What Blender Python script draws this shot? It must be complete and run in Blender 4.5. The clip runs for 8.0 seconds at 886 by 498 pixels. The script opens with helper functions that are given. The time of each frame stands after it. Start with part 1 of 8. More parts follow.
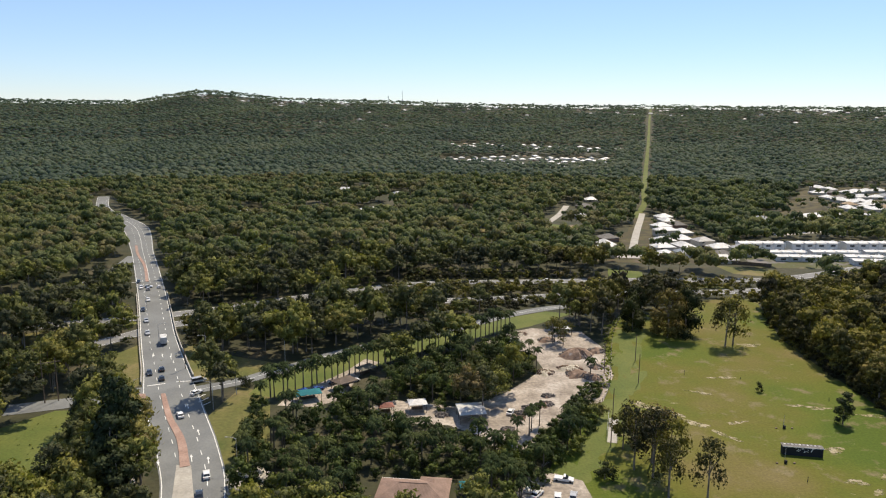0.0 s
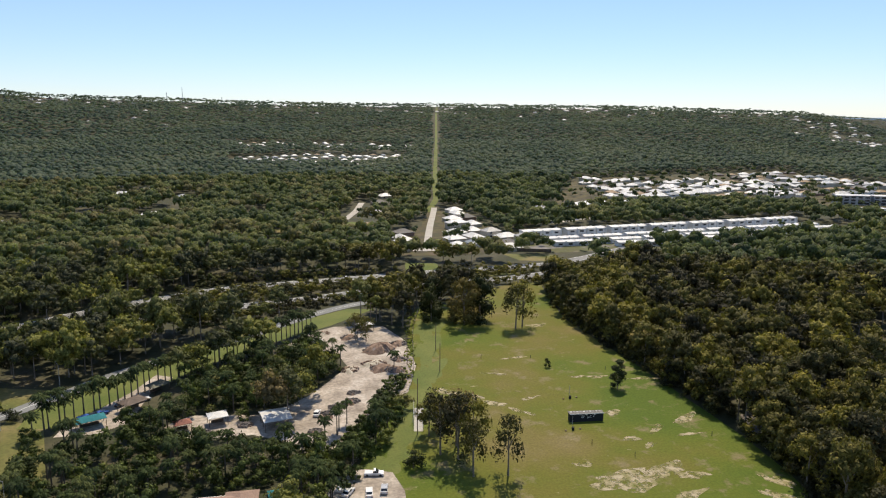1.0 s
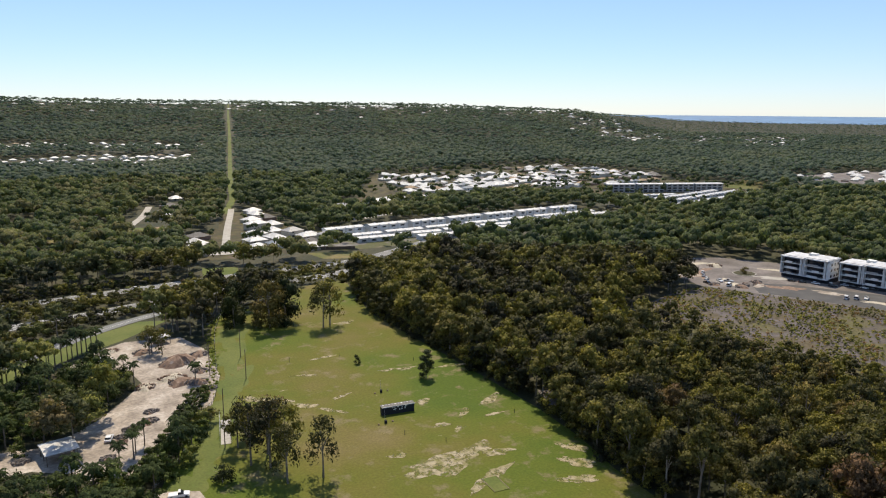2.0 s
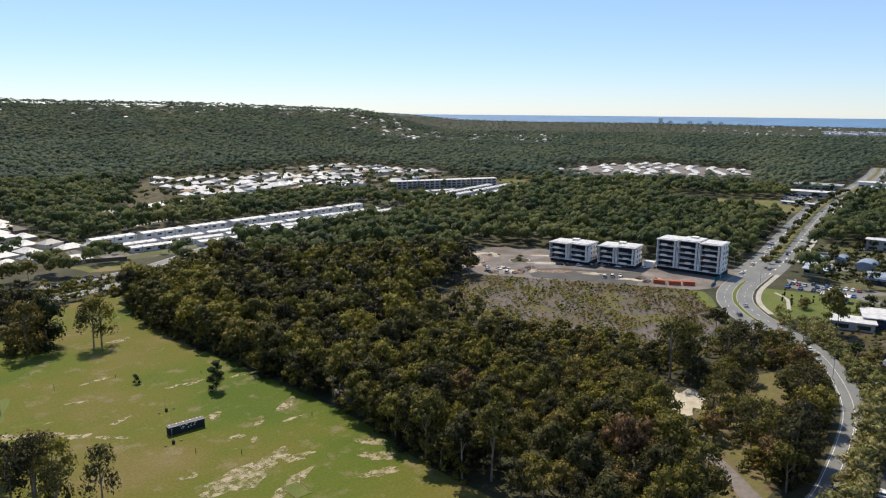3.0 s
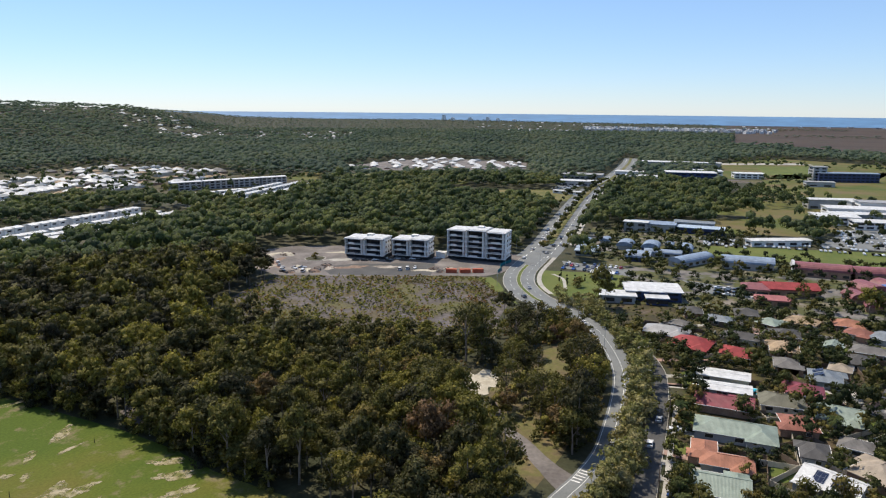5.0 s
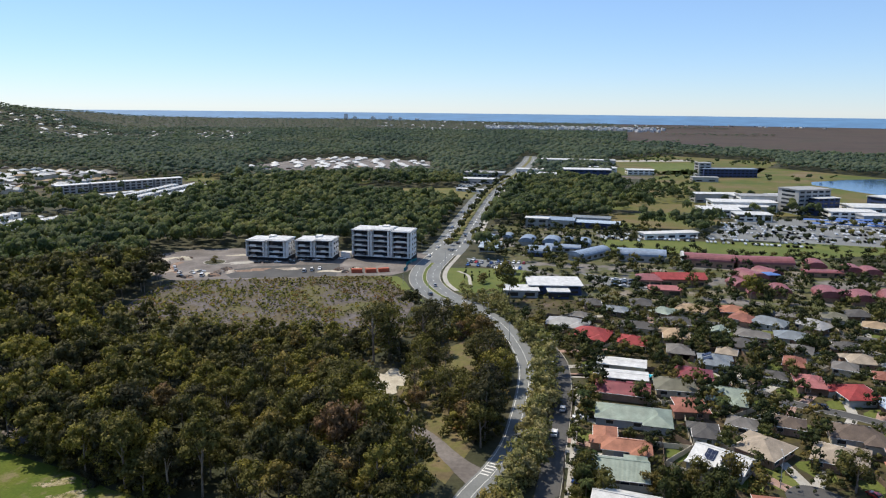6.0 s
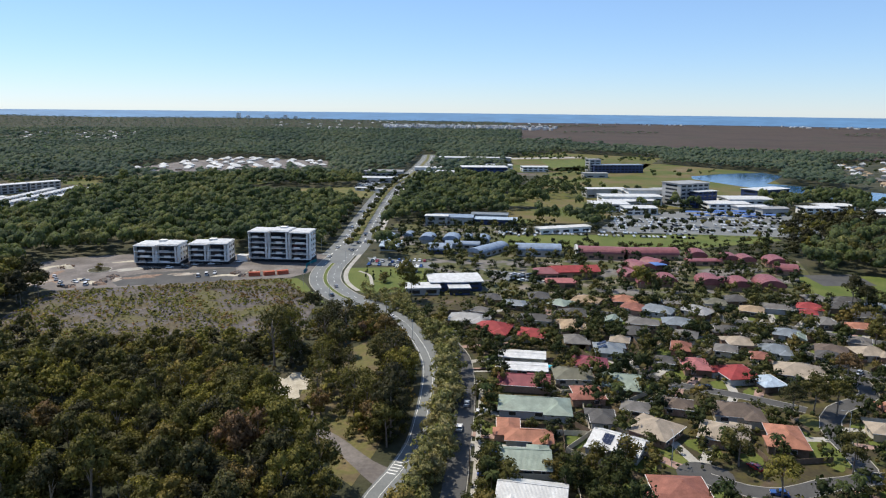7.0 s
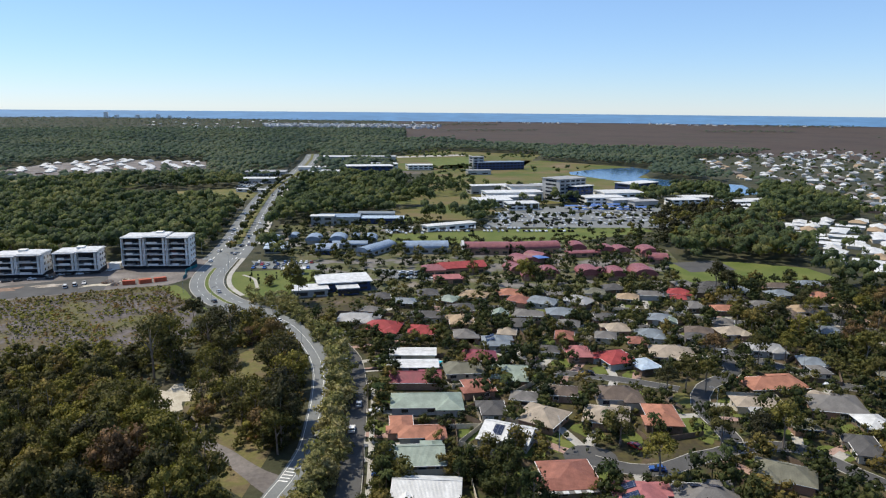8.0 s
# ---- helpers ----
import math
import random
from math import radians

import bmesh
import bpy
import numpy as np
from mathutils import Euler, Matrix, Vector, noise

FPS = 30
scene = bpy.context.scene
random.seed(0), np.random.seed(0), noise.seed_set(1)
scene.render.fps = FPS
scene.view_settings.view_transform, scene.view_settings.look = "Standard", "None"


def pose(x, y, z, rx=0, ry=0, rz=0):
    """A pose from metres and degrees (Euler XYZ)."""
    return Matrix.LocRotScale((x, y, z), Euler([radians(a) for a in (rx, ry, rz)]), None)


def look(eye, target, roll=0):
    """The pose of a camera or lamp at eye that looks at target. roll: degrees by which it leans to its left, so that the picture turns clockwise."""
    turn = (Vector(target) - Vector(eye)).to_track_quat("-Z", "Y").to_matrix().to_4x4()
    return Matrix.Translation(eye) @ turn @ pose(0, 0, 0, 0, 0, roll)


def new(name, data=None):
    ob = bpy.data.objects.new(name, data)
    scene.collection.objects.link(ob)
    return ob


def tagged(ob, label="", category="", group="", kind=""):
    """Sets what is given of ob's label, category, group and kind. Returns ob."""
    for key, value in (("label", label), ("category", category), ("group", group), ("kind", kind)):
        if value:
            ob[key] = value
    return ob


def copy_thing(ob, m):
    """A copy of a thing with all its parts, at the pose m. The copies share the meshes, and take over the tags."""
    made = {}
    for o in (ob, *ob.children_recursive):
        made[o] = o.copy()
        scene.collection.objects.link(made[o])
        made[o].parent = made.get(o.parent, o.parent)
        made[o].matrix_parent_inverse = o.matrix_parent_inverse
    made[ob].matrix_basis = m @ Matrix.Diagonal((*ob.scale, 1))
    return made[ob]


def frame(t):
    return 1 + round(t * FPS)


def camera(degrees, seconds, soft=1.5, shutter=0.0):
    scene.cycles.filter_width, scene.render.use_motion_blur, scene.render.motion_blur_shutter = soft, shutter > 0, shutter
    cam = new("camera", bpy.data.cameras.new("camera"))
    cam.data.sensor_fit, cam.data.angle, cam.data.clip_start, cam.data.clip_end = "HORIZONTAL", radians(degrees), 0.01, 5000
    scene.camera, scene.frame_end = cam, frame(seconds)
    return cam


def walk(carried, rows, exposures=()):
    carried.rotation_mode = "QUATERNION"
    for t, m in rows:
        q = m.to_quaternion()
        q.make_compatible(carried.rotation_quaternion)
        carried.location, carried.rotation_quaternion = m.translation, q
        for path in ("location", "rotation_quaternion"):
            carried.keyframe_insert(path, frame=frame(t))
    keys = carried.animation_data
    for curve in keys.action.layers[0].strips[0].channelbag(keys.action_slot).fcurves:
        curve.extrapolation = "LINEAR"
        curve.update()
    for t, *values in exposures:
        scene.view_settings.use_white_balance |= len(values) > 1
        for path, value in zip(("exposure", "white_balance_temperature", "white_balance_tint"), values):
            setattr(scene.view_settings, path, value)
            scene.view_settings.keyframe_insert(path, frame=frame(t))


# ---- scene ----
cam = camera(64.27, 8.0, soft=1.15)
# seconds, place in metres, yaw, pitch, roll in degrees: a drone that hovers and turns to its right
PATH = [
    (0, 0.00, 0.00, 95.00, 0.00, -11.04, 0.32),
    (0.5, 0.04, 0.40, 94.76, -7.99, -11.07, 0.34),
    (1, 0.08, 0.79, 94.57, -16.63, -11.09, 0.35),
    (1.5, 0.34, 1.18, 94.41, -25.20, -11.13, 0.39),
    (1.7, 0.42, 1.34, 94.35, -28.05, -11.16, 0.40),
    (2.8, 0.79, 1.71, 93.92, -46.76, -11.11, 0.50),
    (3, 0.85, 1.78, 93.87, -50.10, -11.09, 0.51),
    (3.5, 0.96, 2.00, 93.74, -58.01, -11.12, 0.58),
    (4, 0.95, 2.34, 93.62, -61.84, -11.16, 0.68),
    (4.2, 0.96, 2.43, 93.58, -62.84, -11.20, 0.66),
    (5.3, 1.15, 2.08, 93.45, -68.82, -11.17, 0.61),
    (5.5, 1.22, 2.02, 93.42, -70.27, -11.18, 0.68),
    (6, 1.40, 1.91, 93.35, -74.73, -11.18, 0.64),
    (6.5, 1.47, 2.03, 93.31, -78.78, -11.20, 0.64),
    (7, 1.66, 1.84, 93.26, -82.92, -11.19, 0.62),
    (7.5, 1.82, 1.75, 93.22, -86.55, -11.19, 0.58),
    (8, 1.95, 1.52, 93.19, -92.15, -11.21, 0.52),
]
walk(cam, [(t, pose(x, y, z, 0, 0, yaw) @ pose(0, 0, 0, 90 + pitch) @ pose(0, 0, 0, 0, 0, roll)) for t, x, y, z, yaw, pitch, roll in PATH],
     exposures=[(0, 0.35, 5900, 15), (4, 0.29, 5640, 15), (8, 0.28, 5380, 13)])

# ---- sky and sun ----
SUN_AZIMUTH, SUN_HEIGHT = 25.0, 58.0
world = bpy.data.worlds.new("sky")
scene.world = world
world.use_nodes = True
wn = world.node_tree
sky = wn.nodes.new("ShaderNodeTexSky")
sky.sky_type = "NISHITA"
sky.sun_disc = False
sky.sun_elevation, sky.sun_rotation = radians(SUN_HEIGHT), radians(SUN_AZIMUTH)
sky.altitude, sky.air_density, sky.dust_density, sky.ozone_density = 100, 1.0, 0.0, 5.0
veil = wn.nodes.new("ShaderNodeMix")  # thin even haze over the blue
veil.data_type = "RGBA"
veil.inputs[0].default_value, veil.inputs[7].default_value = 0.2, (6.2, 7.4, 7.8, 1)
wn.links.new(sky.outputs[0], veil.inputs[6])
wn.links.new(veil.outputs[2], wn.nodes["Background"].inputs[0])
wn.nodes["Background"].inputs[1].default_value = 0.094
sun_data = bpy.data.lights.new("sun", "SUN")
sun_data.energy, sun_data.angle, sun_data.color = 4.8, radians(0.5), (1.0, 0.83, 0.55)
sun = new("sun", sun_data)
sa, sh = radians(SUN_AZIMUTH), radians(SUN_HEIGHT)
sun.matrix_world = look((math.sin(sa) * math.cos(sh) * 300, math.cos(sa) * math.cos(sh) * 300, math.sin(sh) * 300), (0, 0, 0))


# ---- materials ----
def material(name, rough=0.8, metal=0.0, spec=0.3):
    m = bpy.data.materials.new(name)
    m.use_nodes = True
    b = m.node_tree.nodes["Principled BSDF"]
    b.inputs["Roughness"].default_value, b.inputs["Metallic"].default_value = rough, metal
    b.inputs["Specular IOR Level"].default_value = spec
    return m, m.node_tree, b


def noise_node(nt, scale, detail=4.0, stretch=None, rough=0.55):
    co = nt.nodes.new("ShaderNodeTexCoord")
    n = nt.nodes.new("ShaderNodeTexNoise")
    n.inputs["Scale"].default_value, n.inputs["Detail"].default_value, n.inputs["Roughness"].default_value = scale, detail, rough
    src = co.outputs["Object"]
    if stretch:
        mp = nt.nodes.new("ShaderNodeMapping")
        mp.inputs["Scale"].default_value = stretch[:3]
        mp.inputs["Rotation"].default_value = (0, 0, radians(stretch[3]))
        nt.links.new(src, mp.inputs[0])
        src = mp.outputs[0]
    nt.links.new(src, n.inputs["Vector"])
    return n.outputs["Fac"]


def ramp(nt, fac, stops):
    r = nt.nodes.new("ShaderNodeValToRGB")
    e = r.color_ramp.elements
    while len(e) < len(stops):
        e.new(0.5)
    for k, (p, c) in zip(e, stops):
        k.position, k.color = p, (*c, 1)
    nt.links.new(fac, r.inputs[0])
    return r.outputs[0]


def mix(nt, fac, a, b, mode="MIX"):
    n = nt.nodes.new("ShaderNodeMix")
    n.data_type, n.blend_type = "RGBA", mode
    for sock, v in ((n.inputs[0], fac), (n.inputs[6], a), (n.inputs[7], b)):
        if isinstance(v, (int, float)):
            sock.default_value = v
        elif isinstance(v, tuple):
            sock.default_value = (*v, 1)
        else:
            nt.links.new(v, sock)
    return n.outputs[2]


def bump(nt, b, height, strength, distance):
    n = nt.nodes.new("ShaderNodeBump")
    n.inputs["Strength"].default_value, n.inputs["Distance"].default_value = strength, distance
    nt.links.new(height, n.inputs["Height"])
    nt.links.new(n.outputs[0], b.inputs["Normal"])


def two_scale(name, stops, big, small, rough=0.85, relief=0.0, amount=0.5, stretch=None, spec=0.25):
    """Colour that wanders at a large scale and is speckled at a small one."""
    m, nt, b = material(name, rough, 0.0, spec)
    base = ramp(nt, noise_node(nt, big, 5, stretch), stops)
    fine = noise_node(nt, small, 4)
    grey = ramp(nt, fine, [(0.3, (0.55, 0.55, 0.55)), (0.7, (1.25, 1.25, 1.25))])
    nt.links.new(mix(nt, amount, base, grey, "MULTIPLY"), b.inputs["Base Color"])
    if relief:
        bump(nt, b, fine, 0.6, relief)
    return m


LITTER = two_scale("leaf_litter", [(0.3, (0.070, 0.056, 0.031)), (0.45, (0.121, 0.094, 0.047)), (0.55, (0.116, 0.110, 0.032)), (0.66, (0.153, 0.115, 0.056)), (0.78, (0.130, 0.115, 0.041))], 0.09, 0.7, relief=0.1)
FLOOR = two_scale("forest_floor", [(0.3, (0.019, 0.026, 0.008)), (0.55, (0.049, 0.048, 0.023)), (0.75, (0.084, 0.071, 0.042))], 0.05, 0.6, relief=0.3)
HEATH = two_scale("heath", [(0.35, (0.043, 0.030, 0.021)), (0.55, (0.061, 0.042, 0.029)), (0.7, (0.040, 0.036, 0.020))], 0.004, 0.05, relief=0.5)
GARDEN = two_scale("garden_ground", [(0.32, (0.052, 0.060, 0.015)), (0.45, (0.048, 0.038, 0.020)), (0.55, (0.074, 0.066, 0.019)), (0.64, (0.088, 0.064, 0.039)), (0.76, (0.18, 0.148, 0.112))], 0.09, 0.8, relief=0.05)
SCHOOL_GROUND = two_scale("paved_and_planted_ground", [(0.34, (0.184, 0.170, 0.157)), (0.42, (0.131, 0.123, 0.111)), (0.48, (0.074, 0.081, 0.024)), (0.58, (0.092, 0.085, 0.036)), (0.66, (0.210, 0.183, 0.153)), (0.78, (0.166, 0.157, 0.149))], 0.05, 0.7, relief=0.05)
LAWN = two_scale("lawn", [(0.30, (0.058, 0.083, 0.011)), (0.43, (0.085, 0.097, 0.015)), (0.53, (0.112, 0.101, 0.027)), (0.63, (0.135, 0.104, 0.046)), (0.78, (0.200, 0.149, 0.101))], 0.018, 1.2, relief=0.03)
GREEN_LAWN = two_scale("watered_lawn", [(0.3, (0.071, 0.100, 0.015)), (0.7, (0.126, 0.138, 0.031))], 0.06, 1.2, relief=0.03)
ROUGH = two_scale("rough_grass", [(0.3, (0.070, 0.088, 0.018)), (0.5, (0.115, 0.112, 0.030)), (0.72, (0.19, 0.150, 0.066))], 0.05, 0.8, relief=0.05)
SAND = two_scale("bare_sand", [(0.28, (0.17, 0.142, 0.115)), (0.42, (0.27, 0.232, 0.19)), (0.56, (0.36, 0.315, 0.265)), (0.74, (0.50, 0.455, 0.40))], 0.12, 0.9, relief=0.08, amount=0.75)
PALE_SAND = two_scale("pale_sand", [(0.3, (0.34, 0.305, 0.235)), (0.7, (0.50, 0.455, 0.365))], 0.3, 1.5, relief=0.04)
DIRT = two_scale("grey_dirt", [(0.3, (0.103, 0.090, 0.083)), (0.5, (0.149, 0.133, 0.124)), (0.72, (0.252, 0.226, 0.207))], 0.06, 0.7, relief=0.05)
HIGHWAY = two_scale("worn_asphalt", [(0.3, (0.150, 0.151, 0.150)), (0.7, (0.205, 0.206, 0.203))], 0.08, 2.0, rough=0.8, amount=0.35)
ASPHALT = two_scale("asphalt", [(0.3, (0.140, 0.146, 0.147)), (0.7, (0.190, 0.199, 0.198))], 0.08, 2.0, rough=0.8, relief=0.01, amount=0.35)
DARK_ASPHALT = two_scale("dark_asphalt", [(0.3, (0.056, 0.055, 0.055)), (0.7, (0.092, 0.090, 0.087))], 0.1, 2.0, rough=0.8, relief=0.01, amount=0.35)
CONCRETE = two_scale("concrete", [(0.3, (0.29, 0.275, 0.245)), (0.7, (0.42, 0.40, 0.36))], 0.15, 1.5, amount=0.35)
PAVER = two_scale("red_pavers", [(0.3, (0.27, 0.175, 0.14)), (0.7, (0.37, 0.26, 0.215))], 0.2, 2.0, amount=0.5)
PAINT = two_scale("road_paint", [(0.3, (0.62, 0.62, 0.60)), (0.7, (0.80, 0.80, 0.78))], 0.5, 3.0, amount=0.3)
STEEL = two_scale("galvanised_steel", [(0.3, (0.32, 0.33, 0.34)), (0.7, (0.45, 0.46, 0.47))], 0.5, 4.0, rough=0.45, amount=0.2)
WOOD = two_scale("weathered_timber", [(0.3, (0.12, 0.085, 0.06)), (0.7, (0.21, 0.16, 0.12))], 0.8, 4.0)
BARK = two_scale("bark", [(0.3, (0.13, 0.10, 0.075)), (0.7, (0.33, 0.29, 0.25))], 0.35, 3.0)
PALM_BARK = two_scale("palm_bark", [(0.3, (0.085, 0.072, 0.056)), (0.7, (0.17, 0.148, 0.12))], 0.8, 4.0)
WHITE_WALL = two_scale("white_render", [(0.3, (0.66, 0.65, 0.62)), (0.7, (0.80, 0.79, 0.77))], 0.1, 1.0, amount=0.15)
GREY_WALL = two_scale("grey_render", [(0.3, (0.30, 0.30, 0.30)), (0.7, (0.42, 0.42, 0.41))], 0.1, 1.0, amount=0.2)
# near-black for dark things, and painted shade in the apartments' recesses
DARK_AND_SHADE = two_scale("dark_render", [(0.3, (0.018, 0.02, 0.025)), (0.7, (0.032, 0.034, 0.04))], 0.1, 1.0, amount=0.2)
BRICK = two_scale("brick_wall", [(0.3, (0.26, 0.16, 0.11)), (0.7, (0.38, 0.26, 0.19))], 0.3, 3.0)
CREAM_WALL = two_scale("cream_render", [(0.3, (0.46, 0.41, 0.32)), (0.7, (0.60, 0.54, 0.44))], 0.2, 2.0, amount=0.3)
BLUE_WALL = two_scale("blue_cladding", [(0.3, (0.03, 0.045, 0.11)), (0.7, (0.05, 0.07, 0.16))], 0.1, 1.0, amount=0.2)
TEAL = two_scale("teal_tarpaulin", [(0.3, (0.018, 0.129, 0.151)), (0.7, (0.030, 0.178, 0.202))], 0.3, 2.0)
BLUE_SAIL = two_scale("blue_shade_cloth", [(0.3, (0.07, 0.13, 0.34)), (0.7, (0.11, 0.19, 0.44))], 0.2, 1.5, amount=0.3)
RED_STEEL = two_scale("red_steel", [(0.3, (0.36, 0.075, 0.035)), (0.7, (0.46, 0.13, 0.07))], 0.3, 2.0, rough=0.55)
RUBBLE = two_scale("rubble", [(0.3, (0.12, 0.08, 0.06)), (0.6, (0.26, 0.18, 0.13)), (0.75, (0.5, 0.44, 0.38))], 0.5, 2.5, relief=0.1)
POOL = two_scale("pool_water", [(0.3, (0.03, 0.36, 0.50)), (0.7, (0.05, 0.45, 0.60))], 0.5, 2.0, rough=0.08, amount=0.2)
RUBBER = two_scale("black_rubber", [(0.3, (0.02, 0.02, 0.02)), (0.7, (0.035, 0.035, 0.035))], 1.0, 5.0)
SCRUB_SOIL = two_scale("scrub_soil", [(0.30, (0.092, 0.092, 0.030)), (0.42, (0.106, 0.094, 0.038)), (0.48, (0.094, 0.080, 0.066)), (0.55, (0.128, 0.112, 0.112)), (0.62, (0.092, 0.074, 0.040)), (0.70, (0.110, 0.090, 0.052)), (0.78, (0.118, 0.104, 0.102))], 0.034, 0.5, relief=0.2, amount=0.8)


WORN = two_scale("worn_grass", [(0.34, (0.125, 0.130, 0.030)), (0.46, (0.22, 0.195, 0.095)), (0.58, (0.34, 0.295, 0.20)), (0.72, (0.30, 0.255, 0.145))], 0.30, 1.5, relief=0.04)

wt = WORN.node_tree  # sand shows through in ragged places only
wcut, wclear = wt.nodes.new("ShaderNodeMixShader"), wt.nodes.new("ShaderNodeBsdfTransparent")
wt.links.new(ramp(wt, noise_node(wt, 0.42, 8, None, 0.7), [(0.40, (0.0, 0.0, 0.0)), (0.53, (1.0, 1.0, 1.0))]), wcut.inputs[0])
wt.links.new(wclear.outputs[0], wcut.inputs[1])
wt.links.new(wt.nodes["Principled BSDF"].outputs[0], wcut.inputs[2])
wt.links.new(wcut.outputs[0], wt.nodes["Material Output"].inputs[0])


def field_material():
    """Mown grass that wears through to sand in ragged places."""
    m, nt, b = material("field_grass", 0.9, 0.0, 0.2)
    base = ramp(nt, noise_node(nt, 0.018, 6), [(0.36, (0.064, 0.096, 0.008)), (0.46, (0.086, 0.106, 0.010)), (0.55, (0.108, 0.106, 0.016)), (0.63, (0.132, 0.112, 0.032)), (0.73, (0.168, 0.134, 0.064))])
    dry = ramp(nt, noise_node(nt, 0.11, 8, None, 0.68), [(0.55, (0.0, 0.0, 0.0)), (0.64, (0.75, 0.75, 0.75)), (0.72, (1.0, 1.0, 1.0))])
    col = mix(nt, dry, base, (0.17, 0.142, 0.075))
    sand = ramp(nt, noise_node(nt, 0.16, 9, (1.0, 1.9, 1.0, 20), 0.62), [(0.675, (0.0, 0.0, 0.0)), (0.74, (0.8, 0.8, 0.8))])
    col = mix(nt, sand, col, (0.40, 0.345, 0.235))
    fine = noise_node(nt, 1.4, 5)
    nt.links.new(mix(nt, 0.55, col, ramp(nt, fine, [(0.3, (0.62, 0.62, 0.62)), (0.7, (1.25, 1.25, 1.25))]), "MULTIPLY"), b.inputs["Base Color"])
    bump(nt, b, fine, 0.5, 0.05)
    return m


FIELD_GRASS = field_material()


def water_material(name, deep, ripple):
    m, nt, b = material(name, 0.12, 0.0, 0.5)
    nt.links.new(ramp(nt, noise_node(nt, 0.01, 3), [(0.35, deep), (0.7, tuple(c * 1.35 for c in deep))]), b.inputs["Base Color"])
    bump(nt, b, noise_node(nt, ripple, 3), 0.4, 0.15)
    return m


LAKE = water_material("lake_water", (0.02, 0.06, 0.15), 0.6)
# sea blue lightened in its base colour to imitate haze over distance
HAZED_SEA = water_material("sea_water", (0.07, 0.15, 0.27), 0.02)
HAZED_SEA.node_tree.nodes["Principled BSDF"].inputs["Roughness"].default_value = 0.6


def roofing(name, colour, ribs=0.0, tile=False):
    """Sheet or tile roofing: faded, streaked, with ribs or courses as relief."""
    m, nt, b = material(name, 0.5 if not tile else 0.75, 0.0, 0.4 if not tile else 0.25)
    lo, hi = tuple(c * 0.66 for c in colour), tuple(min(0.9, c * 1.08) for c in colour)
    base = ramp(nt, noise_node(nt, 0.35, 5), [(0.3, lo), (0.7, hi)])
    fine = ramp(nt, noise_node(nt, 3.0, 3), [(0.3, (0.7, 0.7, 0.7)), (0.7, (1.2, 1.2, 1.2))])
    nt.links.new(mix(nt, 0.45, base, fine, "MULTIPLY"), b.inputs["Base Color"])
    co = nt.nodes.new("ShaderNodeTexCoord")
    w = nt.nodes.new("ShaderNodeTexWave")
    w.bands_direction = "X"
    w.inputs["Scale"].default_value = 1.0 if not tile else 0.9
    nt.links.new(co.outputs["Object"], w.inputs["Vector"])
    bump(nt, b, w.outputs["Fac"], 0.5, 0.05)
    return m


ROOFS = {
    "white": roofing("white_sheet_roof", (0.62, 0.62, 0.615)), "grey_white": roofing("pale_sheet_roof", (0.58, 0.58, 0.57)),
    "pale_grey": roofing("light_grey_roof", (0.33, 0.325, 0.32)), "grey": roofing("grey_roof", (0.17, 0.16, 0.15), tile=True),
    "dark_grey": roofing("charcoal_roof", (0.09, 0.086, 0.084), tile=True), "blue_grey": roofing("blue_grey_roof", (0.20, 0.225, 0.25)),
    "pale_blue": roofing("pale_blue_roof", (0.42, 0.50, 0.60)), "sage": roofing("sage_green_roof", (0.26, 0.31, 0.255)),
    "terracotta": roofing("terracotta_roof", (0.36, 0.165, 0.105), tile=True), "rust": roofing("rust_brown_roof", (0.26, 0.11, 0.08), tile=True),
    "red": roofing("red_roof", (0.29, 0.050, 0.050), tile=True), "maroon": roofing("maroon_roof", (0.21, 0.040, 0.052)),
    "pink": roofing("faded_red_roof", (0.36, 0.14, 0.14), tile=True), "tan": roofing("tan_roof", (0.35, 0.26, 0.165), tile=True),
    "beige": roofing("beige_roof", (0.34, 0.285, 0.22), tile=True), "brown": roofing("brown_roof", (0.13, 0.10, 0.08), tile=True),
    "faded": roofing("faded_brown_roof", (0.27, 0.185, 0.145), tile=True), "olive": roofing("olive_roof", (0.16, 0.155, 0.115), tile=True), "vault_red": roofing("dull_red_vault", (0.24, 0.085, 0.09)),
    "vault_blue": roofing("slate_blue_vault", (0.24, 0.30, 0.40)),
}


def glass_material():
    m, nt, b = material("dark_glass", 0.08, 0.0, 0.6)
    nt.links.new(ramp(nt, noise_node(nt, 0.3, 2), [(0.3, (0.012, 0.016, 0.022)), (0.7, (0.03, 0.038, 0.05))]), b.inputs["Base Color"])
    return m


GLASS = glass_material()


def solar_material():
    m, nt, b = material("solar_cells", 0.25, 0.0, 0.35)
    br = nt.nodes.new("ShaderNodeTexBrick")
    co = nt.nodes.new("ShaderNodeTexCoord")
    br.offset = 0.0
    for k, v in (("Color1", (0.012, 0.018, 0.045)), ("Color2", (0.015, 0.022, 0.055)), ("Mortar", (0.16, 0.17, 0.20))):
        br.inputs[k].default_value = (*v, 1)
    br.inputs["Scale"].default_value, br.inputs["Mortar Size"].default_value = 1.0, 0.03
    br.inputs["Brick Width"].default_value, br.inputs["Row Height"].default_value = 1.0, 1.65
    nt.links.new(co.outputs["Object"], br.inputs["Vector"])
    nt.links.new(br.outputs[0], b.inputs["Base Color"])
    return m


SOLAR = solar_material()


def car_paint(name, colour):
    m, nt, b = material(name, 0.25, 0.0, 0.5)
    nt.links.new(ramp(nt, noise_node(nt, 2.0, 2), [(0.3, tuple(c * 0.9 for c in colour)), (0.7, colour)]), b.inputs["Base Color"])
    b.inputs["Coat Weight"].default_value = 0.6
    return m


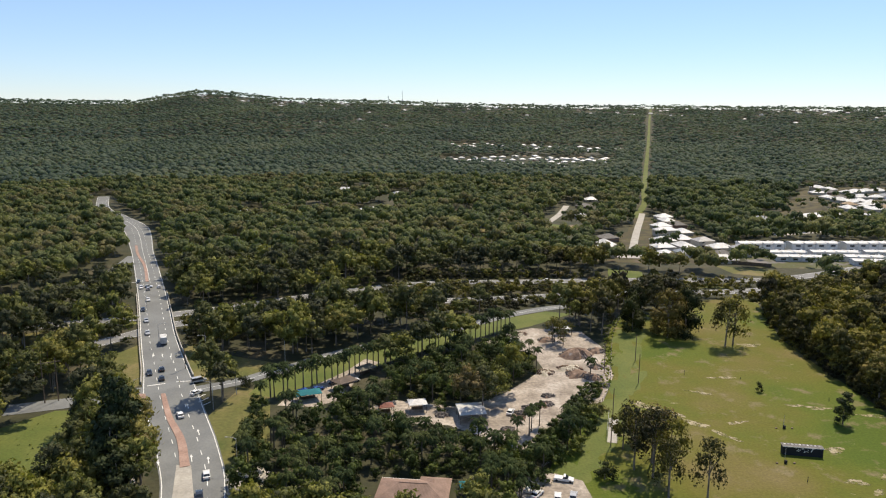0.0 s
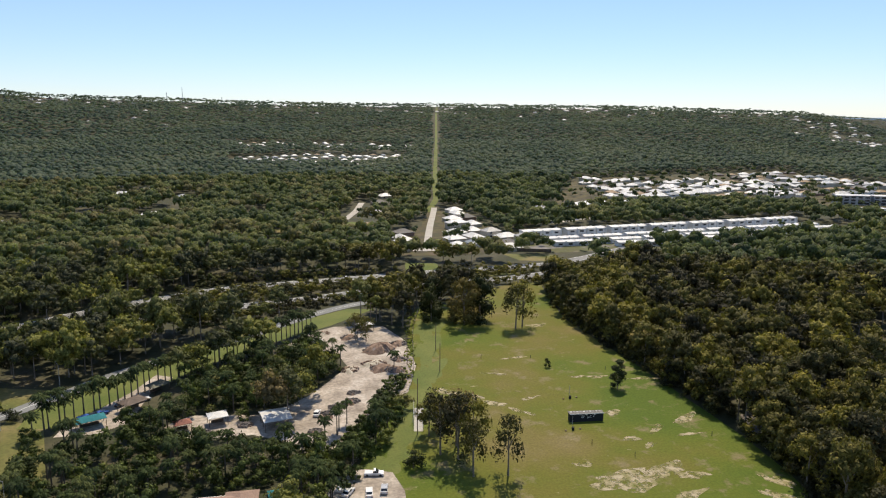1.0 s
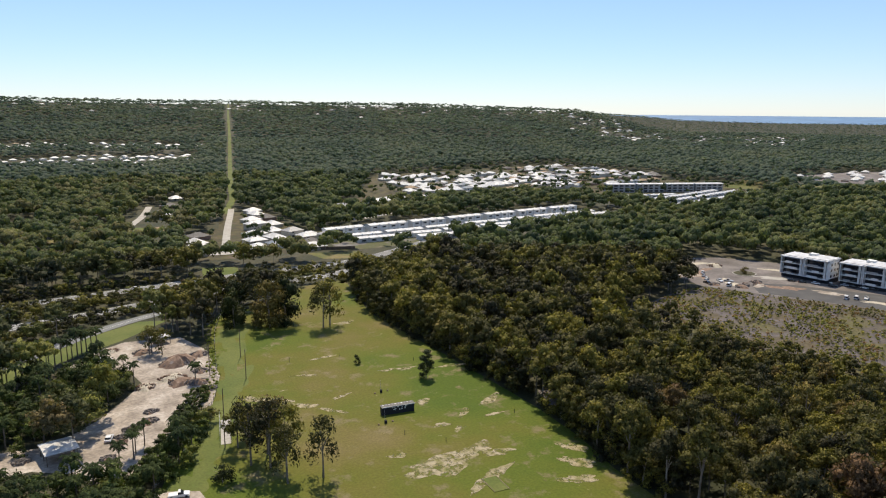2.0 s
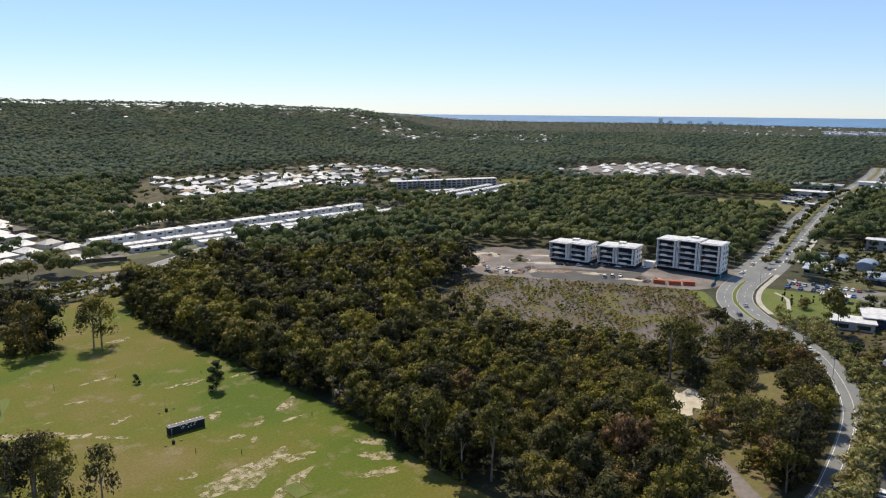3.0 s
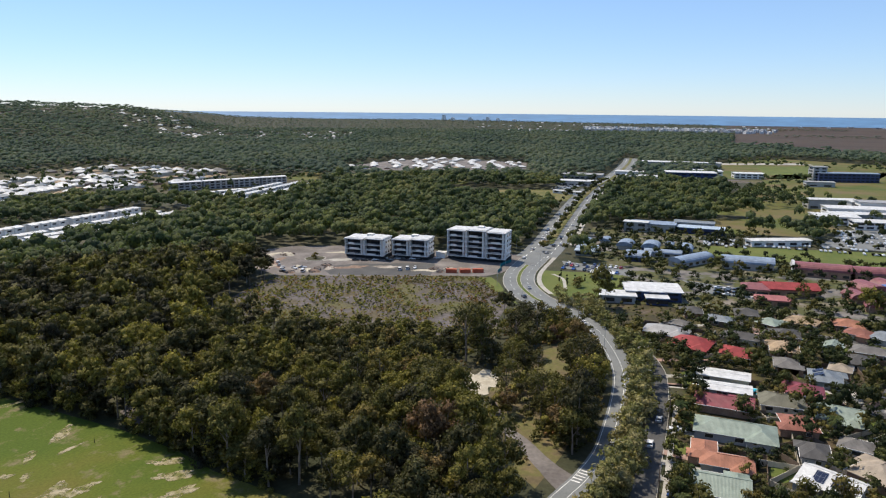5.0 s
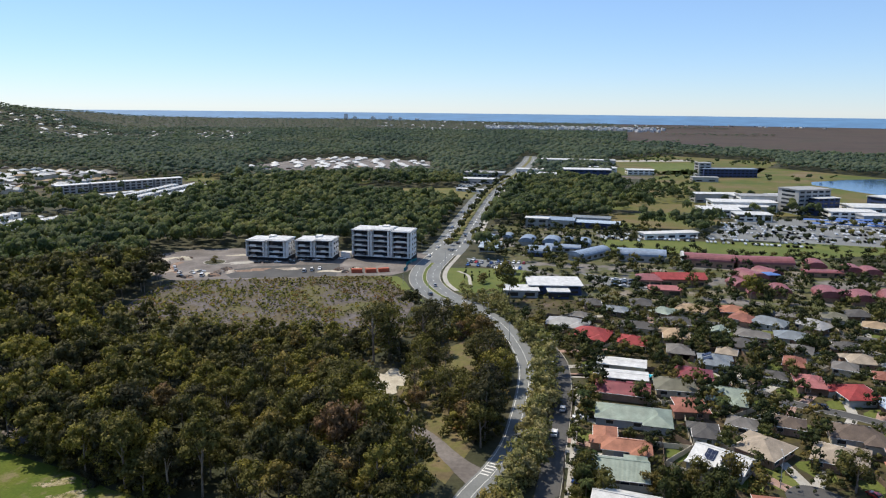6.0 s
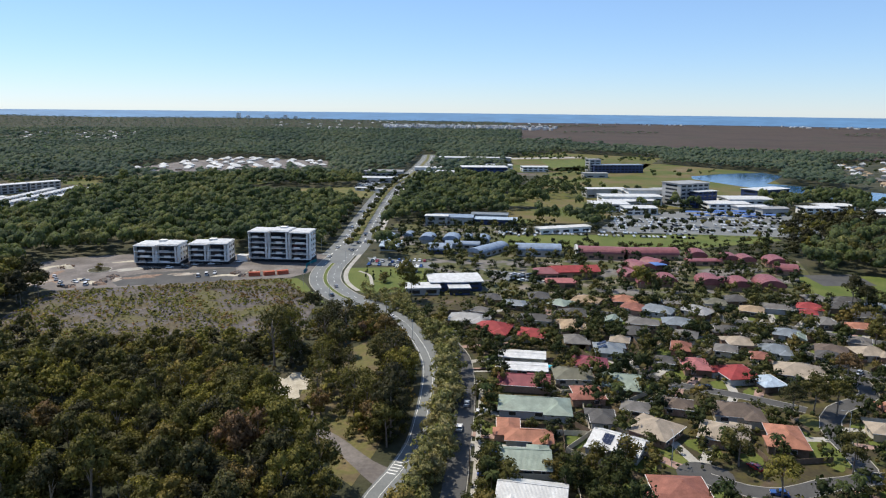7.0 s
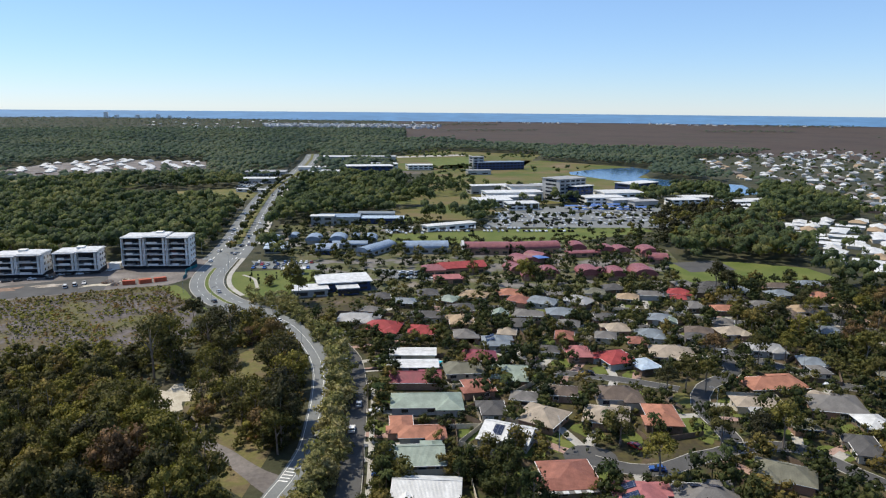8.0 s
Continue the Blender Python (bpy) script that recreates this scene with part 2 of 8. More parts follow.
CAR_PAINTS = {"white": car_paint("white_car_paint", (0.78, 0.78, 0.78)), "silver": car_paint("silver_car_paint", (0.42, 0.43, 0.45)),
              "black": car_paint("black_car_paint", (0.02, 0.02, 0.022)), "red": car_paint("red_car_paint", (0.36, 0.03, 0.03)),
              "blue": car_paint("blue_car_paint", (0.03, 0.08, 0.28))}


def foliage(name, stops, per_object, clear=0.24, even=1.0, grain=2.2, gaps=1.5, open_=0.43):
    """Leaves: colour by tree, brightness leaf by leaf, some light passing through."""
    m, nt, b = material(name, 0.7, 0.0, 0.12)
    if per_object:
        tone = nt.nodes.new("ShaderNodeObjectInfo").outputs["Random"]
    else:
        at = nt.nodes.new("ShaderNodeAttribute")
        at.attribute_name = "tone"
        tone = at.outputs["Fac"]
    geo = nt.nodes.new("ShaderNodeNewGeometry")
    leaf = ramp(nt, geo.outputs["Random Per Island"], [(0.0, (1 - 0.26 * even, 1 - 0.24 * even, 1 - 0.26 * even)), (0.6, (1.0, 1.0, 1.0)), (1.0, (1 + 0.28 * even, 1 + 0.25 * even, 1 + 0.15 * even))])
    col = mix(nt, 1.0, ramp(nt, tone, stops), leaf, "MULTIPLY")
    tuft = noise_node(nt, grain, 3)
    col = mix(nt, 1.0, col, ramp(nt, tuft, [(0.34, (1 - 0.5 * even, 1 - 0.48 * even, 1 - 0.5 * even)), (0.5, (0.97, 0.97, 0.97)), (0.66, (1 + 0.55 * even, 1 + 0.5 * even, 1 + 0.35 * even))]), "MULTIPLY")
    bump(nt, b, tuft, 0.7, 0.5 / grain)
    nt.links.new(col, b.inputs["Base Color"])
    tr = nt.nodes.new("ShaderNodeBsdfTranslucent")
    nt.links.new(mix(nt, 1.0, col, (1.15, 1.28, 0.72), "MULTIPLY"), tr.inputs[0])
    ms = nt.nodes.new("ShaderNodeMixShader")
    ms.inputs[0].default_value = clear
    nt.links.new(b.outputs[0], ms.inputs[1])
    nt.links.new(tr.outputs[0], ms.inputs[2])
    out = ms.outputs[0]
    if gaps:
        # sprays are ragged: between the leaves one sees through
        cut = nt.nodes.new("ShaderNodeMixShader")
        nt.links.new(ramp(nt, noise_node(nt, gaps, 3, None, 0.65), [(open_, (0.0, 0.0, 0.0)), (open_ + 0.02, (1.0, 1.0, 1.0))]), cut.inputs[0])
        nt.links.new(nt.nodes.new("ShaderNodeBsdfTransparent").outputs[0], cut.inputs[1])
        nt.links.new(out, cut.inputs[2])
        out = cut.outputs[0]
    nt.links.new(out, nt.nodes["Material Output"].inputs[0])
    return m


GUM = [(0.0, (0.035, 0.034, 0.021)), (0.25, (0.060, 0.059, 0.025)), (0.5, (0.098, 0.091, 0.027)), (0.7, (0.140, 0.128, 0.029)), (0.86, (0.172, 0.153, 0.033)), (0.94, (0.142, 0.100, 0.046)), (1.0, (0.120, 0.076, 0.043))]
FOREST_LEAF = foliage("forest_leaves", GUM, False)
# middle-distance leaves: some distance haze put into the colour, paler and bluer
BAND_LEAF = foliage("bushland_leaves", [(0.0, (0.050, 0.069, 0.038)), (0.35, (0.075, 0.096, 0.045)), (0.7, (0.108, 0.127, 0.050)), (0.9, (0.133, 0.139, 0.056)), (1.0, (0.131, 0.124, 0.061))], False, 0.40, 0.8, 0.7, 0.8)
# far leaves: distance haze painted into the colour, paler and bluer than near gums
HAZED_LEAF = foliage("distant_leaves", [(0.0, (0.075, 0.106, 0.084)), (0.4, (0.100, 0.134, 0.098)), (0.75, (0.126, 0.156, 0.106)), (1.0, (0.140, 0.160, 0.108))], False, 0.5, 0.35, 0.30, 0.0)
WEST_LEAF = foliage("green_gum_leaves", [(0.0, (0.052, 0.058, 0.034)), (0.25, (0.087, 0.095, 0.037)), (0.5, (0.125, 0.133, 0.040)), (0.7, (0.166, 0.168, 0.043)), (0.86, (0.186, 0.179, 0.047)), (0.94, (0.152, 0.125, 0.056)), (1.0, (0.130, 0.099, 0.052))], False)
TREE_LEAF = foliage("gum_leaves", GUM, True)
GARDEN_LEAF = foliage("garden_leaves", [(0.0, (0.019, 0.026, 0.011)), (0.35, (0.032, 0.042, 0.014)), (0.62, (0.066, 0.069, 0.021)), (0.82, (0.100, 0.092, 0.026)), (1.0, (0.128, 0.098, 0.028))], False, 0.16, 1.0, 2.2, 1.8, 0.40)
GARDEN_TREE_LEAF = foliage("garden_tree_leaves", [(0.0, (0.019, 0.026, 0.011)), (0.35, (0.032, 0.042, 0.014)), (0.62, (0.066, 0.069, 0.021)), (0.82, (0.100, 0.092, 0.026)), (1.0, (0.128, 0.098, 0.028))], True, 0.16, 1.0, 2.2, 1.8, 0.40)
PALM_LEAF = foliage("palm_fronds", [(0.0, (0.030, 0.046, 0.017)), (0.6, (0.050, 0.070, 0.022)), (1.0, (0.082, 0.096, 0.032))], True, 0.16, 1.0, 3.0, 3.5, 0.42)
VERGE_LEAF = foliage("verge_leaves", [(0.0, (0.128, 0.134, 0.050)), (0.5, (0.190, 0.182, 0.072)), (1.0, (0.240, 0.212, 0.100))], False)
NURSERY_LEAF = foliage("nursery_leaves", [(0.0, (0.030, 0.040, 0.017)), (0.3, (0.048, 0.065, 0.019)), (0.6, (0.075, 0.100, 0.027)), (0.85, (0.121, 0.135, 0.033)), (1.0, (0.142, 0.128, 0.047))], False, 0.2, 1.0, 2.2, 1.8, 0.41)
WEED_LEAF = foliage("weed_leaves", [(0.0, (0.115, 0.150, 0.022)), (1.0, (0.190, 0.200, 0.040))], False)
ROADSIDE_LEAF = foliage("roadside_leaves", [(0.0, (0.065, 0.065, 0.023)), (0.4, (0.103, 0.094, 0.029)), (0.75, (0.162, 0.126, 0.041)), (1.0, (0.186, 0.113, 0.049))], False)
DARK_LEAF = foliage("she_oak_leaves", [(0.0, (0.026, 0.040, 0.018)), (1.0, (0.044, 0.054, 0.024))], True, 0.12, 1.0, 2.2, 1.8, 0.38)
SCRUB_LEAF = foliage("scrub_leaves", [(0.0, (0.041, 0.046, 0.024)), (0.22, (0.091, 0.096, 0.029)), (0.45, (0.186, 0.190, 0.036)), (0.75, (0.246, 0.214, 0.048)), (1.0, (0.228, 0.132, 0.060))], False)


# ---- mesh helpers ----
class Shape:
    """Vertices and faces gathered for one mesh."""

    def __init__(self):
        self.v, self.f = [], []

    def add(self, verts, faces):
        n = len(self.v)
        self.v += [tuple(p) for p in verts]
        self.f += [tuple(n + i for i in q) for q in faces]
        return self

    def box(self, cx, cy, z0, sx, sy, sz, rot=0.0, taper=1.0):
        c, s = math.cos(radians(rot)), math.sin(radians(rot))
        p = []
        for z, k in ((z0, 1.0), (z0 + sz, taper)):
            for dx, dy in ((-1, -1), (1, -1), (1, 1), (-1, 1)):
                x, y = dx * sx / 2 * k, dy * sy / 2 * k
                p.append((cx + c * x - s * y, cy + s * x + c * y, z))
        return self.add(p, [(3, 2, 1, 0), (4, 5, 6, 7), (0, 1, 5, 4), (1, 2, 6, 5), (2, 3, 7, 6), (3, 0, 4, 7)])

    def hip(self, cx, cy, z0, sx, sy, rise, inset, fascia=0.22):
        """A hipped (inset > 0) or gabled (inset 0) roof with its fascia and soffit; the ridge runs along x."""
        a, b, r = sx / 2, sy / 2, max(sx / 2 - inset, 0.3)
        z1, z2 = z0 + fascia, z0 + fascia + rise
        p = [(cx - a, cy - b, z0), (cx + a, cy - b, z0), (cx + a, cy + b, z0), (cx - a, cy + b, z0),
             (cx - a, cy - b, z1), (cx + a, cy - b, z1), (cx + a, cy + b, z1), (cx - a, cy + b, z1), (cx - r, cy, z2), (cx + r, cy, z2)]
        return self.add(p, [(3, 2, 1, 0), (0, 1, 5, 4), (1, 2, 6, 5), (2, 3, 7, 6), (3, 0, 4, 7), (4, 5, 9, 8), (6, 7, 8, 9), (5, 6, 9), (7, 4, 8)])

    def vault(self, cx, cy, z0, sx, sy, rise, n=10):
        """A barrel roof along x."""
        p = []
        for x in (cx - sx / 2, cx + sx / 2):
            for i in range(n + 1):
                a = math.pi * i / n
                p.append((x, cy - sy / 2 * math.cos(a), z0 + rise * math.sin(a)))
        m = n + 1
        return self.add(p, [(i, i + 1, m + i + 1, m + i) for i in range(n)] + [tuple(range(n, -1, -1)), tuple(range(m, 2 * m)), (0, m, 2 * m - 1, n)])

    def tube(self, path, radii, n=8, cap=True):
        """A round bar along a path of points."""
        base = len(self.v)
        pts = [Vector(p) for p in path]
        for i, (p, r) in enumerate(zip(pts, radii)):
            d = (pts[min(i + 1, len(pts) - 1)] - pts[max(i - 1, 0)]).normalized()
            s = d.orthogonal().normalized() if abs(d.z) < 0.9 else Vector((1, 0, 0))
            u = d.cross(s).normalized()
            s = u.cross(d)
            self.v += [tuple(p + (s * math.cos(2 * math.pi * k / n) + u * math.sin(2 * math.pi * k / n)) * r) for k in range(n)]
        for i in range(len(pts) - 1):
            for k in range(n):
                a, b = base + i * n + k, base + i * n + (k + 1) % n
                self.f.append((a, b, b + n, a + n))
        if cap:
            self.f.append(tuple(base + (len(pts) - 1) * n + k for k in range(n)))
            self.f.append(tuple(base + k for k in range(n - 1, -1, -1)))
        return self

    def mesh(self, name, mat):
        me = bpy.data.meshes.new(name)
        me.from_pydata(self.v, [], self.f)
        me.materials.append(mat)
        me.update()
        return me


def part(name, shape, mat, parent, label=""):
    ob = new(name, shape.mesh(name, mat) if isinstance(shape, Shape) else shape)
    ob.parent = parent
    if label:
        ob["label"] = label
    return ob


def thing(name, m, label, category, group=""):
    ob = new(name)
    ob.matrix_world = m
    return tagged(ob, label, category, group)


def quad_mesh(name, verts, quads, mat, tone=None, normals=None):
    """A mesh of quads from arrays."""
    me = bpy.data.meshes.new(name)
    me.vertices.add(len(verts))
    me.vertices.foreach_set("co", np.ascontiguousarray(verts, np.float32).ravel())
    me.loops.add(4 * len(quads))
    me.loops.foreach_set("vertex_index", np.ascontiguousarray(quads, np.int32).ravel())
    me.polygons.add(len(quads))
    me.polygons.foreach_set("loop_start", np.arange(0, 4 * len(quads), 4, dtype=np.int32))
    me.materials.append(mat)
    me.update(calc_edges=True)
    if normals is not None:
        me.polygons.foreach_set("use_smooth", np.ones(len(quads), bool))
        me.normals_split_custom_set_from_vertices(np.ascontiguousarray(normals, np.float32))
    if tone is not None:
        me.attributes.new("tone", "FLOAT", "FACE").data.foreach_set("value", np.ascontiguousarray(tone, np.float32))
    return me


# ---- the lie of the land ----
AZ = np.array([-180, -60, -31, -23.2, -20.8, -18.8, -16, -12.6, -4.3, 2, 9.6, 16, 22, 31, 37, 43, 47.3, 50.5, 58, 67, 75, 88, 124, 150, 180.0])
EL = np.array([0.2, 0.5, 0.60, 0.59, 1.1, 1.46, 1.29, 0.9, 0.75, 0.56, 0.47, 0.49, 0.43, 0.38, 0.2, 0.03, -0.27, -0.6, -0.71, -0.7, -0.79, -0.88, -0.85, -0.8, 0.2])


def land(x, y):
    """Height of the ground: flat near by, a long ridge on one side, a coastal plain that fades upward to the skyline on the other."""
    x, y = np.asarray(x, float), np.asarray(y, float)
    r, az = np.hypot(x, y), np.degrees(np.arctan2(x, y))
    k = np.clip((az - 42) / 12, 0, 1)
    k = np.where(az < -60, 0, k * k * (3 - 2 * k))
    far, start = 3000 + 1300 * k, 1150 + 1900 * k
    top = 95 + far * np.tan(np.radians(np.interp(az, AZ, EL))) - 10
    s = np.clip((r - start) / (far - start), 0, 1)
    fold = 9 * np.sin(x / 170 + 1.3) * np.sin(y / 210) * np.clip((r - 1200) / 900, 0, 1) * (1 - k) * np.clip((2900 - r) / 500, 0, 1)
    return top * s ** 1.5 * (1 - 0.25 * np.clip((r - far) / 1500, 0, 1) * (1 - k)) + fold


def inside(px, py, poly):
    """Which of the points lie in the polygon."""
    px, py = np.asarray(px, float), np.asarray(py, float)
    hit = np.zeros(px.shape, bool)
    for (x0, y0), (x1, y1) in zip(poly, poly[1:] + poly[:1]):
        if y0 != y1:
            hit ^= ((y0 > py) != (y1 > py)) & (px < (x1 - x0) * (py - y0) / (y1 - y0) + x0)
    return hit


def smooth_line(pts, step=6.0):
    """A rounded line through the points."""
    p = [np.array(q, float) for q in pts]
    p = [2 * p[0] - p[1]] + p + [2 * p[-1] - p[-2]]
    out = []
    for a, b, c, d in zip(p, p[1:], p[2:], p[3:]):
        n = max(2, int(np.hypot(*(c - b)) / step))
        for i in range(n):
            t = i / n
            out.append(0.5 * (2 * b + (c - a) * t + (2 * a - 5 * b + 4 * c - d) * t * t + (3 * b - a - 3 * c + d) * t ** 3))
    return np.array(out + [p[-2]])


def shifted(line, off):
    d = np.gradient(line, axis=0)
    d /= np.hypot(d[:, 0], d[:, 1])[:, None]
    return line + np.stack([d[:, 1], -d[:, 0]], -1) * np.asarray(off).reshape(-1, 1)


def ribbon(name, line, width, z, mat, label, category, thick=0.0):
    """A strip along a line; with thickness it becomes a kerb or a wall."""
    a, b = shifted(line, -np.asarray(width) / 2), shifted(line, np.asarray(width) / 2)
    h = land(line[:, 0], line[:, 1]) + z
    s, n = Shape(), len(line)
    v = [(*p, q) for p, q in zip(a, h)] + [(*p, q) for p, q in zip(b, h)]
    f = [(i, n + i, n + i + 1, i + 1) for i in range(n - 1)]
    if thick:
        v += [(*p, q - thick) for p, q in zip(a, h)] + [(*p, q - thick) for p, q in zip(b, h)]
        f += [(2 * n + i, i, i + 1, 2 * n + i + 1) for i in range(n - 1)] + [(n + i, 3 * n + i, 3 * n + i + 1, n + i + 1) for i in range(n - 1)]
        f += [(0, 2 * n, 3 * n, n), (n - 1, 2 * n - 1, 4 * n - 1, 3 * n - 1)]
    return tagged(new(name, s.add(v, f).mesh(name, mat)), label, category, kind="structure")


def patch(name, pts, z, mat, label, category):
    """A flat piece of ground; the sheet under it stays whole."""
    h = land([p[0] for p in pts], [p[1] for p in pts])
    ob = new(name, Shape().add([(x, y, q + z) for (x, y), q in zip(pts, h)], [tuple(range(len(pts)))]).mesh(name, mat))
    if ob.data.polygons[0].normal.z < 0:
        ob.data.flip_normals()
    return tagged(ob, label, category, kind="structure")


def blob(cx, cy, rx, ry, rot, seed, n=26, rag=0.35):
    """A ragged outline."""
    rng = random.Random(seed)
    ph = [rng.uniform(0, 6.28) for _ in range(4)]
    c, s, out = math.cos(radians(rot)), math.sin(radians(rot)), []
    for i in range(n):
        a = 2 * math.pi * i / n
        k = 1 + rag * (0.5 * math.sin(2 * a + ph[0]) + 0.4 * math.sin(3 * a + ph[1]) + 0.35 * math.sin(5 * a + ph[2]) + 0.3 * math.sin(8 * a + ph[3]))
        x, y = rx * k * math.cos(a), ry * k * math.sin(a)
        out.append((cx + c * x - s * y, cy + s * x + c * y))
    return out


# ground: one sheet, rings that widen outward
def ground_sheet():
    radii = np.concatenate([[2, 40, 80, 130], np.arange(200, 1200, 100), np.geomspace(1200, 4320, 44), [4400, 4600, 4950]])
    az = np.radians(np.arange(-180, 180, 1.5))
    X, Y = radii[:, None] * np.sin(az), radii[:, None] * np.cos(az)
    Z = land(X, Y)
    s = Shape()
    n = len(az)
    s.v = [(a, b, c) for a, b, c in zip(X.ravel(), Y.ravel(), Z.ravel())]
    s.f = [(i * n + j, (i + 1) * n + j, (i + 1) * n + (j + 1) % n, i * n + (j + 1) % n) for i in range(len(radii) - 1) for j in range(n)]
    s.f.append(tuple(range(n - 1, -1, -1)))
    ob = new("ground", s.mesh("ground", FLOOR))
    if ob.data.polygons[0].normal.z < 0:
        ob.data.flip_normals()
    ob.data.materials.append(HEATH)
    for p in ob.data.polygons:
        c = p.center
        r, a = math.hypot(c.x, c.y), math.degrees(math.atan2(c.x, c.y))
        edge = 1750 + 25 * (105 - a) + 120 * math.sin(a * 0.9)
        if 88 < a < 135 and r > max(1650, edge) and (a > 93 or r > 2100):
            p.material_index = 1
    return tagged(ob, "wide flat bushland ground with leaf litter", "ground", kind="structure")


ground_sheet()


def sea_sheet():
    s, az = Shape(), np.radians(np.arange(44, 150, 1.0))
    for r, z in ((4330, None), (4600, 47.0), (4930, 69.0)):
        for a in az:
            x, y = r * math.sin(a), r * math.cos(a)
            s.v.append((x, y, float(land(x, y)) + 1.5 if z is None else z))
    n = len(az)
    s.f = [(i * n + j, i * n + j + 1, (i + 1) * n + j + 1, (i + 1) * n + j) for i in range(2) for j in range(n - 1)]
    tagged(new("water", s.mesh("water", HAZED_SEA)), "blue sea along the horizon, paled by painted haze", "sea", kind="structure")


sea_sheet()

FIELD = [(12, 120), (26, 169), (33, 185), (44, 208), (56, 233), (68, 280), (78, 312), (88, 331), (105, 322), (132, 350), (152, 358), (160, 346), (157, 334), (145, 290), (144, 256),
         (144, 225), (143, 190), (142, 164), (139, 141), (134, 123), (132, 106), (130, 70), (60, 50), (20, 60)]
patch("field", FIELD, 0.05, FIELD_GRASS, "wide mown grass field with dry and bare patches", "field")
for i, (gx_, gy_, rx, ry, rot) in enumerate(((37, 176, 10, 4.5, 60), (46, 194, 12, 4.5, 62), (56, 214, 13, 5, 64), (65, 236, 14, 5, 70), (72, 262, 16, 5, 74), (80, 290, 16, 6, 74), (88, 250, 14, 7, 60), (104, 214, 13, 6, 20), (84, 200, 9, 5, 40), (100, 268, 12, 6, 70))):
    patch("green_grass", blob(gx_, gy_, rx, ry, rot, 30 + i, 40, 0.5), 0.06 + 0.003 * (i % 8), GREEN_LAWN if i < 6 else FIELD_GRASS, "lush bright green grass along the fence", "grass")
# worn places: one large sandy sweep, a broken streak and scattered small ones
for i, (cx, cy, rx, ry, rot) in enumerate([(95, 149, 9, 3.6, -4), (106, 151, 7, 2.4, 8), (113, 147, 4, 1.4, -20), (103, 137, 7, 1.6, 20), (68, 218, 4, 1.9, -30), (74, 212, 4.5, 1.6, -45), (79, 205, 4, 1.2, -40), (85, 197, 4, 0.9, -50), (128, 281, 3.4, 1.9, 0)] +
                                           [(118, 219, 4, 0.9, -10), (124, 217, 3, 0.7, 10), (140, 211, 5, 0.9, -10), (109, 170, 2.2, 1.2, 0), (112, 165, 1.7, 1.0, 30), (120, 174, 3, 1.1, 30), (133, 178, 5, 1.3, 20), (127, 168, 3, 0.7, 0),
                                           (89, 230, 4, 0.7, -20), (102, 244, 4, 0.8, 0), (128, 131, 5, 1.6, -50), (133, 138, 4, 1.4, -60), (122, 124, 4, 1.8, -30), (92, 206, 3, 0.7, 10), (113, 188, 2.4, 1.4, 0), (88, 160, 2.6, 0.9, -10)]):
    patch("bare_patch", blob(cx, cy, rx * 1.15, ry * 1.3, rot, i, 34, 0.36), 0.09 + 0.004 * (i % 5), WORN, "bare pale sandy patch worn in the grass", "bare ground")
patch("yard", [(18, 283), (28, 296), (40, 303), (61, 298), (66, 276), (63, 246), (54, 222), (40, 205), (31, 189), (19, 182), (11, 196), (2, 203), (-18, 205), (-24, 216), (-16, 222), (8, 216), (22, 229), (30, 240), (38, 252), (36, 268), (26, 277)],
      0.06, SAND, "sandy landscaping yard with tyre marks", "yard")
patch("yard_drive", [(-42, 216), (-34, 222), (-30, 245), (-24, 258), (-30, 262), (-36, 248), (-44, 236), (-52, 226), (-54, 217)], 0.07, SAND, "pale dirt drive among garden stalls", "yard")
patch("carpark", [(14, 150), (22, 172), (30, 174), (37, 170), (38, 160), (36, 148)], 0.08, SAND, "gravel car park beside the field", "car park")
patch("verge", [(-110, 268), (-104, 279), (-82, 264), (-64, 257), (-68, 244), (-92, 236)], 0.05, ROUGH, "mown grass verge beside the road junction", "verge")
patch("verge", [(-62, 150), (-74, 208), (-70, 234), (-58, 224), (-50, 190), (-46, 150)], 0.05, ROUGH, "grass verge beside the main road", "verge")
patch("paddock", [(-92, 150), (-94, 165), (-100, 178), (-107, 196), (-114, 213), (-124, 212), (-134, 199), (-126, 184), (-116, 150)], 0.05, GREEN_LAWN, "green grassy paddock beside the main road", "paddock")
patch("verge", [(-135, 252), (-120, 290), (-114, 260), (-104, 236), (-112, 226)], 0.05, ROUGH, "sandy grass verge beside the overpass", "verge")
patch("verge", [(-198, 386), (-206, 452), (-186, 385)], 0.05, ROUGH, "grass island inside the ramp", "verge")
patch("palm_lawn", [(-66, 226), (-64, 240), (-52, 254), (-22, 281), (26, 316), (50, 330), (62, 326), (40, 306), (4, 282), (-16, 264), (-34, 242), (-50, 222)], 0.06, GREEN_LAWN, "bright lawn under a row of palms", "lawn")
patch("verge", [(-250, 300), (-180, 292), (-150, 300), (-150, 286), (-172, 274), (-250, 262)], 0.05, LAWN, "green verge of the highway", "verge")
patch("verge", [(-10, 372), (60, 380), (110, 383), (160, 384), (160, 378), (100, 376), (40, 370), (-10, 362)], 0.05, ROUGH, "grass strip between the carriageways", "verge")
patch("verge", [(102, 426), (121, 418), (114, 390), (95, 395)], 0.05, GREEN_LAWN, "dry grass at the end of the street", "verge")
patch("verge", [(172, 437), (204, 425), (196, 404), (175, 414)], 0.05, ROUGH, "dry grass in front of the terraces", "verge")
patch("lawn", [(260, 588), (296, 610), (306, 597), (276, 564)], 0.09, GREEN_LAWN, "bright green lawn before a house", "lawn")
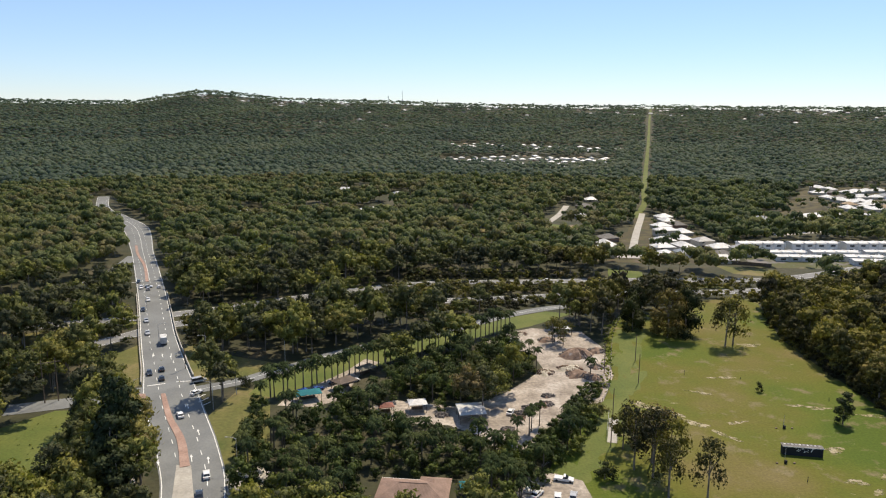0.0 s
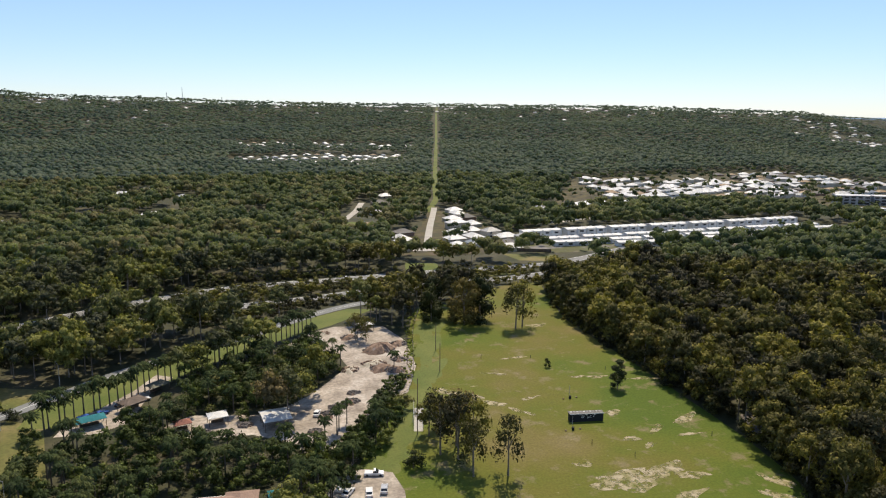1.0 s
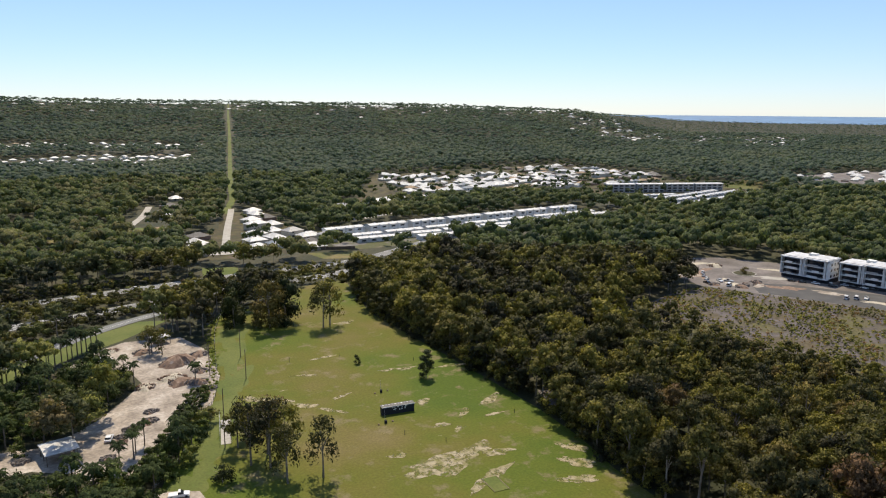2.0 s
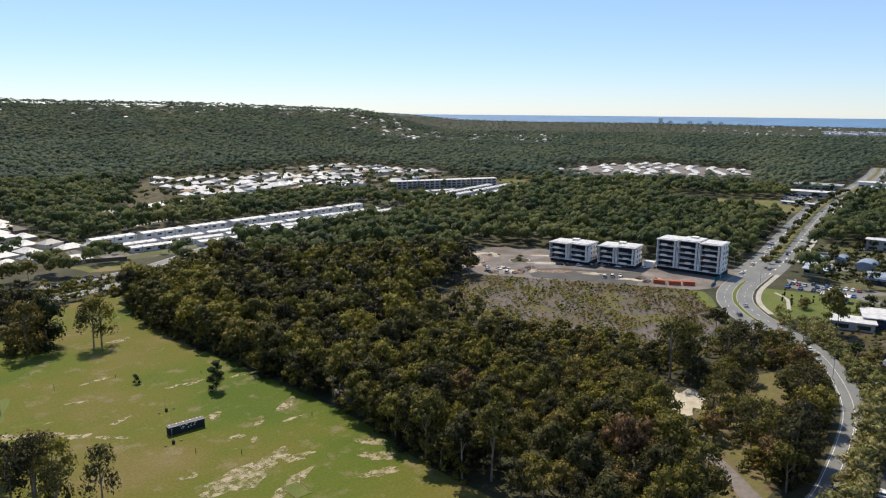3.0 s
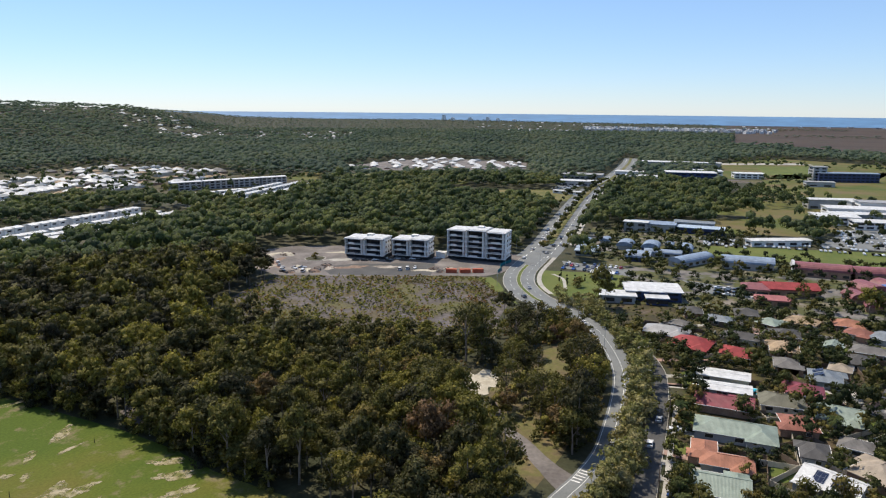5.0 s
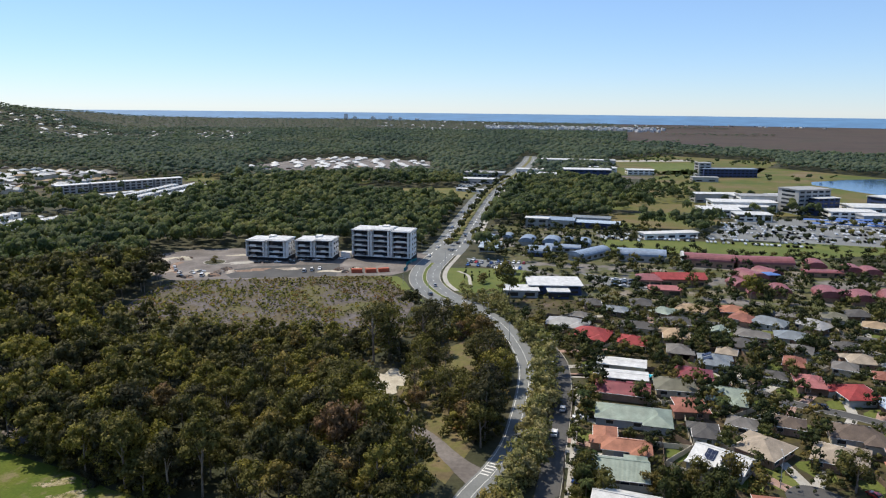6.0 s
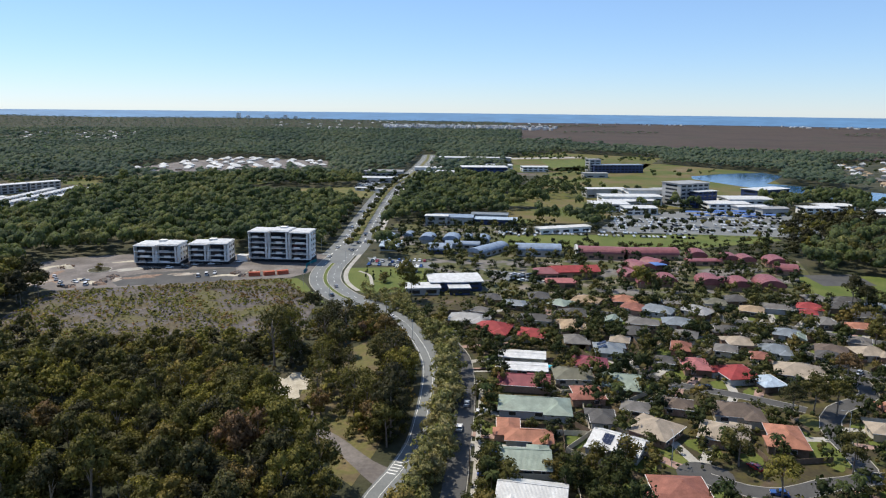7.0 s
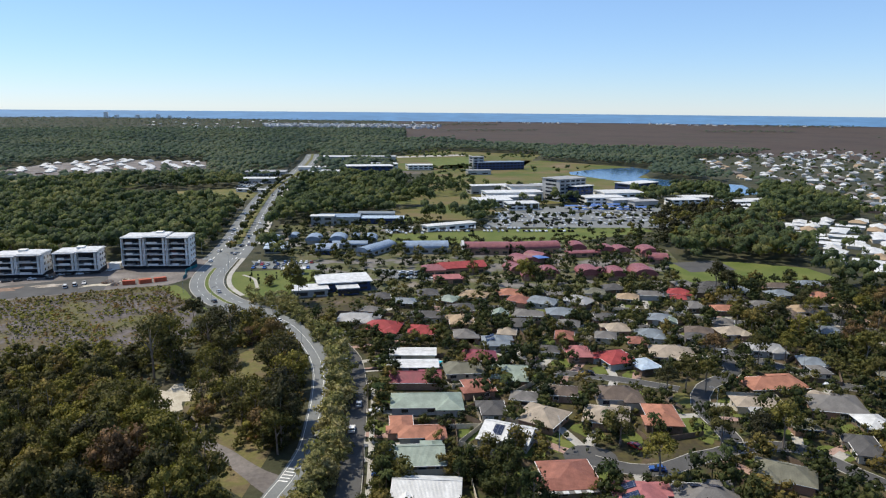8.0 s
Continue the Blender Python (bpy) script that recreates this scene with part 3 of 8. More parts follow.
patch("verge", [(92, 331), (108, 324), (134, 352), (158, 358), (182, 360), (182, 350), (158, 346), (150, 330)], 0.045, ROUGH, "grass beside the highway", "verge")
patch("scrub", [(255, 228), (300, 240), (324, 240), (340, 204), (362, 160), (372, 130), (345, 116), (326, 104), (298, 100), (268, 92), (258, 112), (258, 145), (252, 170), (250, 200)],
      0.05, SCRUB_SOIL, "cleared ground with low heathy regrowth", "scrub")
patch("building_site", [(372, 300), (400, 285), (420, 250), (430, 180), (442, 132), (420, 124), (384, 128), (372, 134), (362, 160), (340, 204), (324, 243), (340, 280)], 0.07, DIRT, "graded earth in front of new apartments", "building site")
for i, (cx, cy, rx, ry, rot, m) in enumerate(((352, 262, 12, 6, 30, RUBBLE), (338, 262, 7, 5, 0, SAND), (364, 282, 12, 5, -20, PALE_SAND), (345, 238, 9, 3, 60, PALE_SAND), (372, 170, 8, 3, -60, PALE_SAND), (386, 150, 7, 3, -70, RUBBLE), (398, 240, 10, 3, -70, PALE_SAND), (360, 215, 9, 4, -60, RUBBLE), (376, 232, 12, 3, -50, CONCRETE), (370, 196, 8, 3, -65, SAND), (352, 226, 5, 3, 0, SAND))):
    patch("scraped_earth", blob(cx, cy, rx, ry, rot, 60 + i, 28, 0.5), 0.10 + 0.004 * (i % 6), m, "scraped earth and gravel on the building site", "bare ground")
patch("suburb_ground", [(120, 14), (165, 12), (240, 15), (262, 22), (300, 46), (330, 60), (352, 52), (356, 0), (352, -60), (370, -150), (380, -220), (350, -330), (200, -330), (120, -240), (90, -150), (90, -40)], 0.04, GARDEN, "lawns and garden beds between the houses", "garden ground")
patch("park_lawn", [(402, 108), (412, 62), (380, 56), (352, 64), (346, 86), (358, 98), (375, 104)], 0.06, GREEN_LAWN, "park lawn beside the bend in the road", "lawn")
patch("bend_verge", [(372, 130), (362, 122), (345, 113), (330, 103), (322, 98), (330, 106), (352, 126), (366, 136)], 0.06, GREEN_LAWN, "bright grass verge outside the bend", "verge")
patch("oval", [(529, 25), (540, -25), (575, -182), (545, -185), (498, -108), (490, 18)], 0.06, GREEN_LAWN, "green school sports field", "sports field")
patch("oval", [(424, -154), (380, -143), (371, -191), (386, -240), (414, -236), (432, -199)], 0.06, GREEN_LAWN, "green sports field beside the school", "sports field")
patch("oval", [(667, 24), (704, -33), (652, -78), (600, -40), (590, 22)], 0.06, LAWN, "dry green playing field", "sports field")
patch("school_ground", [(350, 58), (404, 62), (500, 110), (575, 112), (590, 30), (485, 20), (500, -110), (470, -170), (360, -150), (352, -10)], 0.05, SCHOOL_GROUND, "gardens and paths between school buildings", "garden ground")
patch("court", [(428, -158), (436, -190), (408, -190), (402, -160)], 0.10, DARK_ASPHALT, "dark green-grey hard court", "sports court")
patch("car_park", [(433, 104), (426, 60), (408, 56), (412, 96)], 0.08, ASPHALT, "asphalt car park with rows of cars", "car park")
patch("car_park", [(412, 30), (402, -16), (382, -16), (386, 14)], 0.08, ASPHALT, "asphalt car park beside the school", "car park")
patch("car_park", [(562, -50), (562, -225), (700, -240), (700, -150), (655, -80)], 0.08, ASPHALT, "large hospital car park full of cars", "car park")
patch("open_ground", [(700, 40), (860, 20), (1300, -60), (1330, -230), (1180, -360), (1000, -330), (900, -300), (800, -300), (700, -120)], 0.045, LAWN, "rough grass round the hospital and lake", "grassland")
patch("open_ground", [(1080, 40), (1400, 60), (1620, -60), (1500, -260), (1200, -180)], 0.045, LAWN, "open mown grassland far off", "grassland")
patch("open_ground", [(1362, -15), (1430, -112), (1251, -108), (1186, -28)], 0.09, GREEN_LAWN, "green paddock beside the long blue building", "grassland")
patch("car_park", [(1380, 40), (1420, 45), (1500, -100), (1460, -112)], 0.10, CONCRETE, "pale paved yard far off", "car park")
patch("cleared_lot", [(1030, 24), (1080, 22), (1086, -24), (1036, -22)], 0.10, SCRUB_SOIL, "bare purplish earth beside the offices", "cleared lot")
patch("car_park", [(840, 188), (930, 196), (930, 222), (840, 218)], 0.10, ASPHALT, "asphalt yard full of cars beside the road", "car park")
patch("cleared_lot", [(775, 320), (850, 190), (735, 165), (700, 290)], 0.06, ROUGH, "cleared dry lot beside the main road", "cleared lot")
patch("cleared_lot", [(900, 610), (940, 350), (840, 330), (780, 560)], 0.08, LAWN, "grassy cleared land before the estate", "cleared lot")
patch("estate_ground", [(985, 612), (1160, 606), (1280, 565), (1246, 368), (1108, 328), (1015, 446), (978, 520)], 0.06, DIRT, "raw earth of a new housing estate", "estate ground")
patch("estate_ground", [(300, 600), (330, 690), (470, 920), (640, 940), (860, 950), (800, 720), (830, 560), (780, 480), (590, 470), (560, 560), (440, 600)], 0.05, GARDEN, "streets and gardens of a housing estate", "estate ground")
patch("estate_ground", [(196, 432), (205, 496), (300, 508), (480, 508), (492, 440), (350, 426), (260, 426)], 0.06, SCHOOL_GROUND, "paved lanes between white terraces", "estate ground")
patch("estate_ground", [(100, 446), (104, 470), (116, 535), (150, 565), (175, 650), (215, 650), (206, 560), (200, 480), (192, 446), (150, 440)], 0.05, GARDEN, "gardens beside a short street", "estate ground")
for i, (cx, cy, rx, ry, m) in enumerate(((20, 640, 14, 30, LAWN), (40, 560, 10, 16, ROUGH), (-60, 700, 12, 26, LAWN), (90, 590, 12, 14, GREEN_LAWN), (300, 700, 26, 40, LAWN))):
    patch("clearing", blob(cx, cy, rx, ry, 10, 80 + i), 0.06, m, "small grassy clearing in the bush", "clearing")
patch("clearing", blob(151, 166, 4, 11, -20, 6), 0.07, DIRT, "bare grey dirt at the edge of the trees", "clearing")
patch("clearing", blob(221, 82, 11, 7, 30, 5), 0.07, PALE_SAND, "pale sandy clearing among the trees", "clearing")
patch("clearing", [(176, 62), (196, 72), (240, 80), (262, 70), (282, 62), (250, 46), (215, 42), (180, 42), (160, 44)], 0.045, LITTER, "dry grass and leaf litter under open trees", "clearing")
patch("lake", [(1040, -225), (1082, -232), (1138, -290), (1180, -360), (1120, -375), (995, -312), (960, -262)], 0.10, LAKE, "blue lake with reeds along the shore", "lake")
patch("lake", [(960, -262), (995, -312), (900, -420), (800, -395), (790, -370), (822, -336)], 0.105, LAKE, "narrow arm of the blue lake", "lake")

# ---- roads ----
ROADS = []


def road(name, pts, width, z, mat, label, step=6.0):
    line = smooth_line(pts, step)
    z += 0.004 * (len(ROADS) % 12)
    ROADS.append((line, np.max(width)))
    ribbon(name, line, width, z, mat, label, "road")
    return line


def dashes(line, off, z, gap=9.0, long=3.0, width=0.10):
    """Broken line marking, one mesh."""
    l = shifted(line, off)
    s = Shape()
    d = np.concatenate([[0], np.cumsum(np.hypot(*np.diff(l, axis=0).T))])
    for k in np.arange(2, d[-1] - long, gap):
        q = [np.array([np.interp(v, d, l[:, 0]), np.interp(v, d, l[:, 1])]) for v in (k, k + long)]
        t = (q[1] - q[0]) / np.hypot(*(q[1] - q[0])) * width
        nrm = np.array([t[1], -t[0]])
        s.add([(*(q[0] - nrm), z), (*(q[0] + nrm), z), (*(q[1] + nrm), z), (*(q[1] - nrm), z)], [(0, 1, 2, 3)])
    tagged(new("road_marking", s.mesh("road_marking", PAINT)), "broken white lane line", "road marking", kind="structure")


def solid(line, off, z, width=0.18):
    ribbon("road_marking", shifted(line, off), width, z, PAINT, "solid white road line", "road marking")


main_line = smooth_line([(-52, 120), (-62, 161), (-72, 185), (-81, 203), (-92, 225), (-104.5, 252), (-120, 285), (-139, 328), (-161.5, 378), (-201, 463), (-250, 566), (-292, 627), (-331, 681), (-378, 781)])
MAIN_W = np.interp(main_line[:, 1], [120, 185, 225, 250, 290, 470, 566, 700], [14.5, 17, 18, 15.5, 14, 14, 20, 12])
ROADS.append((main_line, 18))
ribbon("road", main_line, MAIN_W, 0.16, ASPHALT, "grey asphalt main road with turning lanes and an overpass", "road")
for off, k in ((-0.47, 1), (0.47, 1)):
    ribbon("road_marking", shifted(main_line, MAIN_W * off), 0.22, 0.19, PAINT, "solid white edge line", "road marking")
dashes(main_line, 3.4, 0.19)
dashes(main_line, -3.4, 0.19)
solid(main_line[45:110], 0.3, 0.19)
ribbon("bridge_parapet", shifted(main_line[20:42], MAIN_W[20:42] / 2 + 0.4), 0.4, 1.2, CONCRETE, "low concrete bridge parapet", "parapet", 1.2)
ribbon("bridge_parapet", shifted(main_line[20:42], -MAIN_W[20:42] / 2 - 0.4), 0.4, 1.2, CONCRETE, "low concrete bridge parapet", "parapet", 1.2)
ribbon("median", smooth_line([(-69.5, 176), (-76.5, 192), (-85.5, 207), (-95, 226)], 3), np.interp(np.arange(len(smooth_line([(-69.5, 176), (-76.5, 192), (-85.5, 207), (-95, 226)], 3))), [0, 6, 20], [2.6, 2.2, 1.3]), 0.34, PAVER, "raised red paved median with kerb", "median", 0.2)
ribbon("median", smooth_line([(-166, 385), (-184, 425), (-204, 462), (-218, 492)], 4), 1.6, 0.34, PAVER, "raised red paved median with kerb", "median", 0.2)
slip = road("road", [(-204, 456), (-197, 410), (-198, 382), (-206, 361), (-222, 342), (-260, 318)], 8, 0.12, ASPHALT, "curved asphalt slip road")
road("road", [(-88, 234), (-104, 227), (-118, 220), (-140, 212)], 9, 0.12, ASPHALT, "side road meeting the main road")
fr = road("road", [(-92, 226), (-73, 237), (-65, 245), (-56, 253), (-45, 265), (-20, 284), (4, 300), (26, 319), (49, 334), (80, 346)], 6.5, 0.12, ASPHALT, "narrow asphalt service road")
solid(fr, 0, 0.15)
HIGHWAY_LINES = []
for pts, lab in (([(-260, 250), (-171, 259), (-152, 269), (-138, 284), (-123, 304), (-95, 318), (-62, 333), (-20, 345), (30, 353), (65, 361), (99, 367), (143, 369), (176, 375), (215, 388), (280, 420)], "near carriageway of the highway"),
                 ([(-260, 285), (-170, 305), (-110, 330), (-60, 362), (-10, 385), (37, 390), (70, 393), (100, 396), (152, 397), (200, 402), (270, 436)], "far carriageway of the highway")):
    hw = road("road", pts, 9.5, 0.10, HIGHWAY, "grey asphalt " + lab)
    HIGHWAY_LINES.append(hw)
    dashes(hw, 0, 0.13, 12)
    solid(hw, 3.7, 0.13)
    solid(hw, -3.7, 0.13)

bend = road("road", [(128, 40), (157, 36), (167, 33.5), (185, 31), (204, 31.5), (226, 33), (248, 36), (271, 43), (298, 55), (314, 67), (326, 83)], 8.0, 0.12, ASPHALT, "two-lane asphalt road winding past trees")
solid(bend, 0, 0.15, 0.12)
solid(bend, -3.3, 0.15, 0.14)
dual = road("road", [(314, 67), (326, 82), (338, 95), (362, 110), (390, 118), (424, 121), (440, 122)], 17.0, 0.14, ASPHALT, "divided asphalt road round a bend")
ribbon("median", shifted(dual[4:-4], 0), 1.8, 0.34, GREEN_LAWN, "narrow planted median with pale kerb", "median", 0.2)
for o in (1.1, -1.1):
    ribbon("kerb", shifted(dual[4:-4], o), 0.35, 0.36, CONCRETE, "pale concrete kerb", "kerb", 0.22)
for o in (8.7, -8.7):
    ribbon("kerb", shifted(dual[3:], o), 0.4, 0.28, CONCRETE, "pale concrete kerb", "kerb", 0.25)
ribbon("pavement", shifted(dual[6:], 11.5), 2.6, 0.22, CONCRETE, "pale concrete footpath beside the road", "pavement")
dashes(dual, 4.8, 0.17)
dashes(dual, -4.8, 0.17)
far_road = road("road", [(436, 122), (486, 126), (596, 141), (763, 162), (884, 172), (1011, 174), (1300, 196), (1470, 216)], 26, 0.13, ASPHALT, "wide divided road running far off", 20)
ribbon("median", far_road[2:], 5, 0.30, ROUGH, "grassy median planted with young trees", "median", 0.15)
dashes(far_road, 7, 0.17, 14, 5, 0.25)
dashes(far_road, -7, 0.17, 14, 5, 0.25)
ribbon("pavement", shifted(far_road[2:22], 16), 4, 0.2, CONCRETE, "pale footpath beside the divided road", "pavement")
street = road("road", [(128, 18), (164, 18.5), (189, 19.5), (213, 20.5), (236, 22.5), (258, 26), (276, 33)], 6.0, 0.12, DARK_ASPHALT, "shaded suburban street")
ribbon("kerb", shifted(street, 3.2), 0.18, 0.22, CONCRETE, "pale concrete kerb", "kerb", 0.2)
ribbon("pavement", smooth_line([(128, 13.5), (165, 13.5), (190, 14.5), (214, 15.5), (238, 17)]), 1.5, 0.16, CONCRETE, "pale concrete footpath along the street", "pavement")
for pts, w in (([(177, -46), (172, -55), (172, -65), (178, -76), (183, -88), (196, -90), (212, -90), (228, -98), (242, -114), (262, -117)], 7), ([(183, -88), (184, -100), (182, -107), (174, -112), (163, -118), (145, -134), (130, -150)], 7),
               ([(205, -185), (222, -158), (228, -146), (238, -141), (249, -132), (271, -116), (290, -103), (305, -92), (318, -80)], 7.5), ([(252, -38), (241, -53), (235, -70), (226, -88)], 6),
               ([(335, 0), (328, -34), (327, -59), (326, -83), (320, -110), (300, -150), (290, -200)], 7)):
    w -= 1.2
    l = road("road", pts, w, 0.12, DARK_ASPHALT, "quiet suburban street between houses")
    for o in (w / 2 + 0.15, -w / 2 - 0.15):
        ribbon("kerb", shifted(l, o), 0.25, 0.19, CONCRETE, "pale concrete kerb", "kerb", 0.18)


def bars(name, rows, z, mat, label, category):
    """Flat painted bars: x, y, length, width, turn."""
    q = Shape()
    for x, y, l, w, r in rows:
        c, n_ = math.cos(radians(r)), math.sin(radians(r))
        q.add([(x + c * a * l / 2 - n_ * b * w / 2, y + n_ * a * l / 2 + c * b * w / 2, z) for a, b in ((-1, -1), (1, -1), (1, 1), (-1, 1))], [(0, 1, 2, 3)])
    return tagged(new(name, q.mesh(name, mat)), label, category, kind="structure")


def arrow(x, y, r, z=0.195):
    q = Shape()
    pts = [(-2.2, -0.12), (0.6, -0.12), (0.6, -0.42), (2.2, 0), (0.6, 0.42), (0.6, 0.12), (-2.2, 0.12)]
    c, n_ = math.cos(radians(r)), math.sin(radians(r))
    q.add([(x + c * a - n_ * b, y + n_ * a + c * b, z) for a, b in pts], [tuple(range(7))])
    tagged(new("lane_arrow", q.mesh("lane_arrow", PAINT)), "white painted lane arrow", "road marking", kind="structure")


for x, y, r in ((-69.5, 181, 112), (-64.5, 180, 112), (-73, 197, 115), (-83, 216, 115), (-78, 179, -66), (-87, 195, -64), (-110, 264, 115), (-106, 262, 115), (-114, 265, -65)):
    arrow(x, y, r)
bars("road_marking", [(-91, 237.5, 7, 0.5, 10), (-100.5, 234, 6, 0.5, 22), (-86, 229, 2.2, 0.4, 60), (-84, 226.5, 3.2, 0.4, 60), (-81.5, 224, 4.2, 0.4, 60), (-79.5, 221, 4.2, 0.4, 60), (-77.5, 218, 3.2, 0.4, 60), (-171, 384, 6, 0.5, 22), (-161, 391, 6, 0.5, 22)],
     0.196, PAINT, "white stop lines and hatching at the junction", "road marking")
patch("island", [(-107, 226), (-101, 226), (-95.5, 215), (-101, 218)], 0.20, PAVER, "red paved traffic island", "island")
ribbon("service_lane", smooth_line([(-78, 150), (-84, 178), (-92, 200), (-99, 216)]), 4.0, 0.11, CONCRETE, "pale concrete lane beside the main road", "road")
patch("median", [(-72.2, 177), (-68.2, 177), (-61.5, 160), (-58, 148), (-63, 148), (-67, 160)], 0.21, CONCRETE, "pale concrete median strip", "median")
patch("apron", [(-58, 172), (-50, 178), (-44, 172), (-46, 158), (-54, 160)], 0.07, CONCRETE, "pale concrete driveway beside the main road", "driveway")
bars("crossing", [(167.5 + 1.5 * i, 35.5 - 0.4 * i, 2.6, 0.45, 78) for i in range(5)], 0.20, PAINT, "white painted bars on the road at the junction", "road marking")
ribbon("pavement", smooth_line([(395, 100), (386, 92), (374, 88), (360, 84)], 3), 1.8, 0.09, CONCRETE, "curved pale path across the park lawn", "pavement")
trail = smooth_line([(165, 36), (169, 41), (176, 48), (183, 54), (189, 61), (196, 66), (207, 73)], 3)
ribbon("track", trail, np.interp(np.arange(len(trail)), [0, 3, 8, 40], [9, 6, 4.2, 3.6]), 0.09, DIRT, "pale dirt track off the road", "track")
ROADS.append((smooth_line([(164, 37), (180, 50), (194, 64)]), 5))
cut = road("track", [(176, 640), (183, 660), (212, 738), (245, 858), (345, 1206), (520, 1810), (700, 2440), (830, 2880)], 6.5, 0.3, GREEN_LAWN, "straight grassy power-line cutting over the hill", 30)
CUT = cut
road("road", [(262, 552), (300, 566), (360, 598), (395, 613)], 7, 0.12, CONCRETE, "pale concrete lane behind the terraces")
road("road", [(127, 464), (138, 502), (157, 564), (182, 642), (190, 668)], 5.5, 0.35, CONCRETE, "short pale concrete street")
patch("cul_de_sac", blob(127, 464, 12, 8, 0, 3, rag=0.1), 0.40, CONCRETE, "pale concrete turning circle", "road")
road("road", [(77, 562), (91, 607), (110, 660), (127, 722)], 6, 0.3, CONCRETE, "short pale concrete street")

# ---- houses ----
HOUSES = []
HOUSES += [
    ("grey_white", 158, -1, 17, 14, -95),
    ("sage", 176, 1, 14, 12.5, -87),
    ("terracotta", 190, 0, 14, 8.5, -88),
    ("terracotta", 195, 6, 7, 12, -87),
    ("sage", 212, -1.6, 23, 12, -89),
    ("maroon", 231.5, 2, 18, 11, -91),
    ("white", 245, 3, 19, 8.8, -89),
    ("white", 258, 3, 18, 8.8, -91),
    ("red", 290, 16, 16, 14, -100),
    ("red", 284, -0.5, 12, 12, -90),
    ("pale_grey", 302, 27, 19, 12, -96),
    ("blue_grey", 330, 8, 13, 8, -104),
    ("dark_grey", 307, -3, 17, 9, -99),
    ("tan", 299, -18, 11, 14, -90),
    ("blue_grey", 270, -30, 11, 13, -91),
    ("maroon", 253, -22, 13, 11, -91),
    ("sage", 236, -31, 13, 13, -96),
    ("dark_grey", 260, -50, 8, 8, -105),
]
HOUSES += [
    ("pink", 257, -60, 10, 13, -91),
    ("red", 251, -73, 13, 14, -74),
    ("beige", 256, -96, 17, 14, -103),
    ("pale_blue", 244, -82, 8, 11, -73),
    ("brown", 217, -64, 15, 12, -94),
    ("beige", 200, -37, 12, 14, -125),
    ("white", 189, -25, 15, 12, -116),
    ("beige", 200, -56, 14, 13, -108),
    ("terracotta", 200, -73, 16, 10, 174),
    ("rust", 165, -37, 14, 15, -86),
    ("pink", 154, -52, 13, 15, -95),
    ("grey", 153, -68, 16, 14, -97),
    ("olive", 165, -93, 15, 11, -119),
    ("terracotta", 225, -120, 21, 12, -86),
    ("beige", 209, -106, 14, 9, -97),
    ("blue_grey", 245, -145, 10, 9, -105),
    ("pale_grey", 261, -135, 14, 10, -99),
    ("grey", 207, -131, 17, 14, -105),
]
HOUSES += [
    ("grey_white", 194, -135, 9, 11, -93),
    ("dark_grey", 179, -123, 8, 14, -106),
    ("rust", 333, -48, 11, 10, -114),
    ("blue_grey", 330, -59, 15, 11, -115),
    ("pale_grey", 332, -77, 15, 11, -129),
    ("tan", 337, -103, 11, 10, -107),
    ("tan", 342, -27, 14, 11, -109),
    ("sage", 334, -14, 10, 10, -122),
    ("red", 347, -132, 12, 10, -101),
    ("dark_grey", 302, -83, 10, 11, -95),
    ("blue_grey", 302, -107, 11, 10, -109),
    ("rust", 270, -87, 8, 9, -100),
    ("brown", 282, -117, 12, 11, -109),
    ("grey", 295, -133, 9, 10, -113),
    ("tan", 315, -179, 12, 11, -95),
    ("tan", 315, -202, 12, 11, -100),
    ("grey", 293, -64, 10, 10, -105),
    ("sage", 297, -110, 6, 8, -107),
]
HOUSES += [
    ("pale_grey", 202, -104, 5, 7, -100),
    ("olive", 193, -113, 8, 8, -97),
    ("dark_grey", 275, -113, 9, 9, -110),
    ("grey", 277, -76, 9, 9, -105),
    ("beige", 282, -36, 8, 9, -101),
    ("sage", 309, -36, 8, 9, -103),
    ("rust", 277, -59, 12, 8, -13),
    ("beige", 213, -129, 9, 8, -58),
    ("grey", 237, -143, 9, 6, 178),
    ("brown", 219, -47, 9, 9, -100),
    ("red", 336, -128, 8, 8, -106),
    ("tan", 265, -192, 7, 12, -115),
    ("olive", 229, -164, 7, 12, -109),
    ("grey", 215, -33, 9, 8, -103),
    ("grey", 316, 23, 8, 8, -104),
]
SOLAR_ON = {(270, -30), (217, -64), (189, -25), (154, -52), (153, -68)}
PLANS = []  # centre and radius of what stands on the ground
WALLS = [BRICK, WOOD, CREAM_WALL, BRICK, GREY_WALL]
ROOF_WORDS = {"white": "white sheet-metal", "grey_white": "pale grey sheet-metal", "pale_grey": "light grey", "grey": "grey tiled", "dark_grey": "charcoal", "blue_grey": "blue-grey", "pale_blue": "pale blue",
              "sage": "sage green sheet-metal", "terracotta": "terracotta tiled", "rust": "rust-brown tiled", "red": "bright red tiled", "maroon": "maroon sheet-metal", "pink": "faded red tiled", "tan": "tan tiled",
              "beige": "beige tiled", "brown": "dark brown tiled", "olive": "olive-brown tiled", "faded": "faded pinkish-brown tiled"}


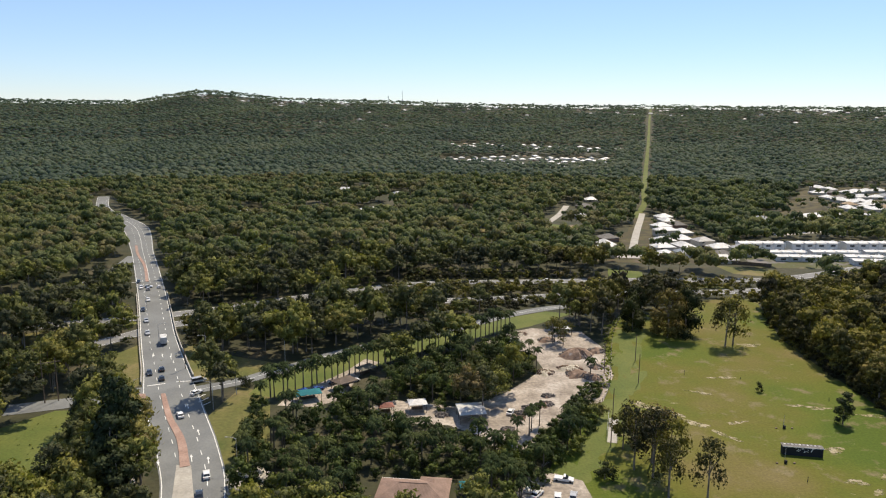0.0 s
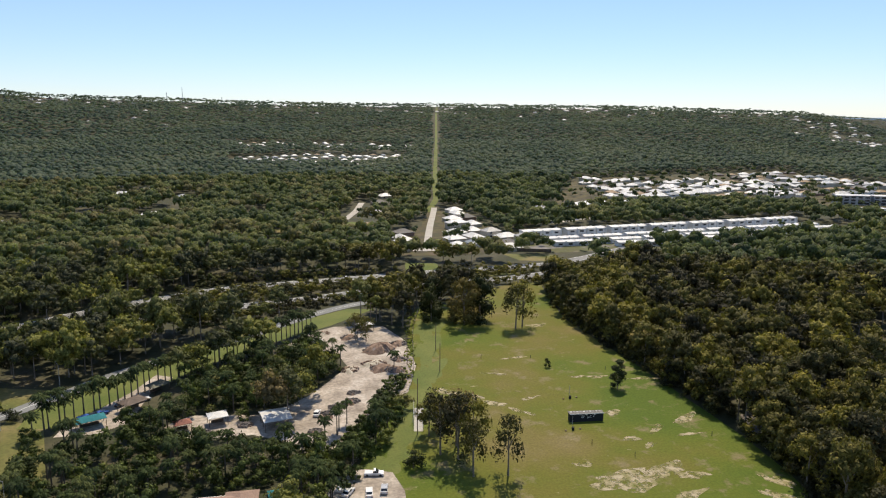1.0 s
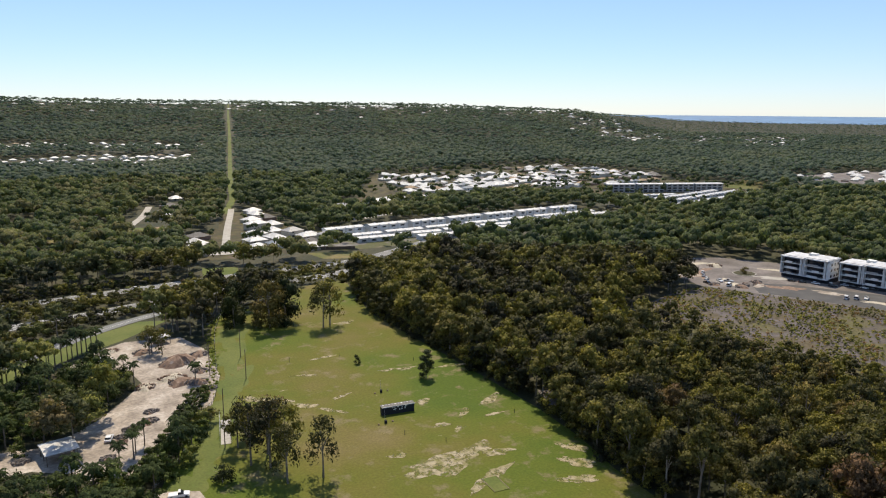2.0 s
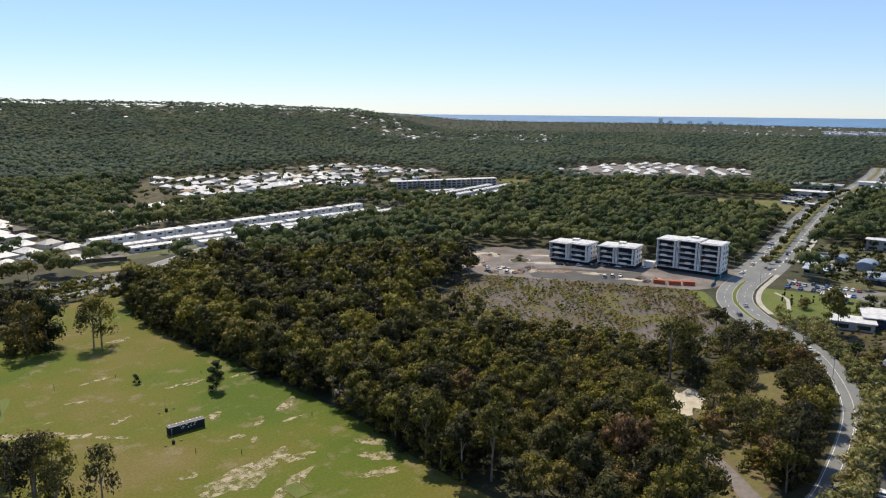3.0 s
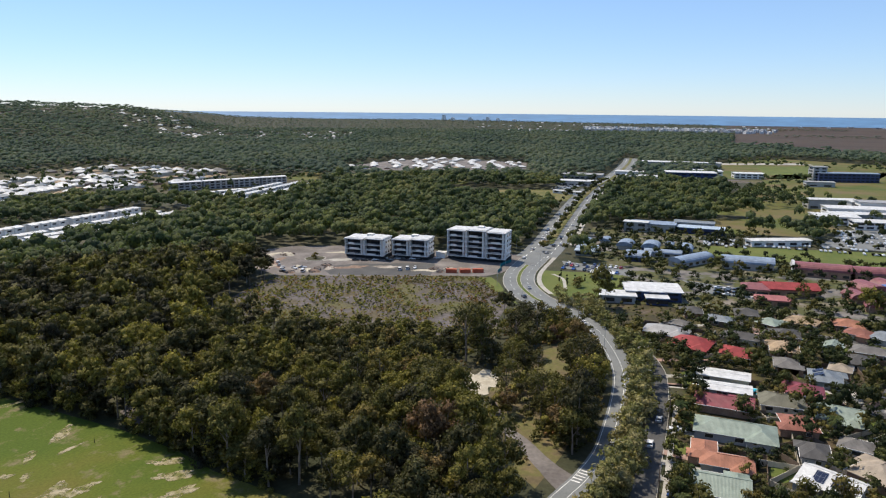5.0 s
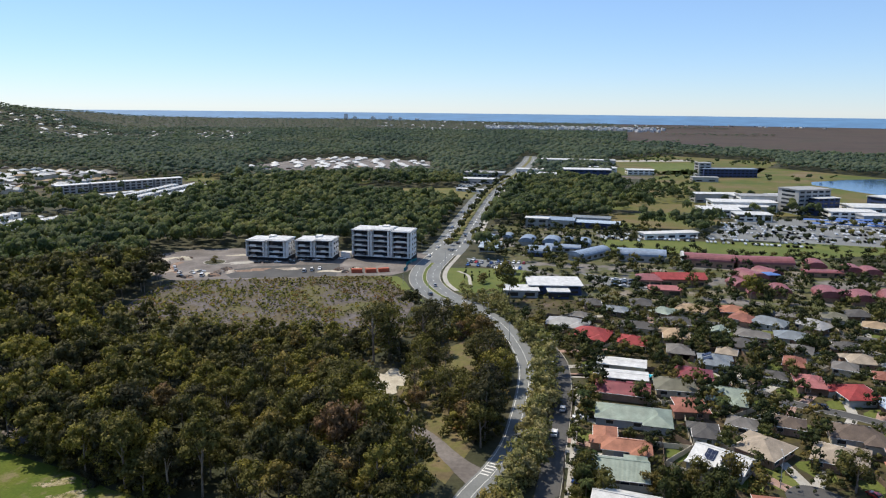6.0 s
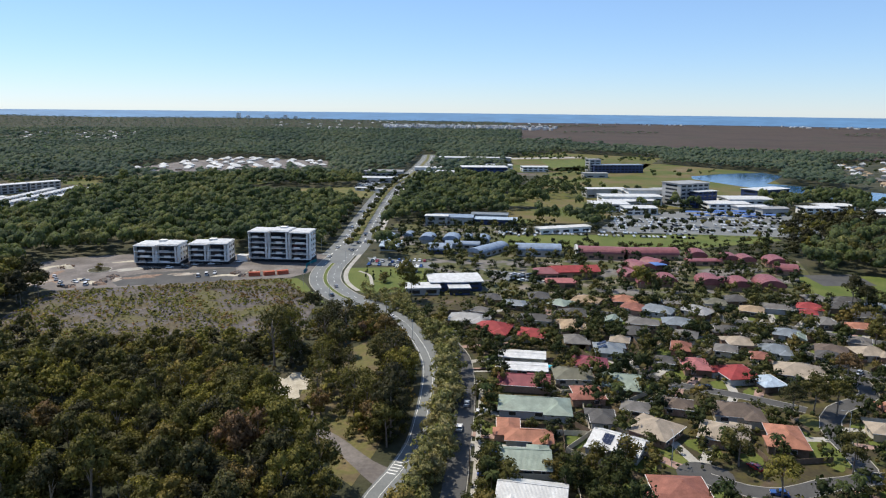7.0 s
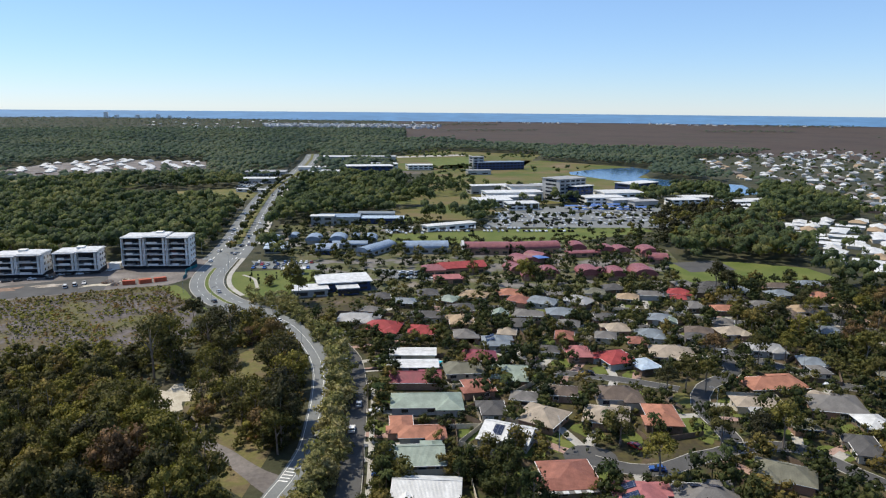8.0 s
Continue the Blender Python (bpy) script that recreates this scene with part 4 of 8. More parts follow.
def window(parent, x, y, z, w, h, side):
    """A framed window on a wall that faces along x (side 1, -1) or along y (side 2, -2)."""
    d = 0.12 * (1 if side > 0 else -1)
    if abs(side) == 1:
        f = part("window", Shape().box(x + d * 0.3, y, z, 0.10, w, h), WHITE_WALL, parent)
        part("pane", Shape().box(x + d * 0.6, y, z + 0.08, 0.10, w - 0.16, h - 0.16), GLASS, f)
    else:
        f = part("window", Shape().box(x, y + d * 0.3, z, w, 0.10, h), WHITE_WALL, parent)
        part("pane", Shape().box(x, y + d * 0.6, z + 0.08, w - 0.16, 0.10, h - 0.16), GLASS, f)


def house(colour, x, y, length, width, rot, k):
    """A brick or rendered bungalow: walls, hipped or gabled roof with eaves, wing, windows, garage door, gutter."""
    rng = random.Random(k * 7 + 1)
    if length < width:
        length, width, rot = width, length, rot + 90
    flat = colour == "white" and width < 9
    h = 2.5 if width > 7 else 2.4
    ob = thing("house", pose(x, y, 0, 0, 0, rot), f"single-storey house with a {ROOF_WORDS[colour]} {'low-pitched' if flat else 'hipped'} roof among gardens", "house", "suburban houses")
    wall = WALLS[k % 5]
    part("wall", Shape().box(0, 0, 0, length - 1.2, width - 1.2, h), wall, ob)
    rise = 0.5 if flat else (width / 2) * math.tan(radians(22))
    gable = colour in ("white", "sage", "maroon", "grey_white") and rng.random() < 0.5
    roof = Shape().hip(0, 0, h, length, width, rise, 0.0 if gable or flat else width / 2)
    wing = length > 9.5 and width > 6.5 and not flat
    sgn, ww = (1 if k % 2 else -1), min(length * 0.45, width * 0.75)
    if wing:
        cx, dy = (length / 2 - ww / 2) * (1 if k % 3 else -1), sgn * width * 0.15
        s = Shape().hip(0, 0, 0, width * 1.02, ww, ww / 2 * math.tan(radians(22)), ww / 2)
        roof.add([(cx - v[1], dy + v[0], h - 0.02 + v[2]) for v in s.v], s.f)
        part("wing_wall", Shape().box(cx, dy, 0, ww - 1.2, width * 1.02 - 1.2, h - 0.01), wall, ob)
    ob_roof = part("roof", roof, ROOFS[colour], ob)
    # ridge capping and gutters stand a little proud
    r = max(length / 2 - (0 if gable or flat else width / 2), 0.3)
    part("ridge_cap", Shape().box(0, 0, h + 0.18 + rise, 2 * r, 0.34, 0.10), ROOFS[colour], ob_roof)
    for sy in (-1, 1):
        part("gutter", Shape().box(0, sy * (width / 2 + 0.05), h + 0.06, length, 0.12, 0.16), WHITE_WALL if k % 2 else STEEL, ob_roof)
    for sy in (-2, 2):
        for fx in (-0.3, 0.05, 0.33):
            if rng.random() < 0.6:
                window(ob, fx * length, (width / 2 - 0.6) * (1 if sy > 0 else -1), 0.9, rng.choice((1.2, 1.8, 2.4)), 1.3, sy)
    for sx in (-1, 1):
        window(ob, (length / 2 - 0.6) * sx, rng.uniform(-0.2, 0.2) * width, 0.9, 1.6, 1.3, sx)
    part("garage_door", Shape().box(-length * 0.15, (width / 2 - 0.57) * sgn, 0.02, 2.6, 0.1, 2.2), CREAM_WALL if wall is BRICK else GREY_WALL, ob)
    if (x, y) in SOLAR_ON:
        north = 1 if math.cos(radians(rot)) > 0 else -1
        if abs(math.cos(radians(rot))) < 0.3:
            north = 1
        a = math.atan2(rise, width / 2)
        for j in range(2):
            sp = new("solar_panel", Shape().box(0, 0, 0, min(2.8, length * 0.2), width * 0.32, 0.08).mesh("solar_panel", SOLAR))
            sp.parent = ob_roof
            cx = (-0.16 + 0.30 * j) * length
            sp.matrix_local = Matrix.Translation((cx, north * width * 0.22, h + 0.22 + rise * (1 - 0.44) + 0.10)) @ pose(0, 0, 0, -math.degrees(a) * north)
    PLANS.append((x, y, max(length, width) * 0.56))
    return ob


for k, row in enumerate(HOUSES):
    house(*row, k)

# more houses in the gaps between these
rng = random.Random(301)
made = 0
for _ in range(2500):
    x, y = rng.uniform(190, 366), rng.uniform(-300, 20)
    a, r = math.degrees(math.atan2(x, y)), math.hypot(x, y)
    if made < 34 and a < 122 and inside(x, y, [(205, 12), (262, 18), (320, 48), (346, 30), (352, -60), (366, -150), (374, -215), (345, -300), (250, -300), (190, -170), (185, -100)]) and not (a > 116 and r < 330) \
            and all(math.hypot(x - q[0], y - q[1]) > 6.5 + q[2] for q in PLANS) and all(np.hypot(l[:, 0] - x, l[:, 1] - y).min() > w / 2 + 7 for l, w in ROADS):
        house(rng.choice(("grey", "beige", "rust", "brown", "dark_grey", "grey", "brown", "olive", "blue_grey", "dark_grey", "terracotta")), round(x), round(y), rng.randint(11, 15), rng.randint(8, 11), rng.choice((-95, -85, -100, 0, 10)) , 110 + made)
        made += 1

# the house at the edge of the yard, and a patio roof
house("faded", -7, 160, 18, 11, -6, 101)
patio = thing("patio_roof", pose(158, -36, 0, 0, 0, 5), "striped white and grey sheet roof over a patio", "patio roof")
for i in range(9):
    part("sheet", Shape().box(0, -6.0 + 1.5 * i, 2.5, 4.0, 1.46, 0.08), ROOFS["white"] if i % 2 else ROOFS["grey"], patio)
for sx in (-1.7, 1.7):
    for sy in (-6, 0, 6):
        part("post", Shape().box(sx, sy, 0, 0.12, 0.12, 2.5), STEEL, patio)
PLANS.append((158, -36, 6))
carport = thing("carport", pose(241, -11, 0), "small white flat-roofed carport on posts", "carport")
part("roof", Shape().hip(0, 0, 2.4, 6, 6, 0.25, 0), ROOFS["white"], carport)
for sx in (-2.7, 2.7):
    for sy in (-2.7, 2.7):
        part("post", Shape().box(sx, sy, 0, 0.15, 0.15, 2.4), STEEL, carport)
PLANS.append((241, -11, 4))
pool = thing("swimming_pool", pose(249, -7, 0), "round above-ground pool with bright blue water", "swimming pool")
part("wall", Shape().tube([(0, 0, 0), (0, 0, 1.2)], (3.0, 3.0), 24), WHITE_WALL, pool)
part("water", Shape().tube([(0, 0, 1.2), (0, 0, 1.22)], (2.7, 2.7), 24), POOL, pool)
PLANS.append((249, -7, 3))


# drives from the houses to the street, lawns beside them, and boundary fences
def lots():
    rng = random.Random(311)
    streets = [(l, w) for l, w in ROADS if l[:, 0].min() > 100 and l[:, 0].max() < 400 and l[:, 1].min() < 40 and w < 9]
    n = 0
    for k, (hx, hy, hr) in enumerate(PLANS[:]):
        if hx < 120:
            continue
        d, q = min((float(np.hypot(l[:, 0] - hx, l[:, 1] - hy).min()), tuple(l[int(np.hypot(l[:, 0] - hx, l[:, 1] - hy).argmin())])) for l, w in streets)
        ux, uy = (q[0] - hx) / d, (q[1] - hy) / d
        if hr * 0.5 < d < 40:
            a, b = hr * 0.55, d - 2.9
            if b > a + 2:
                side = rng.choice((-1, 1)) * hr * 0.35
                p0, p1 = (hx + ux * a - uy * side, hy + uy * a + ux * side), (hx + ux * b - uy * side * 0.6, hy + uy * b + ux * side * 0.6)
                ribbon("driveway", np.array([p0, ((p0[0] + p1[0]) / 2, (p0[1] + p1[1]) / 2), p1]), 3.0, 0.10 + 0.004 * (k % 5), CONCRETE if k % 3 else PAVER, "pale paved driveway from a house to the street", "driveway")
        lx, ly = hx + ux * hr * 0.95 + uy * hr * 0.5, hy + uy * hr * 0.95 - ux * hr * 0.5
        patch("lawn", blob(lx, ly, rng.uniform(4, 7), rng.uniform(3, 5), rng.uniform(0, 180), k, 14, 0.2), 0.06 + 0.004 * (k % 7), GREEN_LAWN, "small green front lawn beside a house", "lawn")
        if n < 45 and k % 2 == 0 and hr > 4:
            n += 1
            ob = thing("fence", pose(hx, hy, 0, 0, 0, math.degrees(math.atan2(uy, ux)) + rng.uniform(-6, 6)), ("weathered timber paling" if k % 4 else "cream sheet-metal") + " fence round a house garden", "fence", "garden fences")
            s_, m_ = hr * 1.12 + 1.2, WOOD if k % 4 else CREAM_WALL
            for sy in (-1, 1):
                part("panel", Shape().box(-s_ * 0.2, sy * s_, 0, s_ * 1.6, 0.08, 1.7), m_, ob)
            part("panel", Shape().box(-s_, 0, 0, 0.08, s_ * 2, 1.7), m_, ob)


lots()
for i, (cx, cy, rx, ry, rot, m) in enumerate(((185, -39.5, 5, 4, 60, GREEN_LAWN), (190, -61, 5, 3, 0, GREEN_LAWN), (198, -82, 12, 4.5, 15, GREEN_LAWN), (168, -27, 4, 4.5, 0, GREEN_LAWN), (245, -68, 6, 4, -50, GREEN_LAWN), (226, -15, 5, 3, -20, GREEN_LAWN), (194, -14, 5, 3, -20, GREEN_LAWN), (217, -86, 6, 3, 0, ROUGH))):
    patch("lawn", blob(cx, cy, rx, ry, rot, 500 + i, 24, 0.2), 0.092 + 0.003 * (i % 3), m, "mown front lawn open to the street", "lawn")
patch("cul_de_sac", blob(178, -46, 7.5, 7.5, 0, 8, 24, 0.04), 0.135, DARK_ASPHALT, "asphalt turning circle at the end of the street", "road")


# ---- far houses: one plain shape with walls, roof and windows, in several colours, then copies ----
def far_house(colour, wall, sx, sy, storeys, pitch=25, gable=False):
    ob = thing("estate_house", pose(0, 0, -200), f"{'two-storey' if storeys > 1 else 'single-storey'} estate house with a {ROOF_WORDS[colour]} roof", "house", "estate houses")
    h = 2.5 * storeys
    part("wall", Shape().box(0, 0, 0, sx - 1, sy - 1, h), wall, ob)
    part("roof", Shape().hip(0, 0, h, sx, sy, sy / 2 * math.tan(radians(pitch)), 0.0 if gable else sy / 2), ROOFS[colour], ob)
    for s in range(storeys):
        for fx in (-0.2,):
            part("window", Shape().box(fx * sx, -sy / 2 + 0.48, 0.9 + 2.8 * s, 1.8, 0.12, 1.3), GLASS, ob)
    return ob


FAR_KINDS = [far_house("white", CREAM_WALL, 15, 12, 1), far_house("grey_white", CREAM_WALL, 17, 12, 1), far_house("pale_grey", CREAM_WALL, 14, 11, 2),
             far_house("white", CREAM_WALL, 18, 10, 2), far_house("tan", CREAM_WALL, 15, 11, 1), far_house("blue_grey", WHITE_WALL, 14, 11, 1), far_house("grey", BRICK, 15, 12, 1), far_house("white", CREAM_WALL, 24, 12, 1, 9, True)]


PLACED = []


def estate(poly, spacing, rot, seed, weights, keep=0.85, size=1.0):
    """Houses in rows inside an outline."""
    rng = random.Random(seed)
    xs, ys = [p[0] for p in poly], [p[1] for p in poly]
    cx, cy, rad = sum(xs) / len(xs), sum(ys) / len(ys), max(max(xs) - min(xs), max(ys) - min(ys))
    c, s = math.cos(radians(rot)), math.sin(radians(rot))
    n = int(rad / spacing) + 1
    for i in range(-n, n + 1):
        for j in range(-n, n + 1):
            u, v = i * spacing * 1.05 + rng.uniform(-1, 1) * spacing * 0.16, j * spacing * (1.25 if j % 2 else 1.0) + rng.uniform(-1, 1) * spacing * 0.16 + 9 * math.sin(i * 0.55)
            x, y = cx + c * u - s * v, cy + s * u + c * v
            if rng.random() < keep and inside(x, y, poly) and all(math.hypot(x - q[0], y - q[1]) > 9 + q[2] * 0.4 for q in PLANS[-60:]):
                k = rng.choices(range(len(FAR_KINDS)), (tuple(weights) + (0,))[:8])[0]
                PLACED.append((k, pose(x, y, float(land(x, y)) - 0.1, 0, 0, rot + rng.choice((0, 90, 180)) + rng.uniform(-12, 12)) @ Matrix.Scale(size * rng.uniform(0.85, 1.1), 4), ""))
                PLANS.append((x, y, 8 if math.hypot(x, y) < 1100 else 17))


MOSTLY_WHITE, MIXED = (6, 5, 0, 1, 1, 1, 1), (2, 3, 2, 1, 3, 2, 3)
estate([(400, 690), (470, 680), (540, 655), (640, 640), (680, 800), (560, 880), (450, 880)], 18, 8, 1, MOSTLY_WHITE, 0.95)
estate([(640, 660), (760, 640), (840, 720), (850, 930), (700, 930), (680, 800)], 20, -10, 2, MIXED, 0.85)
for k_, hx_, hy_, hr_ in ((0, 200, 634, 10), (1, 196, 612, 95), (0, 182, 582, 15), (6, 198, 590, 100), (3, 174, 545, 12), (0, 190, 552, 100), (1, 163, 514, 12), (0, 180, 522, 95), (0, 155, 489, 10), (1, 171, 493, 102), (0, 148, 462, 12), (5, 163, 468, 95), (2, 187, 500, 15),
                         (6, 124, 524, 15), (1, 117, 500, 100), (0, 114, 484, 15), (1, 105, 462, 10), (0, 74, 596, 20), (1, 70, 570, 18), (0, 127, 634, 15), (6, 130, 664, 15), (0, 160, 760, 10), (4, 103, 562, 20), (6, 142, 705, 20), (6, 298, 634, 20), (5, 284, 626, 15),
                         (1, 195, 488, 8), (6, 186, 462, 5), (1, 181, 447, 5), (2, 202, 470, 95)):
    PLACED.append((k_, pose(hx_, hy_, -0.1, 0, 0, hr_), ""))
    PLANS.append((hx_, hy_, 7))
estate([(992, 606), (1157, 598), (1268, 556), (1236, 374), (1112, 337), (1027, 451), (988, 521)], 17.5, 20, 8, MOSTLY_WHITE, 0.92, 0.85)
estate([(-10, 1290), (60, 1275), (230, 1215), (310, 1290), (330, 1400), (150, 1420), (0, 1390)], 20, 10, 9, MOSTLY_WHITE, 0.8, 0.8)
estate([(-10, 1550), (150, 1570), (380, 1500), (400, 1600), (240, 1660), (0, 1640)], 24, 14, 10, MOSTLY_WHITE, 0.6, 0.8)
estate([(378, -258), (410, -256), (590, -306), (592, -405), (400, -310)], 19, -30, 11, (1, 1, 0, 0, 1, 0, 0, 7), 0.95)
estate([(800, -450), (900, -440), (1350, -520), (1750, -1050), (1350, -950), (860, -620)], 19, -25, 12, (2, 3, 4, 1, 3, 4, 3), 0.72, 0.8)
estate([(600, -420), (780, -440), (840, -620), (620, -480)], 18, -25, 13, (2, 3, 2, 1, 5, 2, 3), 0.85, 0.85)

# houses scattered along the ridge and its slopes
rng = random.Random(31)
count = 0
while count < 125:
    a = rng.uniform(-19, 47)
    r = rng.choice((rng.uniform(2780, 2990), rng.uniform(2500, 2990), rng.uniform(1900, 2950)))
    if a < 42 and r < 2600 and rng.random() < 0.7:
        continue
    x, y = r * math.sin(radians(a)), r * math.cos(radians(a))
    PLACED.append((rng.choices(range(7), (4, 4, 3, 3, 2, 1, 2))[0], pose(x, y, float(land(x, y)) + 2, 0, 0, rng.uniform(0, 180)), ""))
    PLANS.append((x, y, 26))
    count += 1
for a0, a1, r0, r1, n, seed in ((42, 60, 2100, 2850, 130, 3), (69, 92, 3350, 4150, 60, 4), (-16, -3, 600, 900, 6, 5)):
    rng = random.Random(seed)
    for _ in range(n):
        a, r = rng.uniform(a0, a1), rng.uniform(r0, r1)
        x, y = r * math.sin(radians(a)), r * math.cos(radians(a))
        PLACED.append((rng.choices(range(7), MOSTLY_WHITE)[0], pose(x, y, float(land(x, y)) + 1, 0, 0, rng.uniform(0, 180)), ""))
        PLANS.append((x, y, 24))
# the nearest as houses of their own, those past them in one mesh
PLACED.sort(key=lambda q: math.hypot(*q[1].translation[:2]))
for k, m, _ in PLACED[:45]:
    copy_thing(FAR_KINDS[k], m)
bulk, bulk_mats, bulk_index = Shape(), [], []
for k, m, _ in PLACED[45:]:
    for c in FAR_KINDS[k].children:
        mt = c.data.materials[0]
        if mt not in bulk_mats:
            bulk_mats.append(mt)
        bulk.add([m @ v.co for v in c.data.vertices], [tuple(p.vertices) for p in c.data.polygons])
        bulk_index += [bulk_mats.index(mt)] * len(c.data.polygons)
bulk_mesh = bulk.mesh("distant_houses", bulk_mats[0])
for mt in bulk_mats[1:]:
    bulk_mesh.materials.append(mt)
bulk_mesh.polygons.foreach_set("material_index", bulk_index)
tagged(new("distant_houses", bulk_mesh), "pale houses far off among the bush and on the ridge", "houses", kind="stuff")
for o in FAR_KINDS:
    for c in list(o.children_recursive) + [o]:
        bpy.data.objects.remove(c)


rng = random.Random(77)
town, town2 = Shape(), Shape()
for i in range(520):
    a = rng.choice((rng.uniform(76, 92), rng.uniform(80, 91), rng.uniform(72, 80)) if i % 14 else (rng.uniform(93, 122),))
    r = rng.uniform(3350, 3700) if a < 92 else rng.uniform(4150, 4280)
    if a < 78:
        r = rng.uniform(3000, 3150)
    x, y = r * math.sin(radians(a)), r * math.cos(radians(a))
    (town if i % 3 else town2).box(x, y, float(land(x, y)), rng.uniform(14, 34), rng.uniform(10, 16), rng.uniform(4, 7) + (5 if a < 92 else 0), rng.uniform(-30, 30)).hip(x, y, float(land(x, y)) + (9 if a < 92 else 4), 16, 11, 2, 5)
tagged(new("distant_town", town.mesh("distant_town", ROOFS["white"])), "pale houses of a coastal town far off", "town", kind="stuff")
tagged(new("distant_town", town2.mesh("distant_town", ROOFS["pale_grey"])), "pale houses of a coastal town far off", "town", kind="stuff")


# white terraces in long rows
TERRACES = []


def terrace(x, y, length, depth, rot, storeys=2):
    ob = thing("terrace_row", pose(x, y, 0, 0, 0, rot), f"long row of white {'two-storey' if storeys > 1 else 'single-storey'} terrace houses with flat white roofs", "terrace houses", "white terraces")
    h = 3.0 * storeys
    n = max(2, int(length / 7.5))
    part("wall", Shape().box(0, 0, 0, length, depth, h), WHITE_WALL, ob)
    part("roof", Shape().hip(0, 0, h, length + 1.2, depth + 1.2, 0.7, 0.0, 0.3), ROOFS["white"], ob)
    for i in range(n):
        cx = -length / 2 + (i + 0.5) * length / n
        part("party_wall", Shape().box(cx + length / n / 2 - 0.15, -0.5, 0, 0.3, depth + 1.6, h + 0.9), WHITE_WALL, ob)
        for s in range(storeys):
            part("window", Shape().box(cx, -depth / 2 - 0.04, 0.9 + 3 * s, length / n * 0.4, 0.12, 1.2), GLASS, ob)
    PLANS.append((x, y, length * 0.5))
    TERRACES.extend([(x - length * 0.3, y), (x + length * 0.3, y)])


for j, y0 in enumerate((486, 470, 455, 441)):
    for i in range(7):
        x = 222 + 6 * j + 37.5 * i
        if not (j == 3 and i < 1):
            terrace(x, y0 + 0.03 * (x - 225) - 0.8 * j, 31 + 2 * ((i + j) % 2), 8.5 if j == 0 else 7.5, 2 - 3 * j, 2 if j == 0 else 1)
for j, (xa, ya, n) in enumerate(((592, 466, 5), (588, 488, 5), (600, 508, 4), (560, 548, 3))):
    for i in range(n):
        terrace(xa + 35 * i, ya + (6 if j < 3 else -9) * i, 31, 8, 9 if j < 3 else -15, 1)
terrace(362, 650, 36, 9, 2, 1)
terrace(402, 651, 36, 9, 0, 1)
terrace(440, 654, 32, 9, 2, 1)
for i in range(4):
    x, y = 626 + 33 * i, 589 - 15.5 * i
    ob = thing("apartment_block", pose(x, y, 0, 0, 0, -25), "long three-storey white and grey apartment block with a flat roof", "apartment block", "estate apartment blocks")
    part("wall", Shape().box(0, 0, 0, 34, 12, 9.5), GREY_WALL, ob)
    part("roof", Shape().hip(0, 0, 9.5, 35, 14, 0.6, 0, 0.4), ROOFS["white"], ob)
    for s in range(3):
        for j in range(5):
            part("window", Shape().box(-13.6 + 6.8 * j, -6.0, 0.8 + 3.1 * s, 4.4, 0.2, 1.9), GLASS, ob)
    PLANS.append((x, y, 18))


